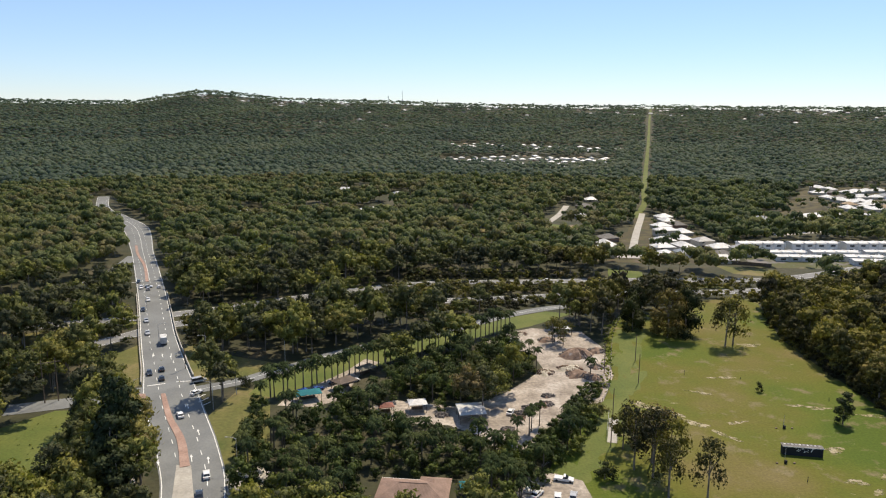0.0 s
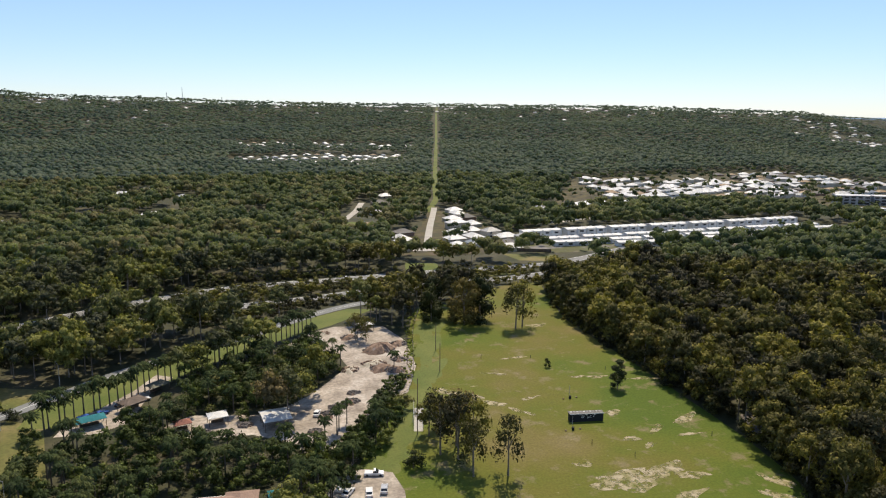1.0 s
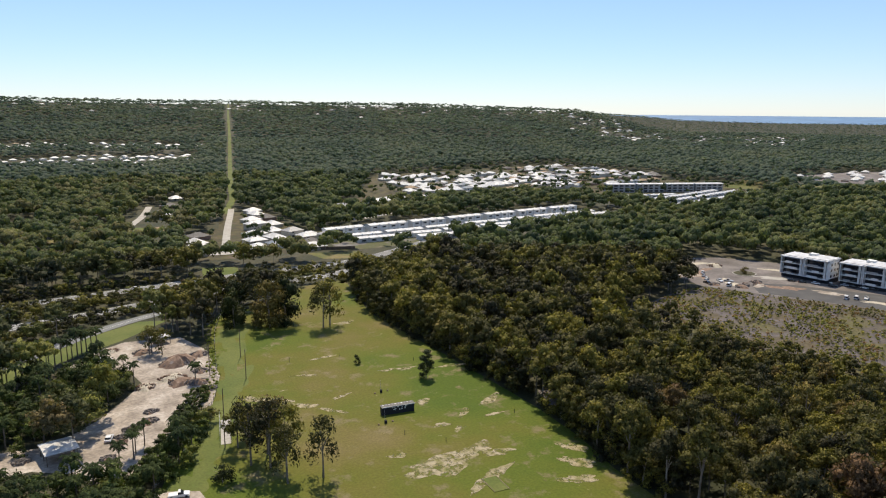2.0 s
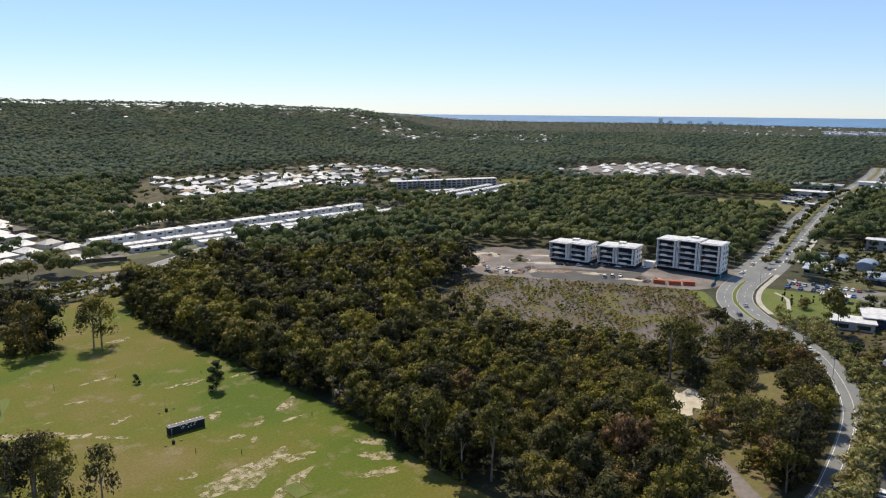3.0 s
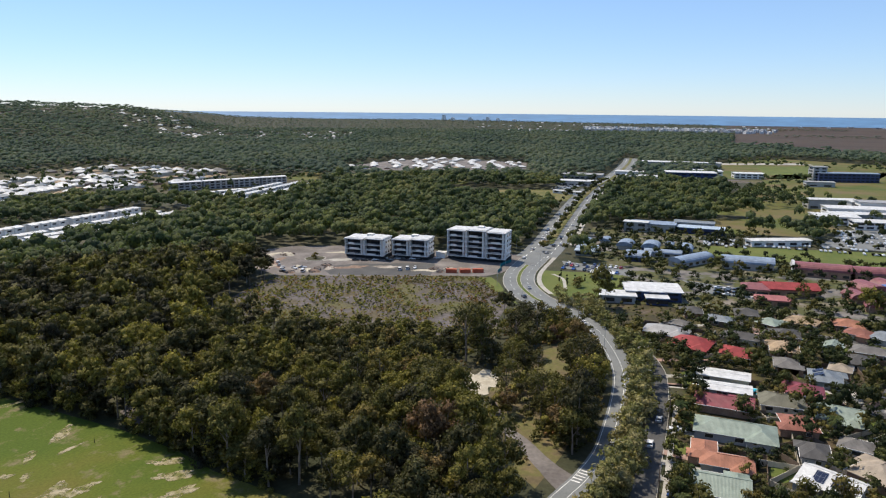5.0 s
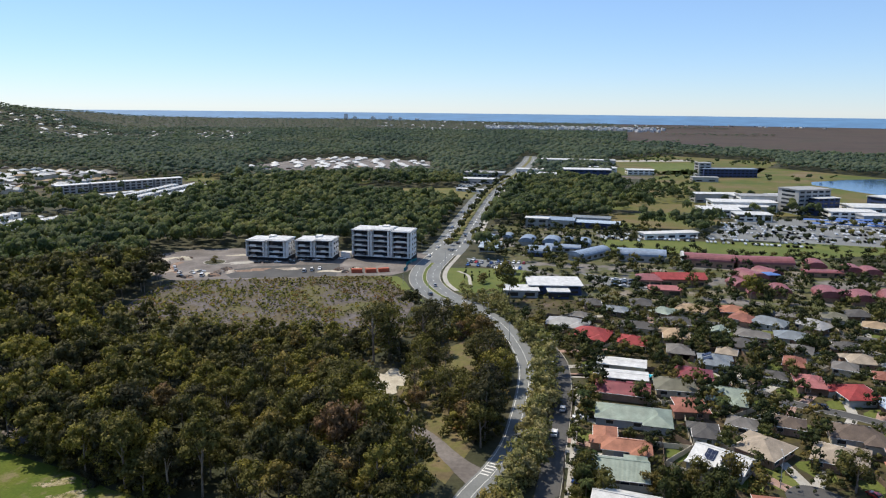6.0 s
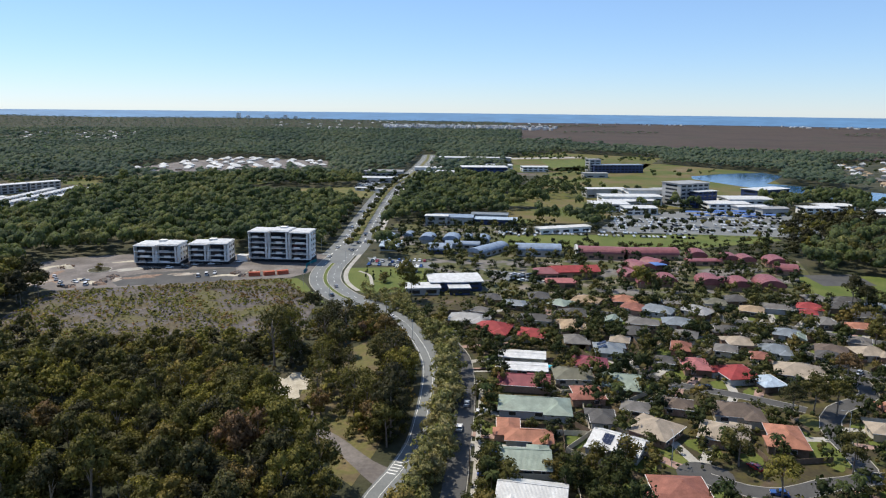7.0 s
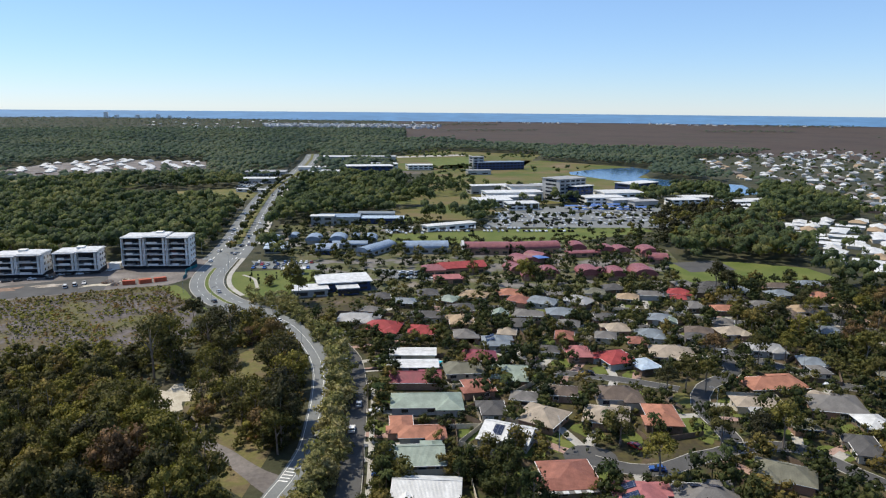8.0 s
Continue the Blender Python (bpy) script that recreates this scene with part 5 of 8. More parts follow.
# ---- the three new apartment buildings ----
def apartments(x, y, rot, bays, storeys, depth, bay, label):
    """Blocks side by side: undercroft and balcony recesses painted near-black as shade, white slabs and balustrades,
    fin walls, oversailing white roofs.
    """
    ob = thing("apartment_building", pose(x, y, 0, 0, 0, rot), label, "apartment building", "new apartments")
    base = 2.6
    for i in range(bays):
        cx = (i - (bays - 1) / 2) * bay
        up = 0.55 * (i % 2)
        h = storeys * 3.2
        # solid near-black block stands for the shade of the open level
        part("undercroft", Shape().box(cx, 1.0, 0, bay - 0.3, depth - 2, base), DARK_AND_SHADE, ob, "open car-park level, its shade painted as a near-black block")
        # wall behind the balconies coloured near-black in place of recess shade
        part("wall", Shape().box(cx, 1.6, base, bay - 0.8, depth - 3.2, h), DARK_AND_SHADE, ob)
        part("roof", Shape().box(cx, -0.4, base + h + up, bay - 0.2, depth + 1.6, 0.55).box(cx, 0.4, base + h + 0.55 + up, bay - 1.2, depth - 1, 0.25), ROOFS["white"], ob, "flat white oversailing roof")
        part("parapet_wall", Shape().box(cx, 1.4, base + h, bay - 1.0, depth - 3.0, up + 0.02), WHITE_WALL, ob) if up else None
        for sx in (-1, 1):
            part("fin_wall", Shape().box(cx + sx * (bay / 2 - 0.35), -depth / 2 + 1.6, base - 0.3, 0.4, 3.6, h + 0.3), WHITE_WALL, ob, "white projecting fin wall")
        part("core_wall", Shape().box(cx + bay / 2 - 2.0, -depth / 2 + 1.4, base - 0.2, 1.1, 1.8, h + 0.2), WHITE_WALL, ob)
        for s in range(storeys):
            z = base + s * 3.2
            b = part("balcony", Shape().box(cx, -depth / 2 + 1.2, z - 0.28, bay - 1.0, 3.0, 0.28), WHITE_WALL, ob)
            w = bay * (0.46 if (s + i) % 2 else 0.30)
            part("balustrade", Shape().box(cx - bay * 0.06 + (0.9 if s % 2 else -0.9), -depth / 2 - 0.28, z, w, 0.12, 1.05), WHITE_WALL if (s + i) % 3 else GREY_WALL, b)
            part("rail", Shape().box(cx, -depth / 2 - 0.22, z + 1.02, bay - 1.2, 0.06, 0.06), STEEL, b)
            for fx, ww in ((-0.28, 3.2), (0.05, 3.4)):
                part("sliding_door", Shape().box(cx + fx * bay, -depth / 2 + 3.12, z + 0.05, ww, 0.10, 2.45), GLASS, ob)
    for s in range(storeys):
        for sx in (-1, 1):
            for fy in (-0.15, 0.12, 0.34):
                part("window", Shape().box(sx * (bays * bay / 2 - 0.38), fy * depth, base + 0.8 + s * 3.2, 0.14, 1.7, 1.5), GLASS, ob)
    for sx in (-1, 1):
        part("end_wall", Shape().box(sx * (bays * bay / 2 - 0.42), 1.2, base, 0.12, depth - 4.4, storeys * 3.2), WHITE_WALL, ob, "white rendered end wall")
    part("lift_overrun", Shape().box(0, 3.5, base + storeys * 3.2 + 0.6, 4, 4, 1.6), WHITE_WALL, ob)
    PLANS.append((x, y, bays * bay * 0.55))


apartments(416, 153.5, -88, 3, 5, 15, 12.9, "six-storey new apartment building with white slabs and dark balconies")
apartments(402.5, 193.5, -83, 2, 3, 15, 12.0, "four-storey new apartment building with white roof and dark balconies")
apartments(393, 221, -85, 2, 3, 15, 13.4, "four-storey new apartment building with stepped white roofs")
house_extra = thing("substation", pose(411, 177.5, 0, 0, 0, -85), "small white plant room between the apartment buildings", "plant room")
part("wall", Shape().box(0, 0, 0, 6, 5, 3.4), WHITE_WALL, house_extra)
part("roof", Shape().box(0, 0, 3.4, 6.6, 5.6, 0.25), ROOFS["white"], house_extra)


# ---- public buildings ----
def vaulted(x, y, length, depth, rot, colour, wall, label, height=3.4, rise=None):
    """A hall under a barrel roof."""
    ob = thing("vaulted_hall", pose(x, y, 0, 0, 0, rot), label, "school building", "school halls")
    part("wall", Shape().box(0, 0, 0, length - 1.5, depth - 1.2, height), wall, ob)
    part("roof", Shape().vault(0, 0, height, length, depth, rise or depth * 0.28), ROOFS[colour], ob)
    for i in range(max(2, int(length / 6))):
        for sy in (-1, 1):
            part("window", Shape().box(-length / 2 + (i + 0.5) * length / max(2, int(length / 6)), sy * (depth / 2 - 0.6), 0.9, 3.2, 0.14, 1.5), GLASS, ob)
    PLANS.append((x, y, max(length, depth) * 0.5))


RED_HALL, BLUE_HALL = "school hall with a dull red barrel-vaulted roof", "hall with a slate-blue barrel-vaulted roof"
for x, y, l, d, r in ((421, -63, 16, 14, 30), (434, -74, 14, 12, 40), (402, -55, 12, 10, 20), (391, -73, 12, 12, 0), (384, -61, 8, 9, 0), (467, -106, 14, 12, 0), (459, -124, 12, 11, 0), (456, -133, 12, 11, 5), (452, -150, 15, 13, 0), (431, -149, 13, 12, 80),
                      (391, -127, 17, 14, 0), (391, -96, 15, 13, 0), (392, -104, 10, 8, 0), (388.5, -111, 14, 12, 0)):
    vaulted(x, y, l, d, r, "vault_red", BRICK, RED_HALL, 2.6, d * 0.27)
vaulted(458, -44, 30, 13, 91, "vault_red", BRICK, "long school hall with a dull red barrel-vaulted roof", 4)
vaulted(462, -76, 34, 13, 100, "vault_red", BRICK, "long school hall with a dull red barrel-vaulted roof", 3.6)
vaulted(457.5, -28.5, 1.4, 15, 91, "white", WHITE_WALL, "white arched gable at the end of a school hall", 4.2)
vaulted(448, -106, 22, 8, 100, "vault_red", BRICK, "low school wing with a dull red curved roof", 2.8, 1.2)
vaulted(461, -4, 30, 13, 93, "vault_blue", GREY_WALL, "long school hall with a slate-blue barrel-vaulted roof", 4)
vaulted(459, 28.5, 33, 11, -31, "vault_blue", GREY_WALL, "long hall with a ribbed slate-blue barrel roof", 3.2)
for x, y, l, d, r in ((489, 100, 18, 9, 8), (494, 74, 16, 11, 0), (495, 57, 16, 12, 0), (495, 35, 16, 11, 0), (457, 60, 16, 13, 90), (475, 47, 24, 8, 92), (506, 90, 12, 7, 0), (507, 46, 12, 6, 0)):
    vaulted(x, y, l, d, r, "vault_blue", BLUE_WALL if d > 11 else GREY_WALL, BLUE_HALL, 2.8)


def hall(x, y, sx, sy, h, rot, colour, wall, label, pitch=8, rows=1, inset=0.0, gap=7.5):
    """A broad building with a low roof and bands of windows."""
    ob = thing("hall", pose(x, y, 0, 0, 0, rot), label, "building", "public buildings")
    part("wall", Shape().box(0, 0, 0, sx, sy, h), wall, ob)
    part("roof", Shape().hip(0, 0, h, sx + 1.6, sy + 1.6, sy / 2 * math.tan(radians(pitch)), inset, 0.45), ROOFS[colour], ob)
    for s in range(rows):
        z = 0.9 + s * h / rows
        for sgn in (-1, 1):
            for i in range(max(2, int(sx / gap))):
                part("window", Shape().box(-sx / 2 + (i + 0.5) * sx / max(2, int(sx / gap)), sgn * sy / 2, z, gap * 0.7, 0.16, min(1.8, h / rows - 1.2)), GLASS, ob)
            part("end_window", Shape().box(sgn * sx / 2, 0, z, 0.16, sy * 0.6, min(1.8, h / rows - 1.2)), GLASS, ob)
    PLANS.append((x, y, max(sx, sy) * 0.52))
    return ob


hall(402, -24, 26, 14, 4, 105, "red", BRICK, "school hall with a broad bright red pitched roof", 18)
hall(396, -8, 12, 12, 3.6, 95, "vault_red", BRICK, "school wing with a dull red pitched roof", 20, 1, 4)
hall(376, -16, 16, 9, 3.2, 98, "pink", BRICK, "school wing with a faded red tiled roof", 18, 1, 4)
hall(473, 96, 13, 9, 3, 95, "pale_blue", GREY_WALL, "school classroom with a pale blue hipped roof", 16, 1, 4)
hall(460, 95, 12, 8, 3, 95, "pale_blue", GREY_WALL, "school classroom with a pale blue hipped roof", 16, 1, 4)
lib = hall(367, 41, 27, 19, 4.8, 104, "white", BLUE_WALL, "modern community building with a broad white roof and blue walls", 2, 2)
hall(352, 56, 17, 11, 3.6, 104, "white", GREY_WALL, "low wing of the community building with a white roof", 2)
hall(354, 37, 10, 7, 3.4, 104, "white", BLUE_WALL, "small side wing with a white roof and blue wall", 2)
hall(398, 72, 12, 5, 3, 95, "white", GREY_WALL, "park toilet block with a pale flat roof", 2)
hall(582, 66, 34, 18, 6, 92, "vault_blue", GREY_WALL, "long college building with a slate-blue roof", 6, 1)
hall(584, 30, 34, 14, 4.5, 90, "pale_blue", BLUE_WALL, "college wing with a pale blue roof", 6, 1)
hall(600, 36, 30, 12, 6, 90, "blue_grey", GREY_WALL, "college wing with a blue-grey roof", 10, 1)
hall(572, 78, 18, 9, 7.5, 92, "white", GREY_WALL, "college building with white roof plant", 3, 2)
hall(554, -24, 44, 10, 4, -62, "white", WHITE_WALL, "low white classroom block beside the sports field", 4)
hall(984, 68, 62, 30, 16, 100, "white", BLUE_WALL, "large dark blue office building", 1, 4, gap=8)
hall(1126, 56, 44, 30, 8, 100, "white", WHITE_WALL, "white-roofed low building far off", 3, 2)
hall(1120, -2, 40, 26, 7, 100, "white", WHITE_WALL, "white-roofed low building far off", 3, 2)
hall(1125, -128, 80, 20, 12, 108, "vault_blue", BLUE_WALL, "long blue building beside open grass", 2, 3, gap=6)
hall(1122, -92, 18, 18, 20, 108, "pale_grey", GREY_WALL, "grey stair tower of the long blue building", 2, 5)
for x, y, sx, sy, h, c in ((690, -72, 34, 26, 7, "white"), (738, -98, 60, 24, 9, "white"), (672, -98, 30, 20, 6, "grey_white"), (770, -118, 40, 20, 12, "pale_grey"), (716, -186, 40, 26, 7, "white"), (742, -212, 44, 30, 9, "grey_white"),
                           (704, -268, 32, 18, 6, "white"), (726, -290, 34, 20, 6, "white"), (698, -322, 28, 16, 5, "white"), (712, -348, 24, 14, 5, "white")):
    hall(x, y, sx, sy, h, 100, c, WHITE_WALL, "low white-roofed hospital wing", 3, 2)
tower = hall(744, -154, 38, 26, 23, -56, "pale_grey", GREY_WALL, "tall grey hospital tower with rows of windows", 1, 6)
hall(808, -252, 50, 22, 12, -55, "white", BLUE_WALL, "blue-walled hospital wing with a white roof", 2, 3)
hall(1231, 132, 60, 30, 12, 95, "white", GREY_WALL, "broad white-roofed building behind the offices", 3, 1, gap=14)
hall(1270, 70, 60, 24, 10, 98, "grey_white", GREY_WALL, "broad pale-roofed building behind the offices", 3, 1, gap=14)
hall(1036, -88, 34, 16, 6, 100, "pale_grey", GREY_WALL, "low grey-roofed building in open grass", 4, 1, gap=12)
# extra block: its navy colour imitates shade on the tower's right face
hall(734, -168, 26, 16, 16, -56, "white", BLUE_WALL, "navy block added as the shaded face of the hospital tower", 1, 5, gap=6)
for x, y, sx, sy, h, c in ((800, -78, 44, 16, 9, "white"), (786, -112, 40, 16, 10, "grey_white"), (812, -150, 36, 18, 9, "white"), (708, -82, 30, 18, 7, "white"), (724, -106, 28, 14, 6, "grey_white"), (700, -205, 30, 14, 6, "white"), (690, -222, 26, 14, 6, "pale_grey"), (640, -290, 30, 14, 5, "white"), (668, -322, 28, 14, 5, "white")):
    hall(x, y, sx, sy, h, 106, c, GREY_WALL, "pale-roofed hospital wing with a slanting roof", 7, 1, gap=10)
hall(900, 200, 50, 20, 6, 95, "white", GREY_WALL, "row of shops with a flat pale roof beside the road", 2)
hall(1000, 215, 60, 30, 6, 95, "pale_grey", GREY_WALL, "large shop with a flat grey roof", 2)
hall(1010, 130, 50, 30, 6, 95, "white", WHITE_WALL, "large shop with a flat white roof", 2)
hall(1080, 160, 40, 24, 6, 95, "grey_white", WHITE_WALL, "warehouse with a pale roof beside the road", 2)
hall(800, 186, 36, 8, 3, 80, "white", WHITE_WALL, "row of white site huts", 2)
hall(322, 618, 32, 18, 6, 25, "white", WHITE_WALL, "broad white-roofed hall at the edge of the estate", 12)
hall(-141, 768, 26, 14, 6, 30, "white", WHITE_WALL, "white-roofed building alone in the bush", 8)
hall(50, 804, 28, 10, 4, 8, "grey_white", CREAM_WALL, "pale-roofed building in the bush", 8)
hall(104, 812, 16, 9, 4, 8, "grey_white", CREAM_WALL, "pale-roofed building in the bush", 8)

# ---- trees ----
CUBE_V = np.array([(-1, -1, -1), (1, -1, -1), (1, 1, -1), (-1, 1, -1), (-1, -1, 1), (1, -1, 1), (1, 1, 1), (-1, 1, 1)], float)
CUBE_Q = np.array([(3, 2, 1, 0), (4, 5, 6, 7), (0, 1, 5, 4), (1, 2, 6, 5), (2, 3, 7, 6), (3, 0, 4, 7)])


AXES = np.array([(1, 0, 0), (-1, 0, 0), (0, 1, 0), (0, -1, 0), (0, 0, 1), (0, 0, -1)], float)
ROUND_Q = []
for i_ in range(8):
    for j_ in range(i_ + 1, 8):
        if np.abs(CUBE_V[i_] - CUBE_V[j_]).sum() == 2:
            mid = (CUBE_V[i_] + CUBE_V[j_]) / 2
            a_, b_ = [k_ for k_ in range(6) if AXES[k_] @ mid > 0.5]
            q_ = (i_, 8 + a_, j_, 8 + b_)
            turn_ = np.cross(AXES[a_] - CUBE_V[i_], CUBE_V[j_] - AXES[a_]) @ mid
            ROUND_Q.append(q_ if turn_ > 0 else q_[::-1])
ROUND_Q = np.array(ROUND_Q)


def ball(rng, fine):
    """A lumpy ball of 24 quads, or the upper part of one of 8."""
    if not fine:
        v = np.concatenate([CUBE_V / math.sqrt(3), AXES])
        return v * rng.uniform(0.82, 1.16, (14, 1)), ROUND_Q[(ROUND_Q != 13).all(1)]
    v, q = [], []
    for f in CUBE_Q:
        a, b, c, d = CUBE_V[f]
        n = len(v)
        for i in range(3):
            for j in range(3):
                p = (a * (2 - i) + b * i) * (2 - j) / 4 + (d * (2 - i) + c * i) * j / 4
                v.append(p / np.linalg.norm(p))
        q += [(n + j * 3 + i, n + (j + 1) * 3 + i, n + (j + 1) * 3 + i + 1, n + j * 3 + i + 1)[::-1] for i in range(2) for j in range(2)]
    v = np.array(v)
    lump = 1 + 0.16 * np.sin(v[:, :1] * 5 + rng.uniform(0, 6)) * np.sin(v[:, 1:2] * 6 + rng.uniform(0, 6))
    return v * lump, np.array(q)


def crown(seed, lobes, leaves, leaf, height, radius, low=0.45, fine=True, fill=0.78, spread=1.0, dome=False):
    """A crown: lobes round a leading one, each a dark core under a shell of tilted leaf sprays. Vertices and quads for a tree of that height."""
    rng = np.random.default_rng(seed)
    V, Q, N, n = [], [], [], 0
    for i in range(lobes):
        a, d = 2.4 * i + rng.uniform(0, 1), radius * spread * (0 if i == 0 else rng.uniform(0.45, 0.78))
        lr = radius * rng.uniform(0.40, 0.60) * (1.15 if i == 0 else 1.0) * min(1.0, 3 / math.sqrt(lobes))
        cz = height * (1.0 if i == 0 else rng.uniform(low + 0.08, 0.97)) - lr * 0.75
        if dome:
            # clumps laid over a rounded top, a few hung below its rim
            d = radius * 0.86 * math.sqrt(i / lobes)
            cz = height * (1.0 - (0.16 + 0.42 * (1 - low)) * (d / radius) ** 2 + rng.uniform(-0.07, 0.04)) - lr * 0.75
        c, sc = np.array([d * math.cos(a), d * math.sin(a), cz]), np.array([lr, lr, lr * rng.uniform(0.75, 1.0)])
        v, q = ball(rng, fine)
        V.append(v * sc * fill + c)
        Q.append(q + n)
        N.append(v / np.linalg.norm(v, axis=1)[:, None])
        n += len(v)
        if leaves:
            u = rng.normal(size=(leaves, 3))
            u[:, 2] = u[:, 2] * 0.9 + 0.25
            u /= np.linalg.norm(u, axis=1)[:, None]
            centre = c + u * sc * rng.uniform(0.72, 1.12, (leaves, 1))
            nor = u + rng.normal(scale=0.6, size=u.shape)
            nor /= np.linalg.norm(nor, axis=1)[:, None]
            s = np.cross(nor, rng.normal(size=u.shape))
            s /= np.linalg.norm(s, axis=1)[:, None]
            w = np.cross(nor, s)
            size = leaf * rng.uniform(0.6, 1.3, (leaves, 1))
            k = rng.uniform(0.5, 1.0, (leaves, 1))
            quad = np.stack([centre - s * size, centre - w * size * k * 0.7, centre + s * size, centre + w * size * k], 1)
            soft = u * 0.62 + nor * 0.5 + np.array([0, 0, 0.12])
            N.append(np.repeat(soft / np.linalg.norm(soft, axis=1)[:, None], 4, 0))
            V.append(quad.reshape(-1, 3))
            Q.append(np.arange(leaves * 4).reshape(-1, 4) + n)
            n += leaves * 4
    return np.concatenate(V), np.concatenate(Q), np.concatenate(N)


def domes(seed, n, height, radius, sprays=2, spray=1.2):
    """The upper side of a far crown: a few lumpy domes with ragged sprays on top. Vertices, quads and normals."""
    rng = np.random.default_rng(seed)
    V, Q, N, k = [], [], [], 0
    upper = ROUND_Q[(ROUND_Q != 13).all(1)] if n > 1 else ROUND_Q[(ROUND_Q == 12).any(1)]
    for i in range(n):
        a, d = 2.4 * i + rng.uniform(0, 1), radius * (0 if n == 1 else rng.uniform(0.35, 0.62))
        lr = radius * (1.0 if n == 1 else rng.uniform(0.5, 0.72))
        sc = np.array([lr, lr, height * rng.uniform(0.17, 0.30)])
        c = np.array([d * math.cos(a), d * math.sin(a), height * rng.uniform(0.78, 1.0) - sc[2]])
        v = np.concatenate([CUBE_V / math.sqrt(3), AXES]) * rng.uniform(0.7, 1.25, (14, 1))
        v[AXES.shape[0] + 7] = (0, 0, -1)
        V.append(v * sc + c)
        Q.append(upper + k)
        N.append(v / np.linalg.norm(v, axis=1)[:, None])
        k += 14
        for _ in range(sprays):
            u = rng.normal(size=3)
            u[2] = abs(u[2]) + 0.4
            u /= np.linalg.norm(u)
            s_ = np.cross(u, rng.normal(size=3))
            s_ /= np.linalg.norm(s_)
            w_ = np.cross(u, s_) + u * rng.uniform(-0.6, 0.6)
            o = c + u * sc * rng.uniform(0.85, 1.12)
            size = spray * rng.uniform(0.7, 1.3)
            V.append(np.stack([o - s_ * size, o - w_ * size * 0.6, o + s_ * size, o + w_ * size * 0.8]))
            Q.append(np.arange(4)[None] + k)
            N.append(np.tile(u, (4, 1)))
            k += 4
    return np.concatenate(V), np.concatenate(Q), np.concatenate(N)


def scatter(name, spots, kinds, mat, label, category, seed, tilt=0.0):
    """Many trees in one mesh. spots: x, y, scale, height factor, tone."""
    rng = np.random.default_rng(seed)
    pick = rng.integers(0, len(kinds), len(spots))
    V, Q, T, N, n = [], [], [], [], 0
    z0 = land(spots[:, 0], spots[:, 1])
    for k, (kv, kq, kn) in enumerate(kinds):
        sel = np.where(pick == k)[0]
        if not len(sel):
            continue
        a = rng.uniform(0, 6.283, len(sel))
        c, s = np.cos(a)[:, None], np.sin(a)[:, None]
        sc, hf = spots[sel, 2][:, None], spots[sel, 3][:, None]
        x = (kv[:, 0] * c - kv[:, 1] * s) * sc + spots[sel, 0][:, None]
        y = (kv[:, 0] * s + kv[:, 1] * c) * sc + spots[sel, 1][:, None]
        z = kv[:, 2] * sc * hf + z0[sel][:, None]
        V.append(np.stack([x, y, z], -1).reshape(-1, 3))
        Q.append((kq[None] + (np.arange(len(sel)) * len(kv))[:, None, None]).reshape(-1, 4) + n)
        N.append(np.stack([kn[:, 0] * c - kn[:, 1] * s, kn[:, 0] * s + kn[:, 1] * c, np.broadcast_to(kn[:, 2], (len(sel), len(kn)))], -1).reshape(-1, 3))
        T.append(np.repeat(spots[sel, 4], len(kq)))
        n += len(sel) * len(kv)
    me = quad_mesh(name, np.concatenate(V), np.concatenate(Q), mat, np.concatenate(T), np.concatenate(N))
    return tagged(new(name, me), label, category, kind="stuff")


def trunk_shape(seed, height, radius, forks=4, base=0.28):
    """A tapered trunk that leans a little, with limbs up into the crown."""
    rng = random.Random(seed)
    s = Shape()
    lx, ly = rng.uniform(-0.5, 0.5), rng.uniform(-0.5, 0.5)
    s.tube([(0, 0, -0.3), (lx * 0.3, ly * 0.3, height * 0.3), (lx, ly, height * 0.62), (lx * 1.4, ly * 1.4, height * 0.86)], (base * 1.15, base * 0.85, base * 0.6, base * 0.2), 7)
    for i in range(forks):
        a, z = 2.4 * i + rng.uniform(0, 1), height * rng.uniform(0.36, 0.6)
        d = radius * rng.uniform(0.45, 0.7)
        s.tube([(lx * 0.7, ly * 0.7, z), (lx + d * 0.45 * math.cos(a), ly + d * 0.45 * math.sin(a), z + height * 0.14), (lx + d * math.cos(a), ly + d * math.sin(a), z + height * 0.26)], (base * 0.5, base * 0.34, base * 0.12), 5)
    return s


def crown_mesh(kind, mat):
    return quad_mesh("crown", kind[0], kind[1], mat, None, kind[2])


GUM_KINDS = [crown(i, 12, 74, 0.48, 16, 5.0, low=0.40 + 0.04 * (i % 3), fine=False, fill=0.66, dome=i % 3 > 0) for i in range(6)]
ROUND_KINDS = [crown(20 + i, 7, 110, 0.38, 9, 4.0, low=0.22, fine=False, fill=0.62) for i in range(3)]
GUM_TREES = [(bpy_mesh, trunk) for bpy_mesh, trunk in ((crown_mesh(GUM_KINDS[i], TREE_LEAF), trunk_shape(i, 16, 4.6).mesh("trunk", BARK)) for i in range(6))]
ROUND_TREES = [(crown_mesh(ROUND_KINDS[i], GARDEN_TREE_LEAF), trunk_shape(40 + i, 9, 4.0, 4, 0.22).mesh("trunk", BARK)) for i in range(3)]
SHE_OAK = (crown_mesh(crown(60, 13, 150, 0.46, 20, 5.0, low=0.10, spread=0.8, fine=False, fill=0.6), DARK_LEAF), trunk_shape(60, 20, 4, 4, 0.35).mesh("trunk", BARK))
OPEN_KINDS = [crown(70 + i, 10, 110, 0.42, 17, 5.4, low=0.30, fill=0.4, spread=1.1, fine=False) for i in range(3)]
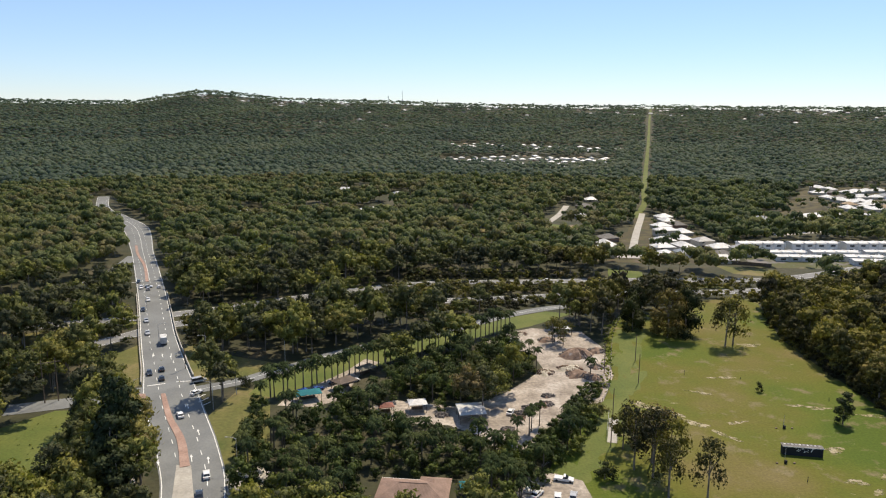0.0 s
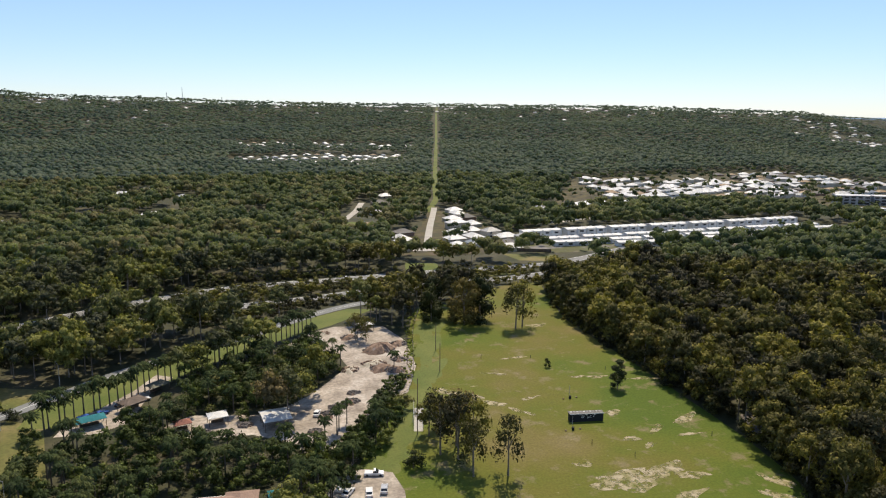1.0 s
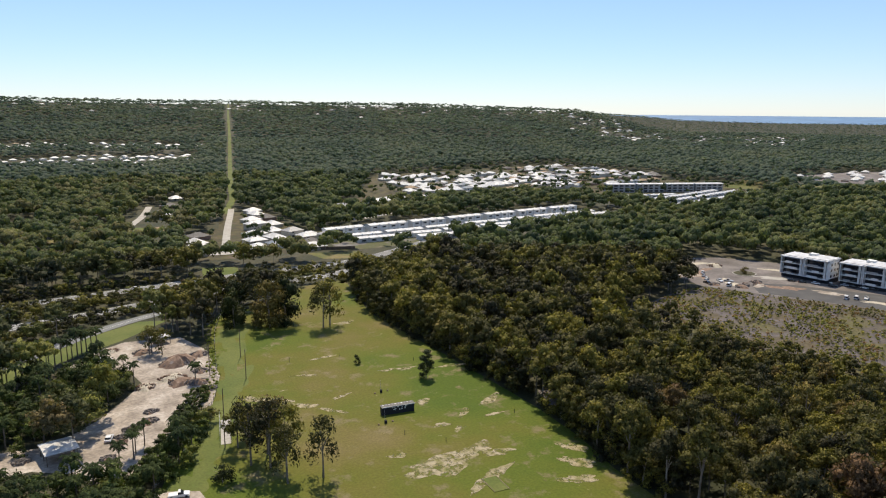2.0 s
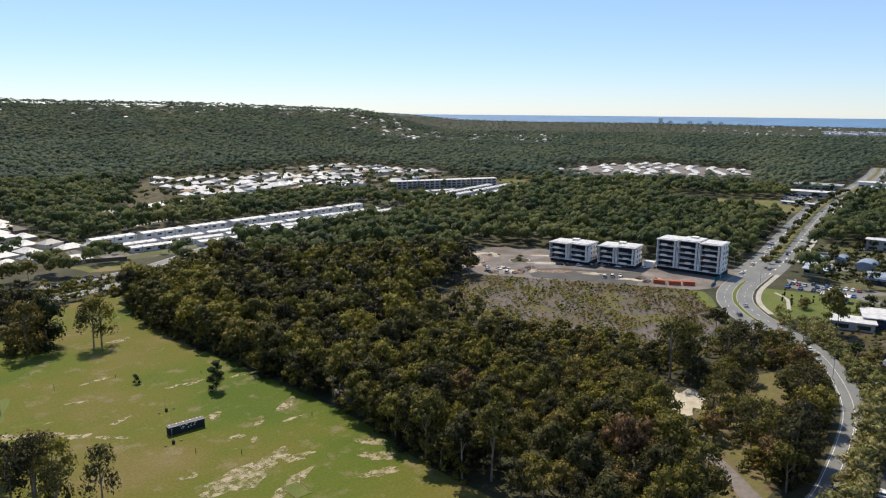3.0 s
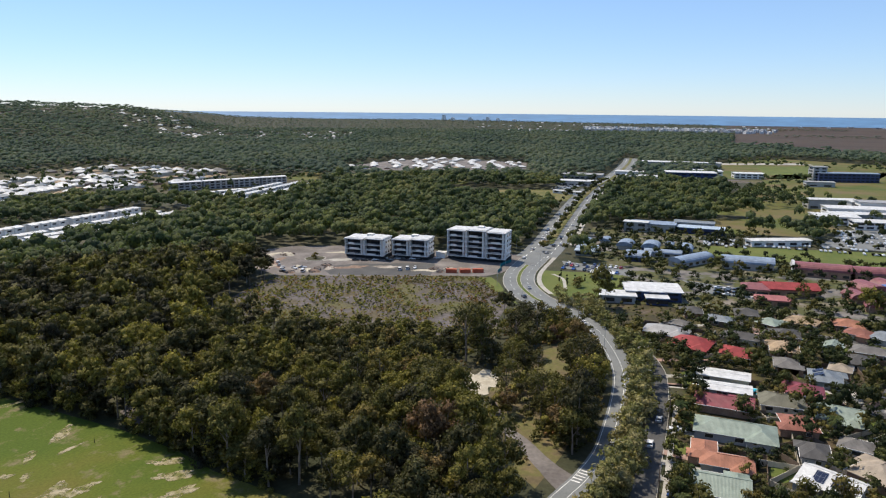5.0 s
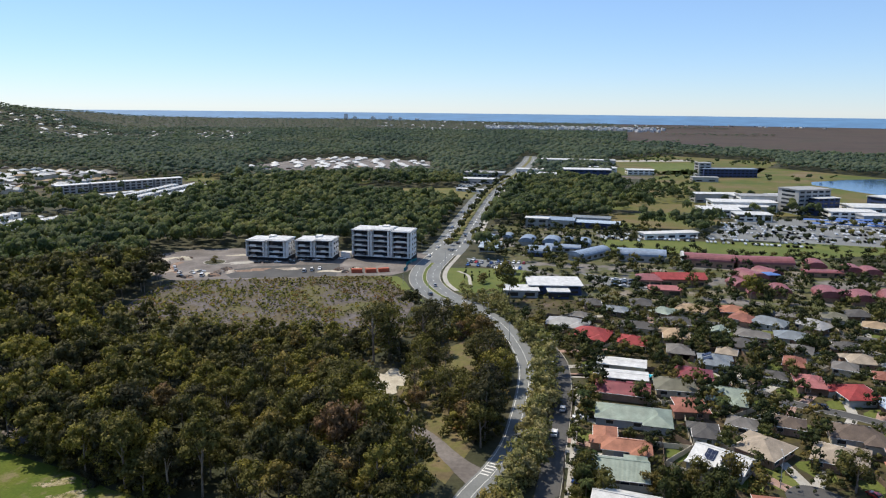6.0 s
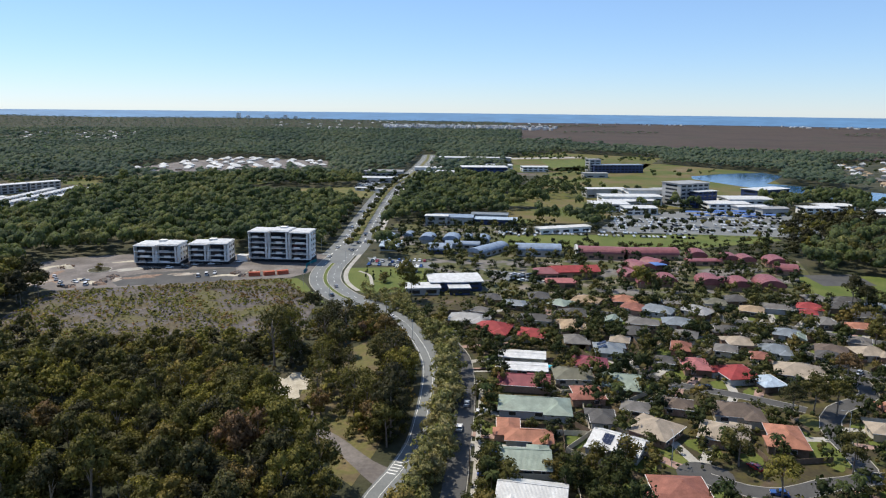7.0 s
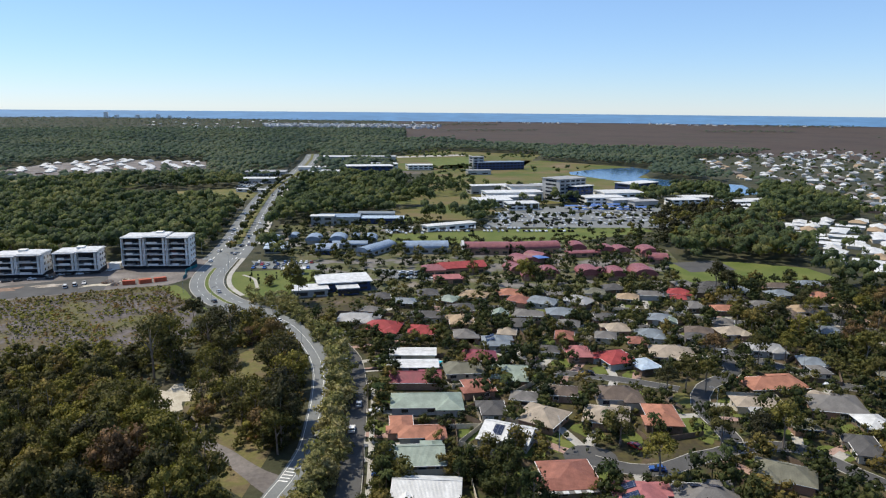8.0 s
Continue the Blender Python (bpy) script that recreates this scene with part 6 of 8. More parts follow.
OPEN_TREES = [(crown_mesh(OPEN_KINDS[i], TREE_LEAF), trunk_shape(70 + i, 17, 5.4, 7, 0.32).mesh("trunk", BARK)) for i in range(3)]


DENSE_TREES = [(crown_mesh(crown(80 + i, 12, 140, 0.46, 15, 5.6, low=0.10, fine=False, fill=0.66), GARDEN_TREE_LEAF), trunk_shape(80 + i, 15, 5.4, 4, 0.34).mesh("trunk", BARK)) for i in range(2)]


def tree(kind, x, y, scale, high, turn, label, group):
    ob = new("tree")
    ob.matrix_world = pose(x, y, float(land(x, y)), 0, 0, turn) @ Matrix.Diagonal((scale, scale, scale * high, 1))
    part("trunk", kind[1], None, ob)
    part("crown", kind[0], None, ob)
    return tagged(ob, label, "tree", group)


def near_line(x, y, line):
    """Distance to a line of points."""
    d = np.full(np.shape(x), 1e9)
    for (ax, ay), (bx, by) in zip(line[:-1], line[1:]):
        vx, vy = bx - ax, by - ay
        t = np.clip(((x - ax) * vx + (y - ay) * vy) / (vx * vx + vy * vy + 1e-9), 0, 1)
        d = np.minimum(d, np.hypot(x - ax - t * vx, y - ay - t * vy))
    return d


BARE = [FIELD,
        [(14, 283), (28, 300), (40, 306), (64, 301), (70, 276), (66, 246), (57, 222), (44, 208), (34, 187), (18, 178), (8, 196), (24, 231), (36, 250), (32, 270)],
        [(12, 146), (20, 176), (36, 176), (44, 160), (40, 140)],
        [(-72, 226), (-72, 240), (-58, 256), (-26, 288), (26, 320), (62, 340), (66, 328), (40, 304), (4, 280), (-16, 262), (-34, 240), (-50, 220)],
        [(-112, 266), (-104, 279), (-84, 263), (-62, 257), (-68, 243), (-92, 235)]]
BARE += [[(8, 600), (32, 600), (34, 680), (6, 680)], [(80, 574), (102, 574), (104, 606), (78, 606)], [(-72, 668), (-48, 668), (-46, 736), (-74, 736)]]
BARE += [[(-62, 150), (-74, 208), (-66, 236), (-54, 228), (-53, 190), (-52, 150)],
        [(-92, 150), (-94, 165), (-100, 178), (-107, 196), (-114, 213), (-124, 212), (-134, 199), (-126, 184), (-116, 150)],
        [(-135, 252), (-120, 290), (-114, 260), (-104, 236), (-112, 226)],
        [(100, 428), (123, 420), (116, 386), (93, 393)], [(171, 439), (205, 427), (197, 402), (174, 413)], [(258, 588), (296, 612), (308, 598), (276, 560)]]
BARE += [[(250, 228), (300, 240), (324, 243), (340, 284), (372, 300), (405, 288), (425, 250), (434, 180), (446, 132), (420, 112), (384, 118), (360, 104), (326, 98), (298, 100), (268, 92), (258, 112), (258, 145), (248, 170)],
        [(402, 108), (412, 62), (380, 56), (352, 64), (346, 86), (358, 98)],
        [(529, 25), (540, -25), (575, -182), (545, -185), (498, -108), (490, 18)], [(426, -152), (378, -142), (369, -191), (384, -243), (416, -238), (434, -199)], [(667, 24), (704, -33), (652, -78), (600, -40), (590, 22)]]
BARE += [[(436, 106), (426, 58), (406, 54), (410, 98)], [(412, 30), (402, -16), (380, -16), (386, 14)], [(560, -48), (560, -225), (700, -244), (704, -150), (655, -78)],
        [(775, 320), (850, 190), (735, 165), (700, 290)], [(985, 612), (1160, 606), (1280, 565), (1246, 368), (1108, 328), (1015, 446), (978, 520)],
        [(1034, -222), (1082, -225), (1145, -290), (1190, -360), (1120, -385), (995, -320), (900, -430), (790, -400), (784, -370), (822, -328), (955, -255)]]
SUBURB = [(120, 17), (165, 15), (240, 18), (262, 25), (300, 46), (330, 60), (352, 52), (356, 0), (352, -60), (370, -150), (380, -220), (350, -330), (200, -330), (120, -240), (90, -150), (90, -40)]
SCHOOL = [(350, 58), (404, 62), (500, 110), (575, 112), (600, 30), (560, -60), (660, -70), (704, -130), (704, -300), (620, -320), (560, -235), (470, -170), (360, -150), (352, -10)]
OPEN = [(700, 40), (860, 20), (1080, 40), (1400, 60), (1620, -60), (1500, -260), (1330, -230), (1180, -370), (1000, -330), (800, -300), (700, -120)]
PARK = [(170, 64), (196, 74), (206, 96), (232, 104), (258, 92), (290, 96), (312, 88), (296, 66), (268, 54), (240, 46), (210, 42), (172, 44)]
ESTATES = [[(300, 600), (330, 690), (470, 920), (640, 940), (860, 950), (800, 720), (830, 560), (780, 480), (590, 470), (560, 560), (440, 600)],
           [(196, 432), (205, 496), (300, 508), (480, 508), (492, 440), (350, 426), (260, 426)], [(60, 555), (66, 610), (95, 640), (125, 720), (150, 720), (140, 640), (112, 600), (100, 550)],
           [(100, 446), (104, 470), (116, 535), (150, 565), (175, 650), (215, 650), (206, 560), (200, 480), (192, 446), (150, 440)],
           [(404, -258), (590, -312), (600, -420), (780, -430), (1350, -510), (1750, -1050), (1350, -960), (600, -480), (404, -310)]]
VERGE = [(128, 29), (185, 27), (226, 29), (250, 32), (275, 40), (302, 52), (320, 66), (336, 84), (346, 84), (350, 66), (330, 62), (300, 47), (276, 36), (258, 29.5), (236, 25), (213, 23.5), (164, 22)]
NURSERY = [(-50, 146), (-58, 184), (-63, 219), (-44, 226), (-30, 242), (10, 276), (26, 278), (34, 268), (37, 252), (24, 231), (8, 220), (8, 196), (22, 180), (34, 192), (44, 212), (50, 208), (36, 178), (12, 146), (-10, 140)]


def clear_of(x, y, road_gap, plan_gap):
    ok = np.ones(len(x), bool)
    for line, w in ROADS:
        lo, hi = line.min(0) - 40, line.max(0) + 40
        near = ok & (x > lo[0]) & (x < hi[0]) & (y > lo[1]) & (y < hi[1])
        if near.any():
            bad = near_line(x[near], y[near], line) < w / 2 + road_gap
            ok[np.where(near)[0][bad]] = False
    for px, py, pr in PLANS:
        ok &= np.hypot(x - px, y - py) > pr + plan_gap
    return ok


def grid(r0, r1, step, seed, a0=-37.0, a1=128.0, jitter=0.42):
    """Jittered spots in a ring sector."""
    rng = np.random.default_rng(seed)
    g = np.arange(-r1, r1 + step, step)
    X, Y = np.meshgrid(g, g)
    X, Y = X.ravel() + rng.uniform(-jitter, jitter, X.size) * step, Y.ravel() + rng.uniform(-jitter, jitter, X.size) * step
    r, a = np.hypot(X, Y), np.degrees(np.arctan2(X, Y))
    k = (r >= r0) & (r < r1) & (a > a0) & (a < a1)
    return X[k], Y[k]


def wave(x, y, size, seed):
    """A smooth wandering value, 0 to 1."""
    rng = np.random.default_rng(seed)
    v = np.zeros(np.shape(x))
    for _ in range(5):
        a, p = rng.uniform(0, 6.28, 2)
        f = rng.uniform(0.7, 1.6) / size
        v = v + np.sin((x * math.cos(a) + y * math.sin(a)) * f * 6.28 + p)
    return np.clip(0.5 + v / 5, 0, 1)


def spots_of(x, y, seed, s0, s1, tone_shift=0.0, size=120.0, uneven=1.0, drift=0.42):
    """Places, sizes and tones: the tone drifts across the land and differs from tree to tree."""
    rng = np.random.default_rng(seed)
    tone = np.clip(wave(x, y, size, 5) * drift + rng.uniform(-0.22, 1.04 - drift, len(x)) + tone_shift + 0.08 * np.clip((x - 60) / 120, 0, 1), 0, 1)
    return np.stack([x, y, rng.uniform(s0, s1, len(x)), 1 + (rng.uniform(0.72, 1.25, len(x)) - 1) * uneven, tone], -1)


# stands that grow lower than the tall forest
SHORT = [([(-20, 318), (30, 328), (60, 336), (110, 342), (190, 360), (220, 404), (160, 406), (-20, 404), (-30, 350)], 0.42),
         ([(-128, 262), (-60, 296), (-56, 328), (-124, 300)], 0.62), ([(-205, 222), (-150, 232), (-140, 264), (-250, 256)], 0.42),
         ([(198, 100), (236, 104), (262, 90), (262, 165), (220, 165), (214, 140)], 0.55), ([(140, 90), (200, 96), (215, 150), (170, 160)], 0.85),
         ([(216, 165), (262, 165), (254, 232), (232, 218), (208, 184)], 0.62)]


def lowered(spots):
    for poly, k in SHORT:
        spots[inside(spots[:, 0], spots[:, 1], poly), 2] *= k
    return spots


def in_any(x, y, polys):
    k = np.zeros(len(x), bool)
    for p in polys:
        k |= inside(x, y, p)
    return k


def over_road(x, y, lines, reach=1.17, gap=3.0):
    """Where a tall tree would stand in the swathe kept clear beside these roads."""
    bad = np.zeros(len(x), bool)
    for line in lines:
        for k in np.linspace(1.0, reach, 7):
            bad |= near_line(x * k, y * k, line) < gap
    return bad


def before(x, y, spots, reach, gap):
    """Ground kept open in front of these far houses."""
    bad = np.zeros(len(x), bool)
    for px, py in spots:
        for k in np.linspace(1.0, reach, max(4, int((reach - 1) * math.hypot(px, py) / (1.4 * gap)) + 2)):
            bad |= (x * k - px) ** 2 + (y * k - py) ** 2 < gap * gap
    return bad


FAR_SPOTS = [tuple(m.translation[:2]) for i, (k, m, _) in enumerate(PLACED) if i % 5]
CLEAR_SPOTS = [np.array([(213, 76), (221, 82), (229, 88)]), smooth_line([(168, 40), (180, 50), (190, 59)]), np.array([(245, 60), (262, 66)])]
OPEN_ROADS = [bend, dual, main_line, shifted(dual, 8), shifted(dual, -8), far_road[:14], shifted(far_road[:14], 10), shifted(far_road[:14], -10)]
# the woods near by: the closest stand as single trees, the rest as one mass
wx, wy = grid(95, 430, 6.5, 11)
ok = ~in_any(wx, wy, BARE + [SUBURB, SCHOOL, PARK, NURSERY] + ESTATES + [VERGE]) & clear_of(wx, wy, 3.0, 3.0) & ~over_road(wx, wy, OPEN_ROADS) & ~(over_road(wx, wy, HIGHWAY_LINES, 1.065, 4.0) & (wx > -40)) & ~over_road(wx, wy, [slip, np.array([(-194, 392), (-202, 440)])], 1.09, 5.0) & ~over_road(wx, wy, CLEAR_SPOTS, 1.14, 5.0) & ~over_road(wx, wy, CLEAR_SPOTS[:1], 1.17, 6.5)
wx, wy = wx[ok], wy[ok]
woods = lowered(spots_of(wx, wy, 12, 0.72, 1.12, 0.05, 90))
woods[:, 4] = np.clip(woods[:, 4] - 0.22 * np.clip((np.hypot(wx, wy) - 220) / 120, 0, 1), 0, 1)
order = np.argsort(np.hypot(wx - 150, wy - 60) * np.where(wx > 60, 1, 2.5))
single, rest = order[:190], order[190:]
rng = random.Random(8)
for i in single:
    x, y, s, h, tone = woods[i]
    tree(GUM_TREES[rng.randrange(6)], x, y, s, h, rng.uniform(0, 360), "tall gum tree with a dense clumped green crown", "forest gum trees")
r_rest = np.hypot(woods[rest, 0], woods[rest, 1])
MID_KINDS = [crown(100 + i, 9, 14, 0.95, 16, 5.0, low=0.45, fine=False, fill=0.72, dome=i % 3 > 0) for i in range(6)]
FINE_KINDS = [crown(110 + i, 13, 24, 0.68, 16, 5.3, low=0.44, fine=False, fill=0.7, dome=i % 3 > 0) for i in range(6)]
west = woods[rest, 0] < 60
scatter("forest", woods[rest[(r_rest < 270) & ~west]], FINE_KINDS, FOREST_LEAF, "dense gum forest with rounded olive and rusty crowns", "forest", 13)
scatter("forest", woods[rest[(r_rest >= 270) & ~west]], MID_KINDS, FOREST_LEAF, "dense gum forest behind the field", "forest", 14)
scatter("forest", woods[rest[(r_rest < 270) & west]], FINE_KINDS, WEST_LEAF, "dense gum forest with rounded green crowns beside the roads", "forest", 12)
scatter("forest", woods[rest[(r_rest >= 270) & west]], MID_KINDS, WEST_LEAF, "dense green gum forest behind the roads", "forest", 11)
trunks = Shape()
for i in rest[::2]:
    x, y, s, h, _ = woods[i]
    trunks.tube([(x, y, -0.2), (x + 0.2, y + 0.1, 10 * s * h)], (0.26 * s, 0.14 * s), 5, False)
tagged(new("forest_trunks", trunks.mesh("forest_trunks", BARK)), "pale trunks under the forest canopy", "tree trunks", kind="stuff")

lx, ly = grid(95, 430, 4.4, 15)
ok = in_any(lx, ly, [p for p, k in SHORT[:4]] + [PARK]) & ~in_any(lx, ly, BARE) & (np.hypot(lx - 221, ly - 82) > 13) & clear_of(lx, ly, 1.5, 2.0) & ~(inside(lx, ly, PARK) & (np.random.default_rng(18).random(len(lx)) < 0.5)) & ~over_road(lx, ly, CLEAR_SPOTS, 1.04, 6.0) & ~(over_road(lx, ly, HIGHWAY_LINES, 1.02, 3.0) & (lx > -10))
scatter("undergrowth", spots_of(lx[ok], ly[ok], 16, 0.6, 1.35, 0.0, 90), [crown(290 + i, 4, 14, 0.5, 4.5, 2.8, low=0.2, fine=False, fill=0.8) for i in range(4)], FOREST_LEAF, "low bushes and saplings beside roads and clearings", "bushes", 17)

# leafy edge of the woods along the field
el = smooth_line([(162, 340), (149, 290), (147, 258), (147, 226), (146, 190), (145, 164), (142, 141), (137, 122), (135, 104)], 3.2)
ep = np.concatenate([shifted(el, o) + np.random.default_rng(19).normal(scale=0.8, size=el.shape) for o in (-1.5, 0.8, 3.2)])
ep = ep[(np.hypot(ep[:, 0] - 150, ep[:, 1] - 168) > 9) & ~inside(ep[:, 0], ep[:, 1], FIELD)]
scatter("forest_edge", spots_of(ep[:, 0], ep[:, 1], 20, 0.5, 1.15, -0.05, 40), [crown(310 + i, 6, 36, 0.5, 9, 3.2, low=0.08, fine=False, fill=0.62) for i in range(4)], FOREST_LEAF, "low leafy trees along the edge of the field", "trees", 24)

# bushes along both sides of the highway
HEDGE_KINDS = [crown(320 + i, 5, 14, 0.62, 7, 3.2, low=0.08, fine=False, fill=0.7) for i in range(4)]
hp = np.concatenate([shifted(l[::2], o) + np.random.default_rng(25).normal(scale=1.3, size=l[::2].shape) for l in HIGHWAY_LINES for o in (-13, -9.5, 9.5, 13)])
hp = hp[(hp[:, 0] < 55) & clear_of(hp[:, 0], hp[:, 1], 2.0, 1.0)]
hs = spots_of(hp[:, 0], hp[:, 1], 26, 0.6, 1.1, -0.1, 60)
hs[:, 3] *= 0.55
scatter("roadside_bushes", hs, HEDGE_KINDS, WEST_LEAF, "dense bushes along both sides of the highway", "bushes", 27)

# woods farther off, coarser with distance
BAND_KINDS = [domes(130 + i, 3, 15, 5.6, 3, 1.1) for i in range(6)]
bx, by = grid(430, 950, 9.2, 21)
ok = ~in_any(bx, by, BARE + [SCHOOL, OPEN] + ESTATES) & clear_of(bx, by, 4.0, 4.0) & ~over_road(bx, by, [slip, np.array([(-194, 392), (-202, 440)])], 1.09, 5.0) & ~before(bx, by, [p for p in FAR_SPOTS if math.hypot(*p) < 1100] + TERRACES, 1.05, 12) & ~before(bx, by, [(1030, 60), (1030, 90), (900, 200), (1000, 215), (1010, 130), (572, 48)], 1.08, 20) & ~over_road(bx, by, [far_road, np.array([(735, 180), (775, 300)]), np.array([(790, 200), (800, 320)]), np.array([(880, 470), (830, 490)]), np.array([(955, -290), (900, -400), (810, -380)])], 1.08, 16.0)
band = spots_of(bx[ok], by[ok], 22, 0.75, 1.2, 0.05, 160, 0.8)
# tone raised in the west to paint in haze, lowered slightly elsewhere
band[:, 4] = np.clip(band[:, 4] + np.where(band[:, 0] < 200, 0.22, -0.08), 0, 1)
scatter("forest", band, BAND_KINDS, BAND_LEAF, "gum forest stretching away behind the roads", "forest", 23)
FAR_KIND = [domes(150 + i, 1, 13, 4.9, 1, 1.5) for i in range(9)]
bx, by = grid(950, 1750, 8.6, 31, jitter=0.6)
ok = ~in_any(bx, by, BARE + [OPEN] + ESTATES) & clear_of(bx, by, 5.0, 5.0) & ~before(bx, by, [p for p in FAR_SPOTS if 900 < math.hypot(*p) < 1900 and p[0] > 600], 1.13, 14) & ~before(bx, by, [p for p in FAR_SPOTS if 900 < math.hypot(*p) < 1900 and p[0] < 600], 1.05, 9) & ~over_road(bx, by, [far_road], 1.08, 16.0)
scatter("forest", spots_of(bx[ok], by[ok], 32, 0.75, 1.35, 0.0, 260, 0.9, 0.7), FAR_KIND, HAZED_LEAF, "distant bushland canopy", "forest", 33)
HAZE_KIND = [domes(170 + i, 1, 13, 7.0, 1, 2.2) for i in range(9)]
bx, by = grid(1750, 3060, 13.0, 41, jitter=0.6)
ba, br = np.degrees(np.arctan2(bx, by)), np.hypot(bx, by)
heath = (ba > 89) & (br > 1650 + 25 * (105 - ba)) & ((ba > 93) | (br > 2100))
ok = ~heath & (near_line(bx, by, CUT) > 12) & ~in_any(bx, by, ESTATES) & clear_of(bx, by, 8.0, -2.0) & ~before(bx, by, [p for p in FAR_SPOTS if math.hypot(*p) > 1700], 1.02, 22)
scatter("forest", spots_of(bx[ok], by[ok], 42, 0.75, 1.35, 0.0, 420, 0.9, 0.75), HAZE_KIND, HAZED_LEAF, "wooded hillsides and plain far off", "forest", 43)
bx, by = grid(3060, 4330, 30, 51, 40, 131)
ba, br = np.degrees(np.arctan2(bx, by)), np.hypot(bx, by)
ok = ~((ba > 88) & (wave(bx, by, 900, 3) < 0.8))
scatter("forest", spots_of(bx[ok], by[ok], 52, 0.9, 1.5, 0.0, 900) * np.array([1, 1, 1, 0.45, 1]), HAZE_KIND, HAZED_LEAF, "bushland plain reaching to the coast", "forest", 53)

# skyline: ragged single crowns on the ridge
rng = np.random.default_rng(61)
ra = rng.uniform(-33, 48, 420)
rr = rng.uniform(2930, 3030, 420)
scatter("skyline_trees", np.stack([rr * np.sin(np.radians(ra)), rr * np.cos(np.radians(ra)), rng.uniform(0.4, 0.9, 420), rng.uniform(0.6, 1.1, 420), rng.uniform(0, 0.6, 420)], -1), BAND_KINDS, HAZED_LEAF,
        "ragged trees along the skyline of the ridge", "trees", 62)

# trees of the open ground: field, park, verge
for x, y, s, h, kind, lab in ((97, 291, 1.30, 1.1, DENSE_TREES[0], "broad dark gum tree at the edge of the field"), (105, 293, 1.2, 1.2, DENSE_TREES[1], "broad dark gum tree at the edge of the field"),
                              (84, 300, 0.9, 1.25, DENSE_TREES[1], "dense gum tree at the edge of the field"), (88, 312, 1.0, 1.2, DENSE_TREES[0], "dense gum tree at the edge of the field"), (108, 308, 1.0, 1.1, DENSE_TREES[1], "dense gum tree at the edge of the field"), (96, 306, 1.1, 1.1, GUM_TREES[2], "gum tree at the edge of the field"), (117, 279, 1.0, 1.2, OPEN_TREES[0], "gum tree standing in the field"), (121, 281, 1.05, 1.2, OPEN_TREES[1], "gum tree standing in the field"),
                              (124.6, 205, 0.62, 0.85, SHE_OAK, "small dense dark tree alone in the field"), (52, 176, 0.85, 1.35, OPEN_TREES[0], "tall open gum tree with bare limbs"), (59, 168, 0.8, 1.4, OPEN_TREES[1], "tall open gum tree with bare limbs"),
                              (66, 160, 0.75, 1.35, OPEN_TREES[2], "tall open gum tree with bare limbs"), (57, 162, 0.72, 1.3, OPEN_TREES[2], "tall open gum tree with bare limbs"), (52, 188, 0.75, 1.05, GUM_TREES[3], "dense gum tree beside the fence")) + (
                              (43, 171, 0.75, 0.8, ROUND_TREES[0], "round bushy tree beside the car park"), (46, 282, 0.7, 1.0, OPEN_TREES[0], "small gum tree shading the yard"), (50, 279, 0.65, 1.0, OPEN_TREES[2], "small gum tree shading the yard"), (56, 172, 1.0, 1.15, OPEN_TREES[2], "tall open gum tree with bare limbs"), (56, 193, 0.65, 0.95, GUM_TREES[1], "dense gum tree beside the fence"), (58, 180, 1.0, 1.0, OPEN_TREES[1], "tall open gum tree with bare limbs"),
                              (238, 93, 1.25, 1.1, OPEN_TREES[0], "tall gum tree above the clearing"), (243, 88, 1.15, 1.1, OPEN_TREES[1], "tall gum tree above the clearing"),
                              (353, -154, 1.0, 1.1, GUM_TREES[4], "tall gum tree beside the playing field"), (348, -158, 0.9, 1.0, GUM_TREES[5], "tall gum tree beside the playing field"),
                              (-82, 166, 1.3, 1.15, SHE_OAK, "dense dark she-oak beside the main road"), (-86, 176, 1.1, 1.1, SHE_OAK, "dense dark she-oak beside the main road"), (-79, 156, 1.2, 1.0, SHE_OAK, "dense dark she-oak beside the main road"),
                              (-88, 186, 0.9, 0.95, SHE_OAK, "dense dark she-oak beside the main road"), (-75, 150, 1.0, 0.9, SHE_OAK, "dense dark she-oak beside the main road"), (-69, 233, 0.7, 0.6, ROUND_TREES[1], "round tree beside the junction"),
                              (110, 231, 0.35, 1.1, ROUND_TREES[2], "small shrubby tree in the field"), (372, 248, 0.6, 0.75, ROUND_TREES[1], "round dark tree on the roundabout"), (370, 80, 0.8, 0.8, ROUND_TREES[2], "round tree on the park lawn")):
    tree(kind, x, y, s, h, (x * 37) % 360, lab, "trees in the open")
BIG = [(185, -85), (181, -94), (183, -102), (219, -81), (223, -89), (223, -96), (250, -110), (250, -127), (253, -139), (283, -140), (291, -154), (276, -156), (279, -167), (265, -171), (246, -166), (225, -157), (295, -186), (279, -192), (291, -137), (169, -62), (303, -178), (312, -205), (312, -216), (312, -178), (185, -56)]
rng = random.Random(66)
for x, y in BIG:
    tree(rng.choice(GUM_TREES), x, y, rng.uniform(0.72, 0.95), rng.uniform(0.8, 1.0), rng.uniform(0, 360), "tall gum tree standing between the houses", "suburban gum trees")
px, py = grid(120, 340, 8.6, 71)
k = inside(px, py, PARK) & clear_of(px, py, 2.5, 2) & (np.hypot(px - 221, py - 82) > 11) & ~over_road(px, py, OPEN_ROADS, 1.14) & ~over_road(px, py, CLEAR_SPOTS, 1.14, 5.0) & ~over_road(px, py, CLEAR_SPOTS[:1], 1.17, 6.5)
rng = random.Random(72)
for x, y in zip(px[k], py[k]):
    if rng.random() < 0.62:
        tree(rng.choice(OPEN_TREES + GUM_TREES[:2]), x, y, rng.uniform(0.6, 1.0), rng.uniform(0.8, 1.1), rng.uniform(0, 360), "open gum tree over dry grass and leaf litter", "park gum trees")

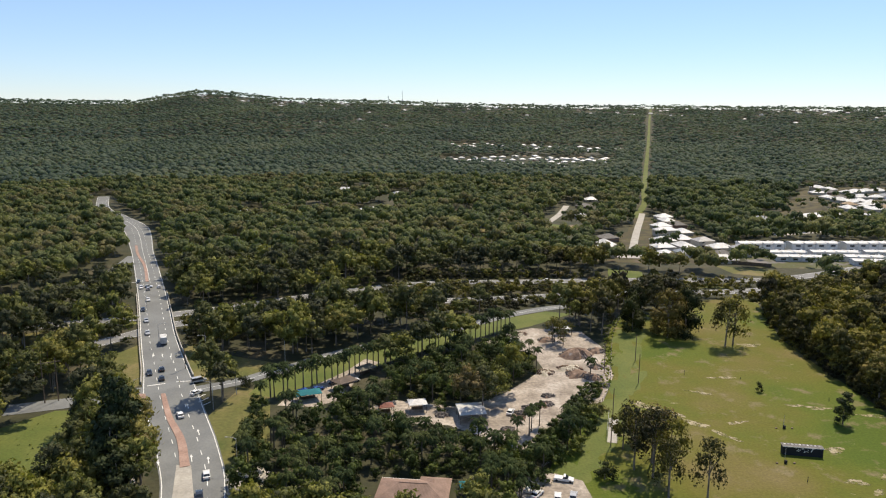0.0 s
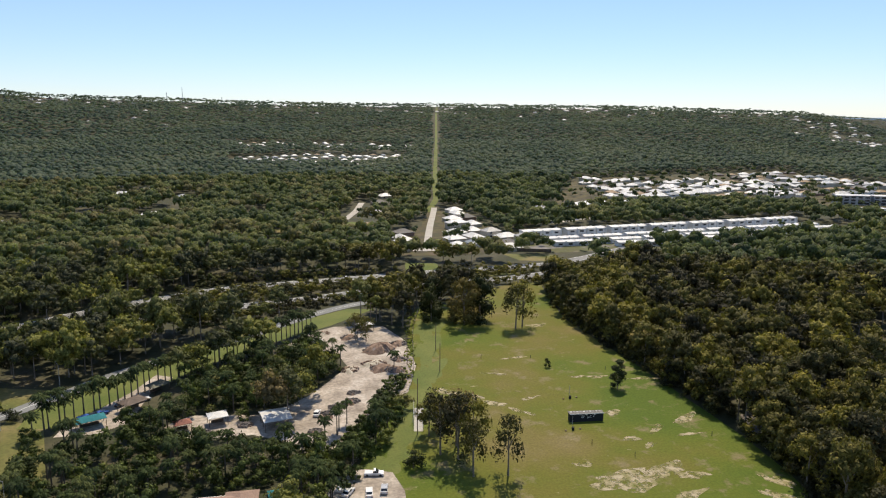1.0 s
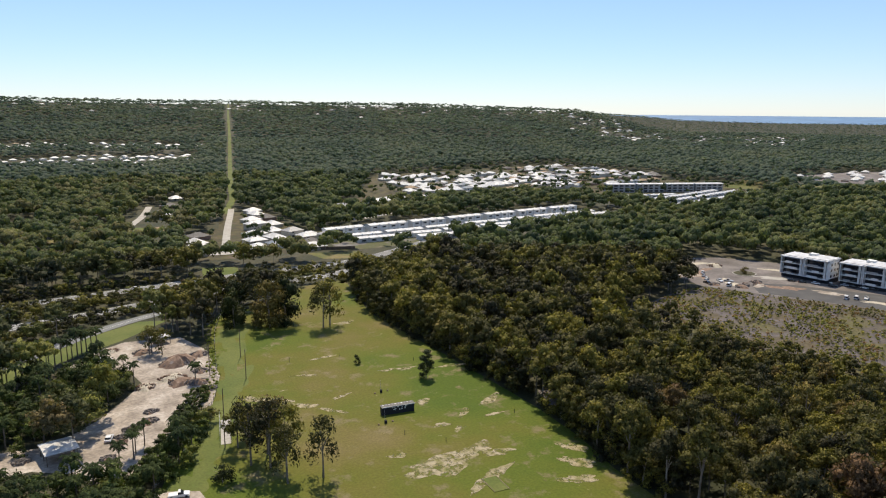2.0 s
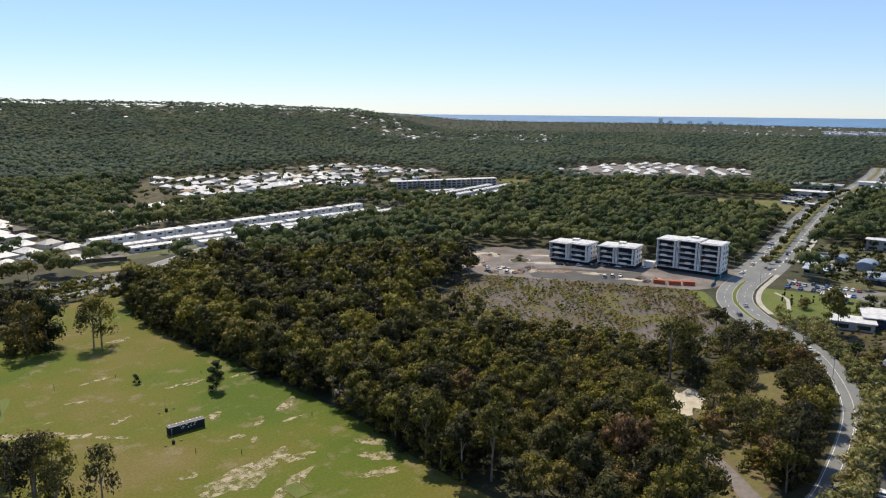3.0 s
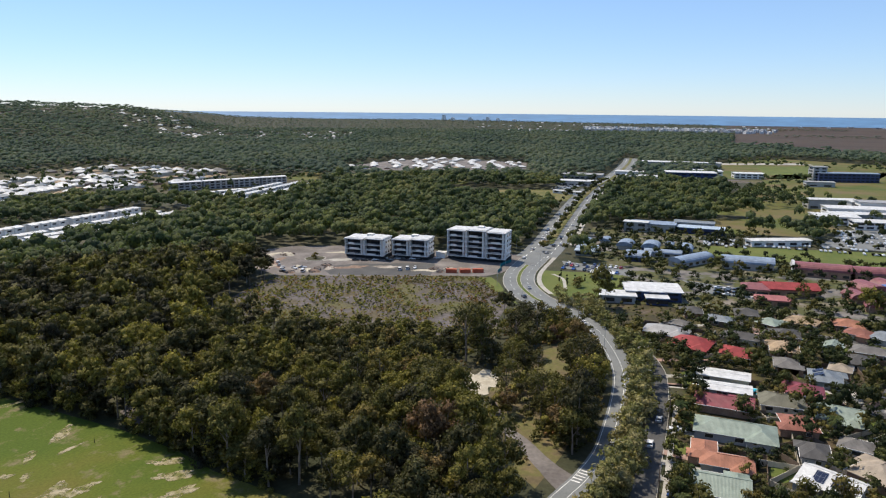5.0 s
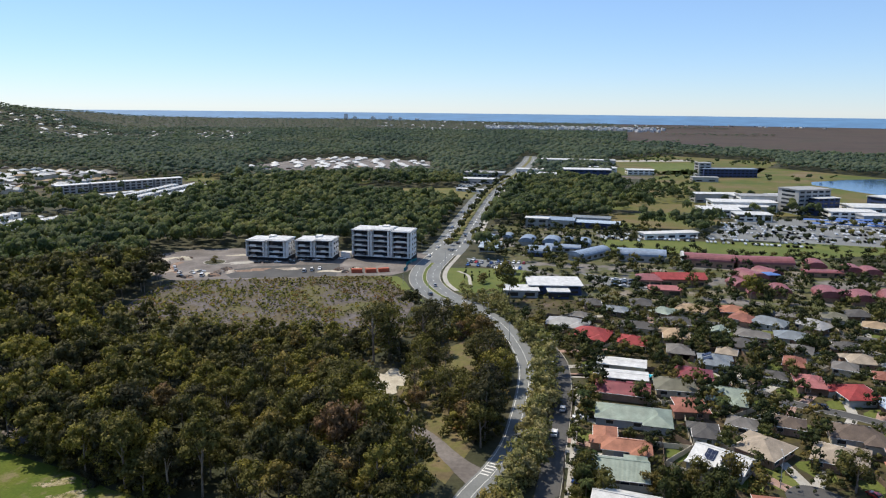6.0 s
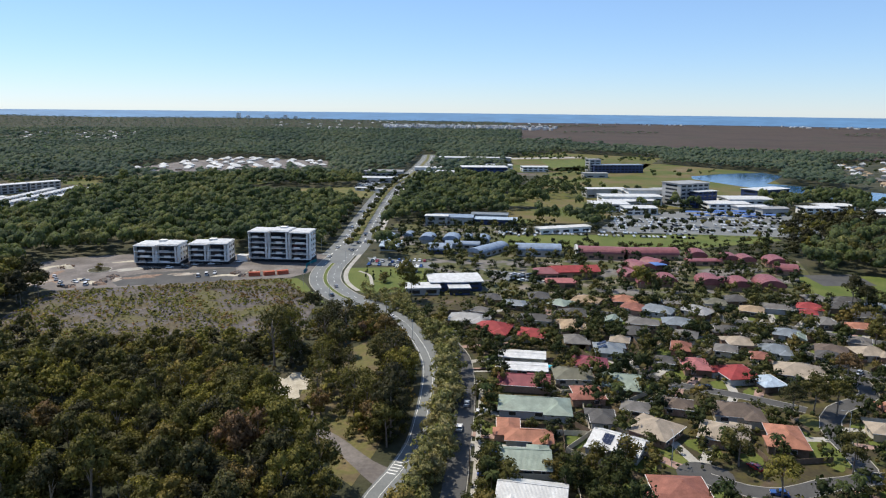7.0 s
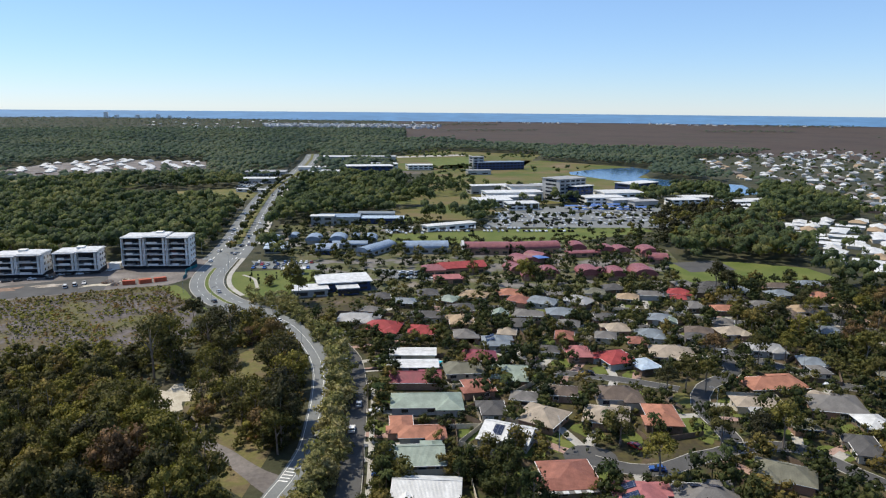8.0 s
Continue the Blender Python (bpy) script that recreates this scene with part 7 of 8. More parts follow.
# leafy strip between the road and the street
vx, vy = grid(120, 380, 3.7, 81)
k = inside(vx, vy, VERGE) & ~over_road(vx, vy, [np.array([(356, 76), (372, 76), (396, 84)])], 1.03, 9.0)
VERGE_KINDS = [crown(200 + i, 6, 36, 0.55, 9, 3.4, low=0.12, fine=False, fill=0.6) for i in range(4)]
vs = spots_of(vx[k], vy[k], 82, 0.85, 1.35, 0.1)
vs[vs[:, 0] > 285, 2] *= 0.62
scatter("verge_trees", vs, VERGE_KINDS, VERGE_LEAF, "strip of pale olive paperbark trees between two roads", "trees", 83)

# olive scrubby trees along the far edge of the winding road
e_ = bend[(bend[:, 0] > 182) & (bend[:, 0] < 318)]
side = 1 if shifted(bend, 5)[6][1] > bend[6][1] else -1
rp = np.concatenate([shifted(e_, side * o) + np.random.default_rng(84 + int(o)).normal(scale=0.9, size=e_.shape) for o in (7.5, 10.5, 14, 18)])
scatter("roadside_trees", spots_of(rp[:, 0], rp[:, 1], 85, 0.42, 0.85, -0.1, 30), VERGE_KINDS, ROADSIDE_LEAF, "olive and rusty scrubby trees along the road edge", "trees", 86)
# gardens
YARDS = [np.array(p, float) for p in ([(182, -44), (177, -48), (176, -61), (176, -71), (182, -83)], [(188, -38), (184, -40)], [(192, -62), (188, -61)], [(206, -83), (198, -81), (190, -79)], [(168, -26), (168, -29)], [(246, -66), (240, -71)], [(243, -57), (236, -75), (229, -84)], [(220, -87), (210, -86)], [(229, -14), (222, -16)], [(197, -13), (191, -15)], [(194, -42), (186, -46)], [(190, -73), (182, -78)])]
gx, gy = grid(110, 430, 5.6, 91)
front = before(gx, gy, [(q[0], q[1]) for q in PLANS if 120 < q[0] < 380 and q[1] < 60], 1.04, 5.5)
k = inside(gx, gy, SUBURB) & clear_of(gx, gy, 1.0, -1.2) & ~(front & (np.random.default_rng(90).random(len(gx)) < np.where(gx < 222, 0.4, 0.55))) & ~over_road(gx, gy, [np.array([(352, 76), (372, 76), (396, 84)]), np.array([(350, 50), (366, 40)])], 1.12, 12.0) & ~over_road(gx, gy, YARDS, 1.05, 3.6)
gx, gy = gx[k], gy[k]
keep = np.random.default_rng(92).random(len(gx)) < 0.9
gx, gy = gx[keep], gy[keep]
gs = spots_of(gx, gy, 93, 0.44, 1.02, -0.03, 45)
order = np.argsort(np.hypot(gx - 150, gy + 10))
rng = random.Random(94)
for i in order[:70]:
    x, y, s, h, tone = gs[i]
    tree(ROUND_TREES[rng.randrange(3)], x, y, s * 1.05, h, rng.uniform(0, 360), "leafy garden tree between houses", "garden trees")
GARDEN_KINDS = [crown(220 + i, 6, 25, 0.58, 9, 4.0, low=0.22, fine=False, fill=0.65) for i in range(5)]
scatter("garden_trees", gs[order[70:]], GARDEN_KINDS, GARDEN_LEAF, "leafy garden trees and shrubs between houses", "garden trees", 95)
hx, hy = grid(120, 420, 3.4, 96)
k = inside(hx, hy, SUBURB) & clear_of(hx, hy, 0.6, -2.6)
hx, hy = hx[k], hy[k]
keep = np.random.default_rng(97).random(len(hx)) < 0.45
SHRUB_KINDS = [crown(240 + i, 1, 12, 0.36, 2.2, 1.6, low=0.2, fine=False, fill=0.85) for i in range(4)]
scatter("garden_shrubs", spots_of(hx[keep], hy[keep], 98, 0.5, 1.1, 0.0, 40), SHRUB_KINDS, GARDEN_LEAF, "hedges and shrubs round the houses", "shrubs", 99)

sx_, sy_ = grid(340, 720, 8.0, 101)
k = inside(sx_, sy_, SCHOOL) & ~in_any(sx_, sy_, BARE) & clear_of(sx_, sy_, 2.0, -1.0) & ~over_road(sx_, sy_, [np.array([(360, 40), (366, 30)]), np.array([(512, 0), (532, -90), (556, -165)])], 1.035, 9.0)
keep = np.random.default_rng(102).random(len(sx_)) < 0.62
k &= keep
scatter("school_trees", spots_of(sx_[k], sy_[k], 103, 0.45, 1.0, -0.15, 70), [crown(230 + i, 5, 15, 0.8, 9, 4.0, low=0.22, fine=False, fill=0.7) for i in range(5)], GARDEN_LEAF, "trees between school and hospital buildings", "trees", 104)
woods2x, woods2y = grid(380, 900, 9.8, 105)
WOOD_STAND = [(575, -190), (630, -232), (652, -262), (612, -300), (575, -300), (400, -258), (447, -200), (478, -168)]
k = inside(woods2x, woods2y, WOOD_STAND) & ~before(woods2x, woods2y, [p for p in FAR_SPOTS if 400 < math.hypot(*p) < 720 and p[1] < -200], 1.09, 9)
scatter("forest", spots_of(woods2x[k], woods2y[k], 106, 0.6, 0.9, -0.28), MID_KINDS, FOREST_LEAF, "dark stand of trees behind the playing field", "forest", 107)
ex, ey = grid(380, 2300, 16, 111)
k = ~before(ex, ey, [(1030, 60), (1030, 90), (1125, -110), (1125, -150), (742, -152), (738, -98), (1150, 60), (1180, 10), (768, -248), (690, -72)], 1.07, 24) & (in_any(ex, ey, ESTATES + [OPEN]) & clear_of(ex, ey, 2.0, 0.0)) & (np.random.default_rng(112).random(len(ex)) < np.where(inside(ex, ey, OPEN), 1.5 * np.clip(wave(ex, ey, 260, 8) - 0.45, 0, 0.5), 0.55)) & ~in_any(ex, ey, BARE[-1:]) & ~over_road(ex, ey, [np.array([(1080, -240), (1000, -300), (900, -390), (810, -365)])], 1.16, 26.0)
scatter("street_trees", spots_of(ex[k], ey[k], 113, 0.4, 0.8, -0.15, 70), BAND_KINDS, BAND_LEAF, "scattered trees between estate houses", "trees", 114)
cp = np.concatenate([smooth_line([(604, -66), (600, -140), (604, -225)], 7), smooth_line([(560, -52), (558, -130), (556, -222)], 8), smooth_line([(650, -84), (648, -150), (650, -232)], 8), smooth_line([(700, -60), (704, -140), (708, -200)], 9)])
scatter("street_trees", spots_of(cp[:, 0], cp[:, 1], 117, 0.4, 0.65, -0.2), BAND_KINDS, GARDEN_LEAF, "rows of trees across the hospital car park", "street trees", 118)
BELT = [(770, 139), (896, 117), (960, 48), (926, -72), (763, -62), (768, -23), (680, 26), (610, 80), (640, 120)]
qx, qy = grid(600, 1000, 10.5, 119)
k = inside(qx, qy, BELT) & clear_of(qx, qy, 4.0, 3.0) & (np.random.default_rng(120).random(len(qx)) < 0.85)
scatter("forest", spots_of(qx[k], qy[k], 123, 0.45, 0.75, -0.2), MID_KINDS, BAND_LEAF, "belt of dark trees before the offices", "trees", 124)
# young trees down the median and footpath of the divided road
d = far_road[1:26]
m = np.concatenate([d, shifted(d, 15), shifted(d, -16), (d[:-1] + d[1:]) / 2])
scatter("street_trees", spots_of(m[:, 0], m[:, 1], 121, 0.35, 0.65), BAND_KINDS, GARDEN_LEAF, "young trees along the divided road", "street trees", 122)

# dry scrub and long grass over the litter under the open trees
ux, uy = grid(150, 330, 2.6, 125)
k = inside(ux, uy, PARK) & clear_of(ux, uy, 0.8, 1) & (np.hypot(ux - 221, uy - 82) > 10) & (wave(ux, uy, 26, 4) > 0.42) & ~over_road(ux, uy, CLEAR_SPOTS, 1.01, 4.5)
scatter("dry_scrub", spots_of(ux[k], uy[k], 126, 0.35, 1.0, 0.15, 18), SHRUB_KINDS, ROADSIDE_LEAF, "rusty dry scrub and long grass under open trees", "shrubs", 127)

# nursery garden: lush mixed planting
patch("nursery_ground", [(-50, 150), (-50, 190), (-52, 220), (-42, 226), (-30, 242), (10, 274), (24, 276), (30, 262), (28, 246), (12, 226), (6, 200), (18, 180), (8, 150)], 0.03, FLOOR, "mulched ground under nursery planting", "garden ground")
nx, ny = grid(120, 320, 4.3, 131)
k = inside(nx, ny, NURSERY) & clear_of(nx, ny, 2.0, 1.0) & (np.hypot(nx - 9, ny - 207) > 9) & ~over_road(nx, ny, [np.array([(-56, 224), (-43, 234), (-34, 244), (-24, 254)])], 1.075, 4.0) & ~over_road(nx, ny, [np.array([(-24, 254), (-8, 275), (10, 290)])], 1.03, 3.0) \
    & ~inside(nx, ny, [(-44, 216), (-34, 222), (-28, 248), (-36, 250), (-52, 228)]) & ~over_road(nx, ny, [np.array([(-15, 164), (-6, 165), (4, 162)])], 1.12, 6.0) & ~((ny < 163) & (nx > -20) & (nx < 8)) & ~over_road(nx, ny, [np.array([(4, 207), (14, 208)])], 1.05, 6.0) \
    & ~over_road(nx, ny, [np.array([(-16, 216), (-6, 214)]), np.array([(-44, 222), (-38, 214)])], 1.04, 4.0) & (np.random.default_rng(136).random(len(nx)) < 0.99)
nx, ny = nx[k], ny[k]
palmy = np.random.default_rng(137).random(len(nx)) < 0.12 + 0.35 * wave(nx, ny, 30, 6)
scatter("nursery_trees", spots_of(nx[~palmy], ny[~palmy], 132, 0.42, 1.0, -0.06, 24), [crown(260 + i, 7, 34, 0.46, 8, 3.6, low=0.18, fine=False, fill=0.65) for i in range(4)], NURSERY_LEAF,
        "lush shrubs and trees of a plant nursery", "trees", 133)
hl = smooth_line([(20, 176), (30, 186), (40, 202), (48, 218), (55, 232)], 2.2)
h2 = np.concatenate([hl, shifted(hl, -2.5), shifted(hl, -4.5)])
scatter("hedge", spots_of(h2[:, 0], h2[:, 1], 134, 0.42, 0.78, 0.0), [crown(270 + i, 5, 36, 0.34, 5, 2.4, low=0.15, fine=False, fill=0.85) for i in range(3)], NURSERY_LEAF, "thick hedge along the yard fence", "hedge", 135)

# low regrowth on the cleared ground
cx, cy = grid(240, 400, 1.6, 141, jitter=1.0)
SCRUB = [(256, 226), (300, 238), (322, 238), (338, 204), (360, 160), (368, 134), (345, 118), (326, 106), (298, 102), (270, 95), (260, 112), (260, 145), (254, 170), (252, 200)]
k = inside(cx, cy, SCRUB)
cx, cy = cx[k], cy[k]
w = wave(cx, cy, 38, 9)
k = np.random.default_rng(142).random(len(cx)) < np.clip((w - 0.12) * 2.8, 0.28, 1.0)
cx, cy = cx[k], cy[k]
rusty = wave(cx, cy, 30, 21) + 0.012 * (cx - 330) - 0.004 * (cy - 150) > 0.62
HEATH_KINDS = [crown(280 + i, 1, 9, 0.36, 1.5, 1.4, low=0.2, fine=False, fill=0.7) for i in range(4)]
scatter("heath_shrubs", spots_of(cx[~rusty], cy[~rusty], 143, 0.3, 1.2, 0.05, 22), HEATH_KINDS, SCRUB_LEAF, "low yellow-green heathy shrubs on cleared ground", "shrubs", 144)
scatter("dry_shrubs", spots_of(cx[rusty], cy[rusty], 145, 0.3, 1.1, 0.2, 22), HEATH_KINDS, ROADSIDE_LEAF, "low rusty dry shrubs on cleared ground", "shrubs", 146)


# ---- palms ----
def palm_meshes(seed, height):
    rng = random.Random(seed)
    t = Shape().tube([(0, 0, -0.2), (0.05, 0, height * 0.5), (0.1, 0.05, height)], (0.22, 0.17, 0.13), 8)
    V, Q = [], []
    for i in range(22):
        a, up, length = 2.4 * i + rng.uniform(-0.2, 0.2), rng.uniform(-0.2, 1.7), rng.uniform(2.4, 3.3)
        for side in (-1, 1):
            for j in range(6):
                p = []
                for u, w in ((j / 6, 0), ((j + 1) / 6, 0), ((j + 1) / 6, 1), (j / 6, 1)):
                    r = length * u * (1 - 0.12 * u)
                    z = height + length * (up * u - (0.55 + up * 0.72) * u * u)
                    wd = w * side * (0.50 + 0.1 * (j % 2)) * math.sin(math.pi * min(0.97, u * 0.86 + 0.1))
                    p.append((0.1 + r * math.cos(a) - wd * math.sin(a), r * math.sin(a) + wd * math.cos(a), z - abs(wd) * 0.7 + 0.04 * (j % 2)))
                n = len(V)
                V += p
                Q.append((n, n + 1, n + 2, n + 3))
    return quad_mesh("crown", np.array(V), np.array(Q), PALM_LEAF), t.mesh("trunk", PALM_BARK)


PALMS = [palm_meshes(i, 6.6 + 0.8 * i) for i in range(3)]
rng = random.Random(151)


def palm(x, y, s, label, group):
    ob = new("palm_tree")
    c, t = PALMS[rng.randrange(3)]
    ob.matrix_world = pose(x, y, 0, 0, 0, rng.uniform(0, 360)) @ Matrix.Scale(s, 4)
    part("trunk", t, None, ob)
    part("crown", c, None, ob)
    tagged(ob, label, "palm tree", group)


row = smooth_line([(-58, 223), (-54, 226), (-44, 235), (-36, 243), (-26, 252), (-14, 265), (-1, 277), (16, 289), (30, 302)], 2.6)
for x, y in row:
    palm(x + rng.uniform(-0.6, 0.6), y + rng.uniform(-0.6, 0.6), rng.uniform(1.05, 1.3), "slender palm in a row along the service road", "row of palms")
for x, y in zip(nx[palmy], ny[palmy]):
    palm(x, y, rng.uniform(0.8, 1.2), "palm rising above nursery planting", "nursery palms")
for x, y in ((30, 203), (26, 196), (22, 192), (47, 283), (50, 286), (54, 244), (27, 199), (165, 10), (176, 9), (160, 9)):
    palm(x, y, rng.uniform(0.75, 1.0), "single palm on open ground", "scattered palms")
for i in order[70:190:7]:
    palm(gs[i][0] + 2, gs[i][1] + 1, rng.uniform(0.7, 1.0), "palm in a house garden", "garden palms")


estate_fence = thing("fence", pose(0, 0, 0), "maroon-brown timber fence behind the estate houses", "fence", "garden fences")
for i in range(15):
    part("panel", Shape().box(173 + 2.3 * i, 447 - 0.98 * i, 0, 2.44, 0.1, 2.2, -23), WOOD, estate_fence)


# ---- vehicles ----
def car_meshes(paint, kind):
    """A car from its side outline: sloped bonnet, cabin, wheel arches."""
    L, W = (4.5, 1.8) if kind == "car" else (5.2, 1.9)
    def prism(profile, width, inset=0.0):
        s, n = Shape(), len(profile)
        s.v = [(x, -width / 2 + inset * (z > 0.95), z) for x, z in profile] + [(x, width / 2 - inset * (z > 0.95), z) for x, z in profile]
        s.f = [tuple(range(n)), tuple(range(2 * n - 1, n - 1, -1))] + [(i, n + i, n + (i + 1) % n, (i + 1) % n) for i in range(n)]
        return s
    h = L / 2
    body = prism([(-h, 0.35), (-h + 0.05, 0.85), (-h + 0.3, 0.95), (h - 1.3, 0.98), (h - 0.15, 0.78), (h, 0.55), (h, 0.35)], W, 0.06)
    if kind == "car":
        cabin, roof = [(-h + 0.35, 0.93), (-h + 0.85, 1.38), (h - 2.1, 1.40), (h - 1.35, 0.93)], [(-h + 0.85, 1.385), (-h + 0.95, 1.45), (h - 2.25, 1.47), (h - 2.1, 1.405)]
    elif kind == "ute":
        cabin, roof = [(-0.2, 0.93), (-0.1, 1.5), (h - 2.1, 1.52), (h - 1.35, 0.93)], [(-0.12, 1.505), (-0.05, 1.58), (h - 2.2, 1.6), (h - 2.1, 1.525)]
    else:
        cabin, roof = [(-h + 0.05, 0.93), (-h + 0.1, 1.75), (h - 1.6, 1.78), (h - 0.9, 0.93)], [(-h + 0.1, 1.755), (-h + 0.15, 1.86), (h - 1.7, 1.88), (h - 1.6, 1.785)]
    w = Shape().tube([(0, -0.11, 0), (0, 0.11, 0)], (0.33, 0.33), 12)
    return L, W, body.mesh("body", paint), prism(cabin, W - 0.2, 0.08).mesh("cabin", GLASS), prism(roof, W - 0.34).mesh("roof", paint), w.mesh("wheel", RUBBER)


CAR_KINDS = {}


def car(colour, kind, x, y, rot, z=0.0, label=None, group="cars on the roads"):
    if (colour, kind) not in CAR_KINDS:
        L, W, body, cabin, roof, wheel = car_meshes(CAR_PAINTS[colour], kind)
        word = {"car": "car", "ute": "utility truck with an open tray", "van": "van"}[kind]
        ob = thing("car" if kind == "car" else kind, pose(0, 0, 0), f"{colour} {word} on the asphalt", "car", group)
        part("body", body, None, ob)
        part("cabin", cabin, None, ob, "dark glazed cabin")
        part("roof", roof, None, ob)
        for sx in (-1, 1):
            for sy in (-1, 1):
                part("wheel", wheel, None, ob).location = (sx * (L / 2 - 0.85), sy * (W / 2 - 0.1), 0.33)
        for sy in (-1, 1):
            part("headlight", Shape().box(L / 2 - 0.02, sy * (W / 2 - 0.3), 0.6, 0.06, 0.3, 0.14), WHITE_WALL, ob)
            part("tail_light", Shape().box(-L / 2 - 0.01, sy * (W / 2 - 0.25), 0.7, 0.06, 0.25, 0.16), RED_STEEL, ob)
        CAR_KINDS[(colour, kind)] = ob
        ob.matrix_world = pose(x, y, z, 0, 0, rot)
        if label:
            ob["label"] = label
        return ob
    ob = copy_thing(CAR_KINDS[(colour, kind)], pose(x, y, z, 0, 0, rot))
    if label:
        ob["label"] = label
    return ob


for c, k, x, y, r in (("white", "car", -82.5, 208, 119), ("white", "car", -62, 171, 110), ("black", "car", -60.5, 161, 110), ("black", "car", -104, 248, 115), ("black", "car", -107, 244, -63), ("black", "car", -100.5, 239, 115),
                      ("silver", "van", -86.5, 237, 35), ("white", "car", -83.5, 226, 60), ("silver", "car", -127, 291, -64), ("silver", "car", -135, 309, -64), ("black", "car", -144, 327, -66), ("white", "car", -149, 345, -66),
                      ("white", "car", -163, 370, -66), ("silver", "car", -158, 367, 114), ("white", "car", -154, 372, 114), ("black", "car", -170, 383, -66), ("white", "car", -160, 372, 20),
                      ("white", "car", -71, 331.5, 20), ("white", "car", 60, 392, 4), ("white", "van", 232, 32.2, 8), ("white", "car", 196, 20.5, 2), ("white", "car", 305, 63, 40), ("black", "car", 337, 100, 35),
                      ("silver", "car", 356, 103, 25), ("white", "car", 430, 128, 0), ("silver", "car", 452, 119, 0), ("white", "car", 460, 131, 0), ("black", "car", 478, 121, 0), ("white", "car", 500, 134, 5)):
    car(c, k, x, y, r, 0.19)
rng = random.Random(161)
for i in range(26):
    q = far_road[2 + i % 24]
    o = rng.choice((-8.5, -5, 5, 8.5))
    car(rng.choice(("white", "silver", "black", "white")), "car", q[0] + rng.uniform(-8, 8), q[1] + o, 8 if o < 0 else 188, 0.2)
truck = thing("truck", pose(-115.5, 279, 0.19, 0, 0, 115), "white box truck on the overpass road", "truck")
part("cab", Shape().box(2.9, 0, 0.6, 1.8, 2.2, 1.0).box(2.75, 0, 1.6, 1.5, 2.1, 0.9, 0, 0.9), CAR_PAINTS["white"], truck)
part("windscreen", Shape().box(3.5, 0, 1.65, 0.1, 1.8, 0.7), GLASS, truck)
part("cargo_box", Shape().box(-0.8, 0, 0.9, 5.4, 2.4, 2.5), ROOFS["white"], truck)
part("chassis", Shape().box(0, 0, 0.5, 7.2, 1.0, 0.3), DARK_AND_SHADE, truck)
for sx in (2.7, -1.6, -2.7):
    for sy in (-1, 1):
        part("wheel", Shape().tube([(sx, sy - 0.15, 0.48), (sx, sy + 0.15, 0.48)], (0.48, 0.48), 12), RUBBER, truck)
for c, k, x, y, r in (("white", "ute", 23, 165.5, 60), ("white", "car", 24, 162.5, 55), ("white", "ute", 32, 170, -15), ("white", "car", 29, 161, 80), ("silver", "car", 33, 161.5, 75)):
    car(c, k, x, y, r, 0.09, label=f"{c} vehicle parked on gravel beside the field")
for c, k, x, y, r in (("blue", "van", -47, 227, 40), ("blue", "car", -43, 230, 40), ("white", "ute", -32, 238, 30), ("black", "car", -38, 236, 50), ("white", "van", 30, 283, 10), ("white", "car", 22, 212, 70)):
    car(c, k, x, y, r, 0.09, label=f"{c} vehicle parked on dirt in the nursery yard")
for c, k, x, y, r in (("white", "van", 366, 185, 20), ("white", "van", 370, 182, 20), ("white", "ute", 374, 179, 20), ("white", "car", 383, 211, -60), ("black", "car", 380, 217, -60), ("black", "car", 386, 203, -60), ("white", "van", 391, 209, -75),
                      ("silver", "car", 393, 200, -75), ("black", "car", 394, 196, -75), ("white", "car", 396, 191, -75), ("black", "car", 397, 187, -75), ("white", "car", 352, 262, 30), ("silver", "car", 345, 256, 30), ("white", "car", 340, 250, 20),
                      ("black", "car", 378, 222, -60), ("silver", "car", 400, 184, -75), ("white", "ute", 342, 243, 60), ("white", "van", 338, 234, 20), ("black", "car", 332, 244, 80), ("silver", "ute", 346, 240, 100), ("white", "car", 405, 178, -75)):
    car(c, k, x, y, r, 0.08, label=f"{c} vehicle parked on the building site")
for c, k, x, y, r in (("white", "ute", 209, 14, 95), ("blue", "car", 181, 10, 90), ("blue", "car", 170, 11, 90), ("red", "car", 184, -60, 30), ("silver", "car", 214, 20, 2), ("blue", "car", 171, -62, 80), ("white", "car", 229, -142, 120), ("silver", "car", 262, -119, 130), ("black", "car", 240, -60, 70)):
    car(c, k, x, y, r, 0.14, label=f"{c} car parked at a suburban house")
rng = random.Random(171)
for j, (y0, x0, n) in enumerate(((98, 412, 11), (98, 421, 11), (98, 427, 11))):
    for i in range(n):
        if rng.random() < 0.8:
            car(rng.choice(("white", "silver", "black", "white", "blue", "red")), "car", x0, y0 - 3.2 * i, rng.choice((0, 180)), 0.09, label="car in a row of a car park", group="car park cars")
for i in range(16):
    car(rng.choice(("white", "silver", "black")), "car", 386 + 7 * (i % 3), 10 - 2.9 * (i // 3 * 1.6), 95, 0.09, label="car in the school car park", group="car park cars")


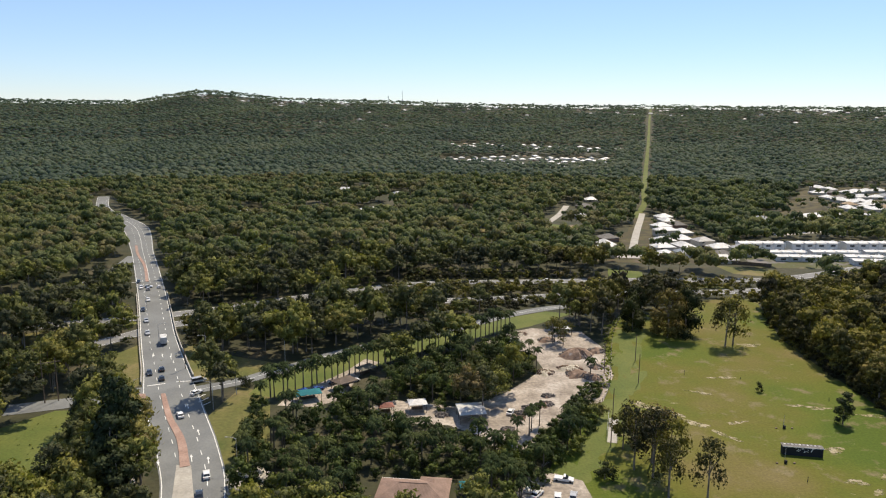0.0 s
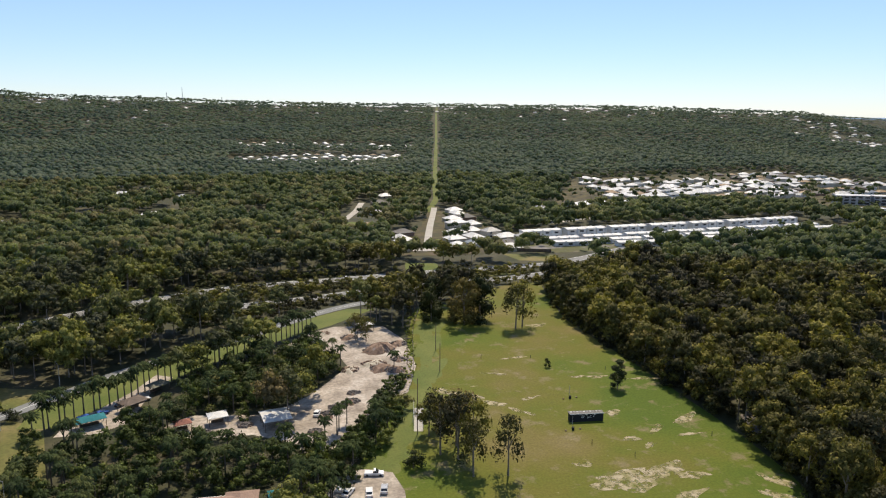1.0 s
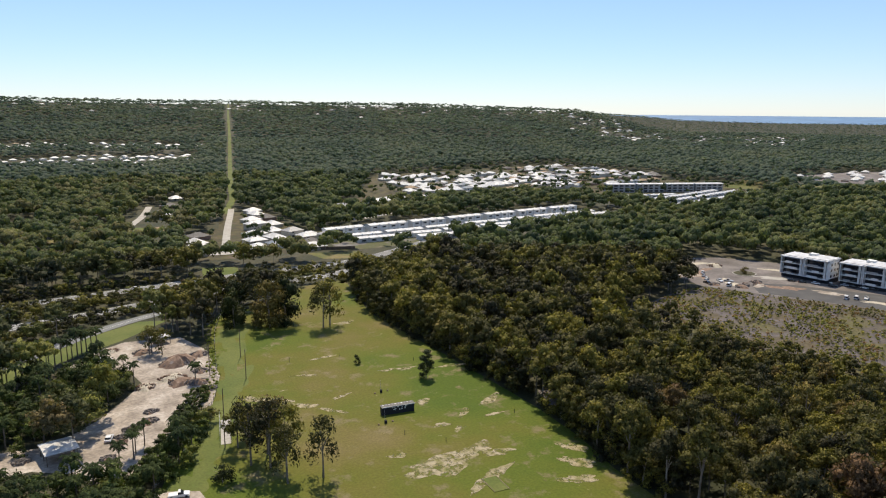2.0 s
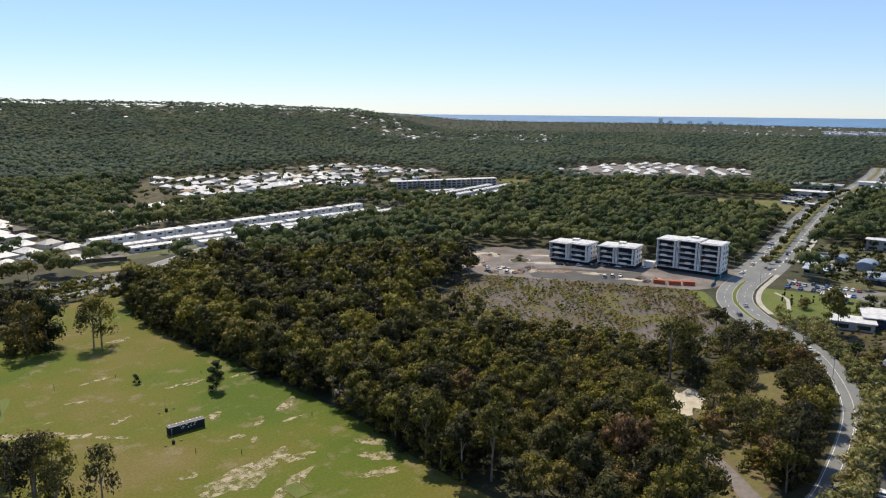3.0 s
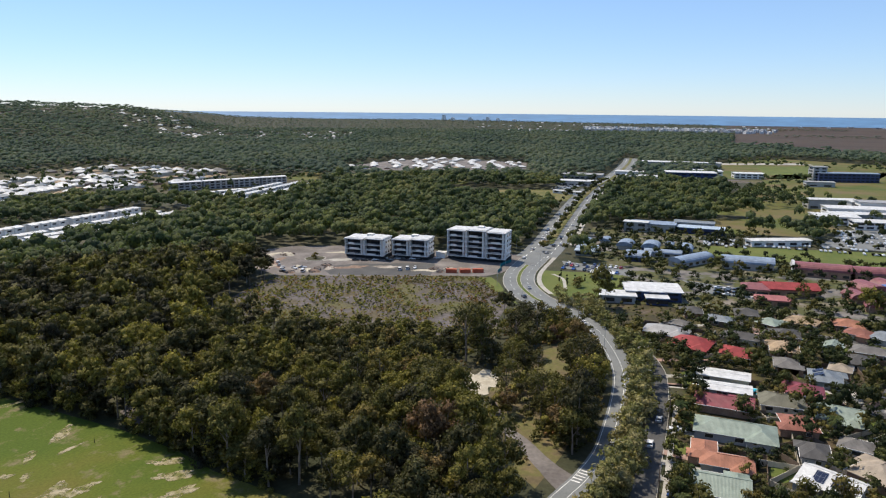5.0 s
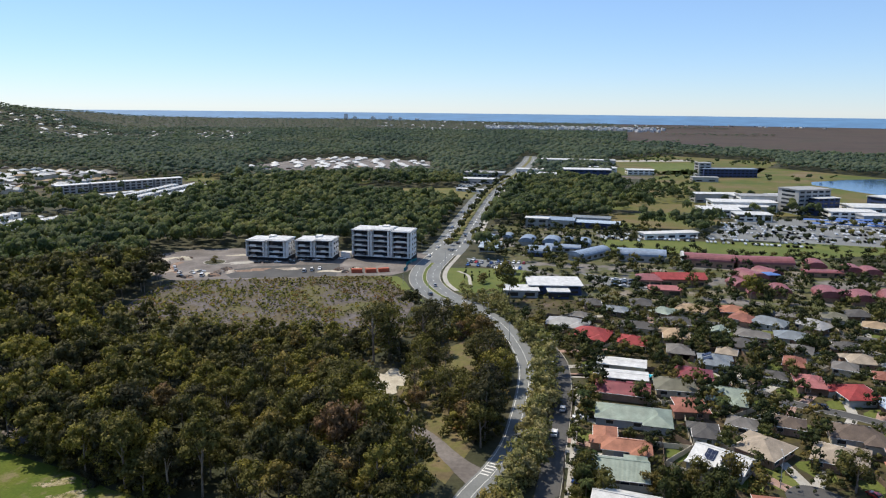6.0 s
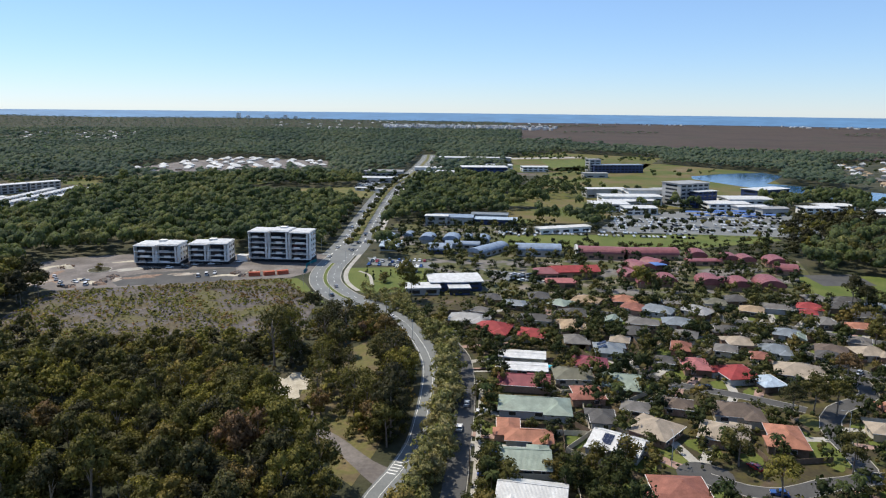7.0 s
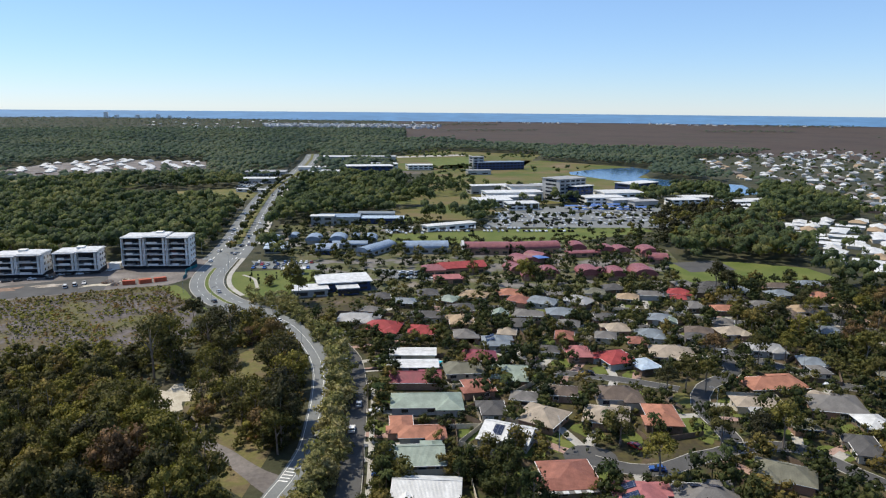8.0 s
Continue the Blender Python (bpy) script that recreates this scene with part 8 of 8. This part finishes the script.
def far_cars(x0, x1, y0, y1, rows, seed, label="rows of parked cars in the hospital car park"):
    """Hundreds of cars far off, one mass of small bodies and cabins."""
    rng = random.Random(seed)
    for mat, share in ((CAR_PAINTS["white"], 0.5), (CAR_PAINTS["silver"], 0.25), (CAR_PAINTS["black"], 0.25)):
        s = Shape()
        r2 = random.Random(seed + int(share * 100))
        for i in range(rows):
            x = x0 + (x1 - x0) * i / (rows - 1)
            for y in np.arange(y0, y1, 2.9):
                if r2.random() < share * 0.97:
                    s.box(x + r2.uniform(-0.5, 0.5), y + r2.uniform(-0.7, 0.7), 0.45, 4.4, 1.8, 0.6).box(x, y, 1.0, 2.4, 1.5, 0.5, 0, 0.8)
        tagged(new("parked_cars", s.mesh("parked_cars", mat)), label, "cars", kind="stuff")


far_cars(570, 640, -140, -70, 7, 1)
far_cars(580, 690, -222, -150, 8, 2)
far_cars(542, 556, -120, 30, 2, 3)
far_cars(846, 924, 192, 216, 9, 4, "cars parked close together in a sales yard")
far_cars(530, 536, -2, 28, 2, 5, "cars parked beside the classroom block")


for x, y in ((672, -147), (670, -164), (668, -181), (666, -198), (664, -215), (650, -150), (650, -170), (650, -190), (682, -172), (684, -192)):
    ob = thing("shade_canopy", pose(x, y, 0.05, 0, 0, 92), "blue shade canopy over parked cars", "canopy", "car park canopies")
    part("sail", Shape().hip(0, 0, 3.0, 15, 7, 0.8, 3.0, 0.1), BLUE_SAIL, ob)
    for sx in (-7, 7):
        for sy in (-3, 3):
            part("post", Shape().box(sx, sy, 0, 0.16, 0.16, 3.0), STEEL, ob)


sail = thing("shade_sail", pose(427, -75, 0.05, 0, 0, 20), "bright blue shade sail between school halls", "canopy")
part("cloth", Shape().hip(0, 0, 4.0, 9, 8, 1.0, 4.0, 0.06), BLUE_SAIL, sail)
for sx in (-4, 4):
    for sy in (-3.5, 3.5):
        part("post", Shape().box(sx, sy, 0, 0.16, 0.16, 4.0), STEEL, sail)


# ---- things in the field and the yard ----
shed = thing("field_shelter", pose(102, 185.3, 0.05, 0, 0, -10), "long dark shelter with a white roof edge standing on the grass", "shelter")
part("back_wall", Shape().box(0, 1.0, 0, 10.6, 0.15, 2.5), DARK_AND_SHADE, shed)
part("front_wall", Shape().box(0, -1.0, 0, 10.6, 0.15, 2.4), DARK_AND_SHADE, shed)
for sx in (-1, 1):
    part("end_wall", Shape().box(sx * 5.25, 0, 0, 0.15, 1.85, 2.4), DARK_AND_SHADE, shed)
part("roof", Shape().box(0, 0.05, 2.5, 11.0, 2.3, 0.12), ROOFS["grey"], shed, "grey sheet roof")
part("fascia", Shape().box(0, -1.14, 2.46, 11.0, 0.06, 0.2), ROOFS["white"], shed, "white roof edge")
for i in range(10):
    part("roof_vent", Shape().box(-4.6 + i * 1.02, 0.5, 2.62, 0.5, 0.5, 0.1), ROOFS["pale_grey"] if i % 2 else ROOFS["white"], shed)
rng = random.Random(181)
for i in range(16):
    part("painted_mark", Shape().box(rng.uniform(-2.6, 2.6), -1.09, rng.uniform(1.0, 2.2), rng.uniform(0.2, 0.6), 0.03, rng.uniform(0.15, 0.4)), PAINT, shed, "white painted bar on the wall")


def pole(name, x, y, h, r, mat, label, category, arms=0, group=""):
    ob = thing(name, pose(x, y, 0), label, category, group)
    part("shaft", Shape().tube([(0, 0, -0.2), (0, 0, h)], (r, r * 0.7), 8), mat, ob)
    for i in range(arms):
        part("crossarm", Shape().box(0, 0, h - 0.7 - 1.0 * i, 2.2, 0.12, 0.14), WOOD, ob)
        for sx in (-0.9, 0, 0.9):
            part("insulator", Shape().tube([(sx, 0, h - 0.56 - 1.0 * i), (sx, 0, h - 0.36 - 1.0 * i)], (0.05, 0.04), 6), WHITE_WALL, ob)
    return ob


def street_lamp(x, y, rot, h=9.0):
    ob = thing("street_lamp", pose(x, y, 0, 0, 0, rot), "tall steel street lamp with a single arm", "street lamp", "street lamps")
    part("shaft", Shape().tube([(0, 0, -0.2), (0, 0, h)], (0.11, 0.07), 8), STEEL, ob)
    part("arm", Shape().tube([(0, 0, h - 0.1), (1.0, 0, h + 0.35), (2.4, 0, h + 0.45)], (0.06, 0.05, 0.045), 6), STEEL, ob)
    part("lamp_head", Shape().box(2.6, 0, h + 0.36, 0.8, 0.3, 0.14, 0, 0.8), GREY_WALL, ob)


for x, y, h in ((70, 238, 11), (75, 261, 11), (49, 190, 10), (54, 209, 10), (68, 165, 9)):
    pole("field_pole", x, y, h, 0.16, WOOD, "bare timber light pole beside the field", "pole", group="field poles")
for x, y, h in ((89, 246, 2.2), (108, 242, 1.2), (130, 223, 1.4), (96, 170, 1.6), (133, 165, 1.5), (104, 160, 1.6)):
    pole("marker_post", x, y, h, 0.10, DARK_AND_SHADE, "short dark marker post in the grass", "post", group="field posts")
for x, y in ((105, 202), (95, 180)):
    ob = thing("dumped_bin", pose(x, y, 0), "dark drum bin between two small stumps on the grass", "bin", "field bins")
    part("drum", Shape().tube([(0, 0, 0), (0, 0, 1.0)], (0.42, 0.42), 12), RUBBER, ob)
    part("post", Shape().tube([(0, 0.6, 0), (0, 0.6, 4.2)], (0.06, 0.05), 6), STEEL, ob)
    for sx in (-2.4, 2.4):
        part("stump", Shape().tube([(sx, 0, 0), (sx, 0, 0.35)], (0.35, 0.3), 9), WOOD, ob)
mat_green = thing("green_mat", pose(102, 133.5, 0.10, 0, 0, -8), "bright green synthetic cricket pitch mat", "pitch")
part("turf", Shape().box(0, 0, 0, 4.0, 7.0, 0.06), GREEN_LAWN, mat_green)
part("edge_board", Shape().box(2.1, 0, 0, 0.15, 7.2, 0.1).box(-2.1, 0, 0, 0.15, 7.2, 0.1), WOOD, mat_green)
net = thing("practice_net", pose(52, 200, 0, 0, 0, 75), "steel-framed practice net beside the fence", "practice net")
for i in range(5):
    for sy in (-1.6, 1.6):
        part("post", Shape().tube([(-8 + 4 * i, sy, 0), (-8 + 4 * i, sy, 3.2)], (0.05, 0.05), 6), STEEL, net)
part("concrete_strip", Shape().box(0, 0, 0.06, 17, 2.8, 0.06), CONCRETE, net)
for sy in (-1.6, 1.6):
    part("rail", Shape().box(0, sy, 3.15, 16, 0.06, 0.06), STEEL, net)
fence_line = smooth_line([(27, 176), (36, 188), (46, 208), (58, 232), (69, 275), (76, 300), (86, 326)], 3.0)
fence = thing("fence", pose(0, 0, 0), "wire fence on timber posts along the field", "fence")
for x, y in fence_line:
    part("post", Shape().box(x, y, 0, 0.14, 0.14, 1.5), WOOD, fence)
for z in (0.5, 0.95, 1.4):
    part("wire", Shape().tube([(x, y, z) for x, y in fence_line], [0.02] * len(fence_line), 4), STEEL, fence)
ws = thing("yard_shed", pose(9, 208, 0, 0, 0, 8), "open work shed with a cream sheet roof in the yard", "shed")
part("roof", Shape().hip(0, 0, 3.2, 8.5, 9, 0.5, 0, 0.2), ROOFS["grey_white"], ws)
part("back_wall", Shape().box(0, 4.0, 0, 7.8, 0.2, 3.2), CREAM_WALL, ws)
for sx in (-3.8, 3.8):
    for sy in (-4, 0, 3.8):
        part("post", Shape().box(sx, sy, 0, 0.18, 0.18, 3.2), WOOD, ws)
PLANS.append((9, 208, 6))
for x, y, sx, sy, h, rot, m, lab in ((-45, 222, 9, 5, 2.6, 20, TEAL, "teal tarpaulin stall roof in the nursery"), (-34, 232, 8, 6, 3, 40, ROOFS["brown"], "brown hip-roofed stall in the nursery"), (-8, 214, 6, 5, 2.8, 10, ROOFS["white"], "small white-roofed shed in the nursery"),
                                      (-28, 246, 7, 5, 2.6, 45, ROOFS["olive"], "thatched stall beside the palms"), (52, 294, 8, 4, 2.8, 10, ROOFS["white"], "white caravan-like shed at the back of the yard"), (-18, 212, 5, 4, 2.5, 15, ROOFS["rust"], "rusty small shed in the nursery"),
                                      (7, 163, 5, 4, 2.6, 5, TEAL, "teal shade cover beside the house")):
    ob = thing("stall", pose(x, y, 0, 0, 0, rot), lab, "stall", "nursery stalls")
    part("roof", Shape().hip(0, 0, h, sx, sy, 0.9, sy * 0.4, 0.12), m, ob)
    for a in (-1, 1):
        for b in (-1, 1):
            part("post", Shape().box(a * (sx / 2 - 0.3), b * (sy / 2 - 0.3), 0, 0.14, 0.14, h), WOOD, ob)
    part("counter", Shape().box(0, sy * 0.2, 0, sx * 0.6, 0.6, 0.9), WOOD, ob)


def heap(x, y, r, h, mat, label, seed, n=90):
    """A pile of broken pieces on a low mound."""
    rng = random.Random(seed)
    ob = thing("heap", pose(x, y, 0), label, "pile", "yard piles")
    s = Shape()
    ring = blob(0, 0, r, r * 0.7, rng.uniform(0, 180), seed, 16, 0.25)
    s.add([(*p, 0.0) for p in ring] + [(p[0] * 0.55, p[1] * 0.55, h * rng.uniform(0.55, 0.85)) for p in ring] + [(0, 0, h)],
          [(i, (i + 1) % 16, 16 + (i + 1) % 16, 16 + i) for i in range(16)] + [(16 + i, 16 + (i + 1) % 16, 32) for i in range(16)])
    part("mound", s, mat, ob)
    q = Shape()
    for _ in range(n):
        a, d = rng.uniform(0, 6.28), r * math.sqrt(rng.random()) * 0.95
        q.box(d * math.cos(a), d * 0.7 * math.sin(a), h * (1 - d / r) * 0.7, rng.uniform(0.3, 1.4), rng.uniform(0.2, 0.5), rng.uniform(0.2, 0.7), rng.uniform(0, 180), 0.7)
    part("rubble", q, RUBBLE if mat is not RUBBLE else DIRT, ob)


for i, (x, y, r, h, m, lab) in enumerate(((53, 267, 7, 3.5, RUBBLE, "large brown pile of cut branches and timber"), (50, 246, 5, 2, RUBBLE, "pile of dark broken timber"), (55, 243, 4, 1.6, RUBBLE, "pile of dark broken timber"), (48, 252, 5, 1.2, PALE_SAND, "pale mound of sand"),
                                          (29, 216, 3.2, 1.1, RUBBLE, "row of stacked sleepers and stone"), (34, 219, 3.0, 1.0, RUBBLE, "row of stacked sleepers and stone"), (26, 212, 2.6, 0.8, RUBBLE, "low heap of dark soil"), (38, 248, 4, 1.2, PALE_SAND, "heap of pale stone at the garden edge"),
                                          (44, 286, 4, 1.4, RUBBLE, "heap of dark mulch"), (58, 254, 3, 1.0, RUBBLE, "scattered timber offcuts in the yard"), (56, 236, 3.4, 0.9, RUBBLE, "scattered timber offcuts in the yard"), (24, 208, 2.4, 0.8, DIRT, "low heap of grey gravel"), (20, 200, 2.2, 0.8, RUBBLE, "stack of old sleepers"),
                                          (36, 226, 2.4, 0.7, RUBBLE, "row of stacked sleepers and stone"), (34, 294, 3, 1.0, PALE_SAND, "heap of pale gravel"), (24, 288, 2.6, 0.9, DIRT, "heap of grey gravel"), (0, 210, 2.4, 0.8, RUBBLE, "pots and timber stacked in the nursery"), (-12, 208, 2.2, 0.8, RUBBLE, "pots and timber stacked in the nursery"), (62, 272, 4, 1.6, RUBBLE, "brown pile of palm fronds"), (377, 168, 4, 1.4, DIRT, "heap of building rubble"), (382, 160, 4, 1.2, PALE_SAND, "heap of pale rubble"), (372, 162, 3, 1.0, RUBBLE, "heap of site waste"),
                                          (345, 268, 5, 1.2, DIRT, "mound of graded earth"), (342, 229, 5, 1.3, RUBBLE, "long berm of brown spoil"), (350, 230, 5, 1.4, DIRT, "long berm of brown spoil"), (358, 231, 4, 1.1, RUBBLE, "long berm of brown spoil"), (333, 240, 4, 1.0, RUBBLE, "heap of site waste"), (375, 271, 6, 1.6, PALE_SAND, "mound of pale earth"), (360, 280, 6, 1.3, PALE_SAND, "mound of pale earth"))):
    heap(x, y, r, h, m, lab, 200 + i)
for x, y, r in ((373, 155, 0), (376, 147.5, 12), (380, 141, 12)):
    ob = thing("container", pose(x, y, 0.07, 0, 0, -70 + r), "red steel skip container on the building site", "container", "site containers")
    part("body", Shape().box(0, 0, 0, 6.2, 2.5, 2.2), RED_STEEL, ob)
    for i in range(12):
        part("rib", Shape().box(-2.9 + i * 0.52, -1.28, 0.15, 0.16, 0.08, 1.9), RED_STEEL, ob)
    part("door", Shape().box(3.12, 0, 0.1, 0.06, 2.3, 2.0), RED_STEEL, ob)
site_fence = thing("site_fence", pose(0, 0, 0), "blue-green mesh fence along the building site", "fence")
sf = smooth_line([(384, 130), (392, 131), (402, 134), (416, 132)], 2.4)
for a, b in zip(sf[:-1], sf[1:]):
    m_ = (a + b) / 2
    part("panel", Shape().box(m_[0], m_[1], 0.1, math.hypot(*(b - a)) - 0.05, 0.05, 1.8, math.degrees(math.atan2(*(b - a)[::-1]))), TEAL, site_fence)
patch("gravel", [(353, 231), (370, 217), (392, 174), (378, 168), (361, 163), (349, 190), (338, 216)], 0.085, DARK_ASPHALT, "dark grey gravel parking ground", "gravel")
island = patch("roundabout", blob(372, 248, 7, 6, 20, 9, rag=0.03), 0.22, FLOOR, "mulched roundabout island with pale kerb", "roundabout")
ring = np.array(blob(372, 248, 7.3, 6.3, 20, 9, 40, 0.03))
ribbon("kerb", np.concatenate([ring, ring[:2]]), 0.5, 0.26, CONCRETE, "pale concrete kerb round the roundabout", "kerb", 0.25)
ribbon("road", smooth_line([(334, 238), (350, 256), (364, 262), (384, 258), (386, 240), (391, 212), (402, 178), (410, 150), (418, 132)], 5), 6, 0.13, DIRT, "pale unsealed site road", "road")

for x, y, r in ((-70, 226, 200), (-60, 256, 120), (-92, 262, 200), (-116, 276, 20), (-140, 322, 20), (-100, 216, 20), (-55, 175, 180), (-74, 214, 170), (330, 99, -40), (356, 121, -60), (372, 104, 120), (410, 112, 90), (404, 132, -90), (446, 138, -90), (470, 112, 90), (520, 118, 90),
                (190, 25.5, -90), (232, 28, -90), (275, 48, 130), (300, 62, 130), (182, -38, 0), (205, -92, 90), (235, -136, 120)):
    street_lamp(x, y, r)
for x, y in ((157, 58), (200, 42), (246, 44), (290, 62), (165, 14.8), (210, 16.8), (-88, 196), (-96, 250), (56, 300), (60, 248)):
    pole("power_pole", x, y, 11, 0.17, WOOD, "timber power pole with a crossarm", "power pole", 1, "power poles")
# twin-pole line beside the overpass, its wires running to the next pair
for x, y in ((-129, 219), (-137, 229), (-190, 262)):
    ob = thing("twin_power_pole", pose(x, y, 0, 0, 0, 30), "pair of timber power poles joined by a crossarm", "power pole", "twin poles")
    for sx in (-2, 2):
        part("shaft", Shape().tube([(sx, 0, -0.2), (sx, 0, 15)], (0.2, 0.14), 8), WOOD, ob)
    part("crossarm", Shape().box(0, 0, 13.6, 7, 0.18, 0.2), WOOD, ob)
# slim young cypresses and bollards on the park lawn
CYPRESS = (crown_mesh(crown(300, 6, 40, 0.3, 4.2, 0.7, low=0.1, fine=False, fill=0.7, spread=0.2), DARK_LEAF), trunk_shape(301, 3, 0.4, 0, 0.08).mesh("trunk", BARK))
for x, y in ((378, 92), (379, 88), (381, 84), (384, 79), (372, 86), (375, 80), (390, 94), (394, 76)):
    tree(CYPRESS, x, y, 1.0, 1.0, x * 31 % 360, "slim dark young cypress on the park lawn", "young cypresses")
# weeds and bushes along the yard fence, tufts on rough grass
wl = smooth_line([(56, 228), (62, 245), (66, 262), (70, 280), (77, 305), (82, 318)], 1.6)
rng2 = np.random.default_rng(401)
wp = np.concatenate([wl + rng2.normal(scale=1.2, size=wl.shape) for _ in range(2)]) - np.array([1.5, 0])
scatter("weeds", spots_of(wp[:, 0], wp[:, 1], 402, 0.3, 0.8, 0.1, 30), SHRUB_KINDS, WEED_LEAF, "bright weeds and bushes along the yard fence", "weeds", 403)
tx, ty = grid(140, 300, 2.0, 404, -37, 40)
k = in_any(tx, ty, [[(-92, 150), (-94, 165), (-100, 178), (-107, 196), (-114, 213), (-124, 212), (-134, 199), (-126, 184), (-116, 150)], [(-114, 262), (-98, 282), (-64, 278), (-54, 264), (-74, 241), (-92, 234)]]) & (rng2.random(len(tx)) < 0.12)
scatter("grass_tufts", spots_of(tx[k], ty[k], 405, 0.2, 0.45, 0.3, 30) * np.array([1, 1, 1, 0.5, 1]), SHRUB_KINDS, WEED_LEAF, "tufts of long grass in the paddock", "grass", 406)
# masts on the ridge
for a, r, h in ((-3.3, 2975, 58), (-4.4, 2980, 36), (-0.5, 2985, 26)):
    x, y = r * math.sin(radians(a)), r * math.cos(radians(a))
    ob = thing("radio_mast", pose(x, y, float(land(x, y))), "slender radio mast on the far ridge", "mast", "ridge masts")
    part("lattice", Shape().tube([(0, 0, 0), (0, 0, h)], (1.3, 0.5), 4), GREY_WALL, ob)
    part("antenna", Shape().box(0, 0, h * 0.8, 3.2, 3.2, 3.0), GREY_WALL, ob)
# coastal towers far off
for a, h in ((66.9, 30), (67.6, 16), (69, 18), (70.4, 22), (71.2, 16), (72.5, 12)):
    x, y = 4250 * math.sin(radians(a)), 4250 * math.cos(radians(a))
    ob = thing("coastal_tower", pose(x, y, float(land(x, y)) + 1), "pale high-rise building far off on the coast", "building", "coastal towers")
    part("wall", Shape().box(0, 0, 0, 22, 16, h), WHITE_WALL, ob)
    part("roof", Shape().box(0, 0, h, 16, 12, 2), ROOFS["white"], ob)
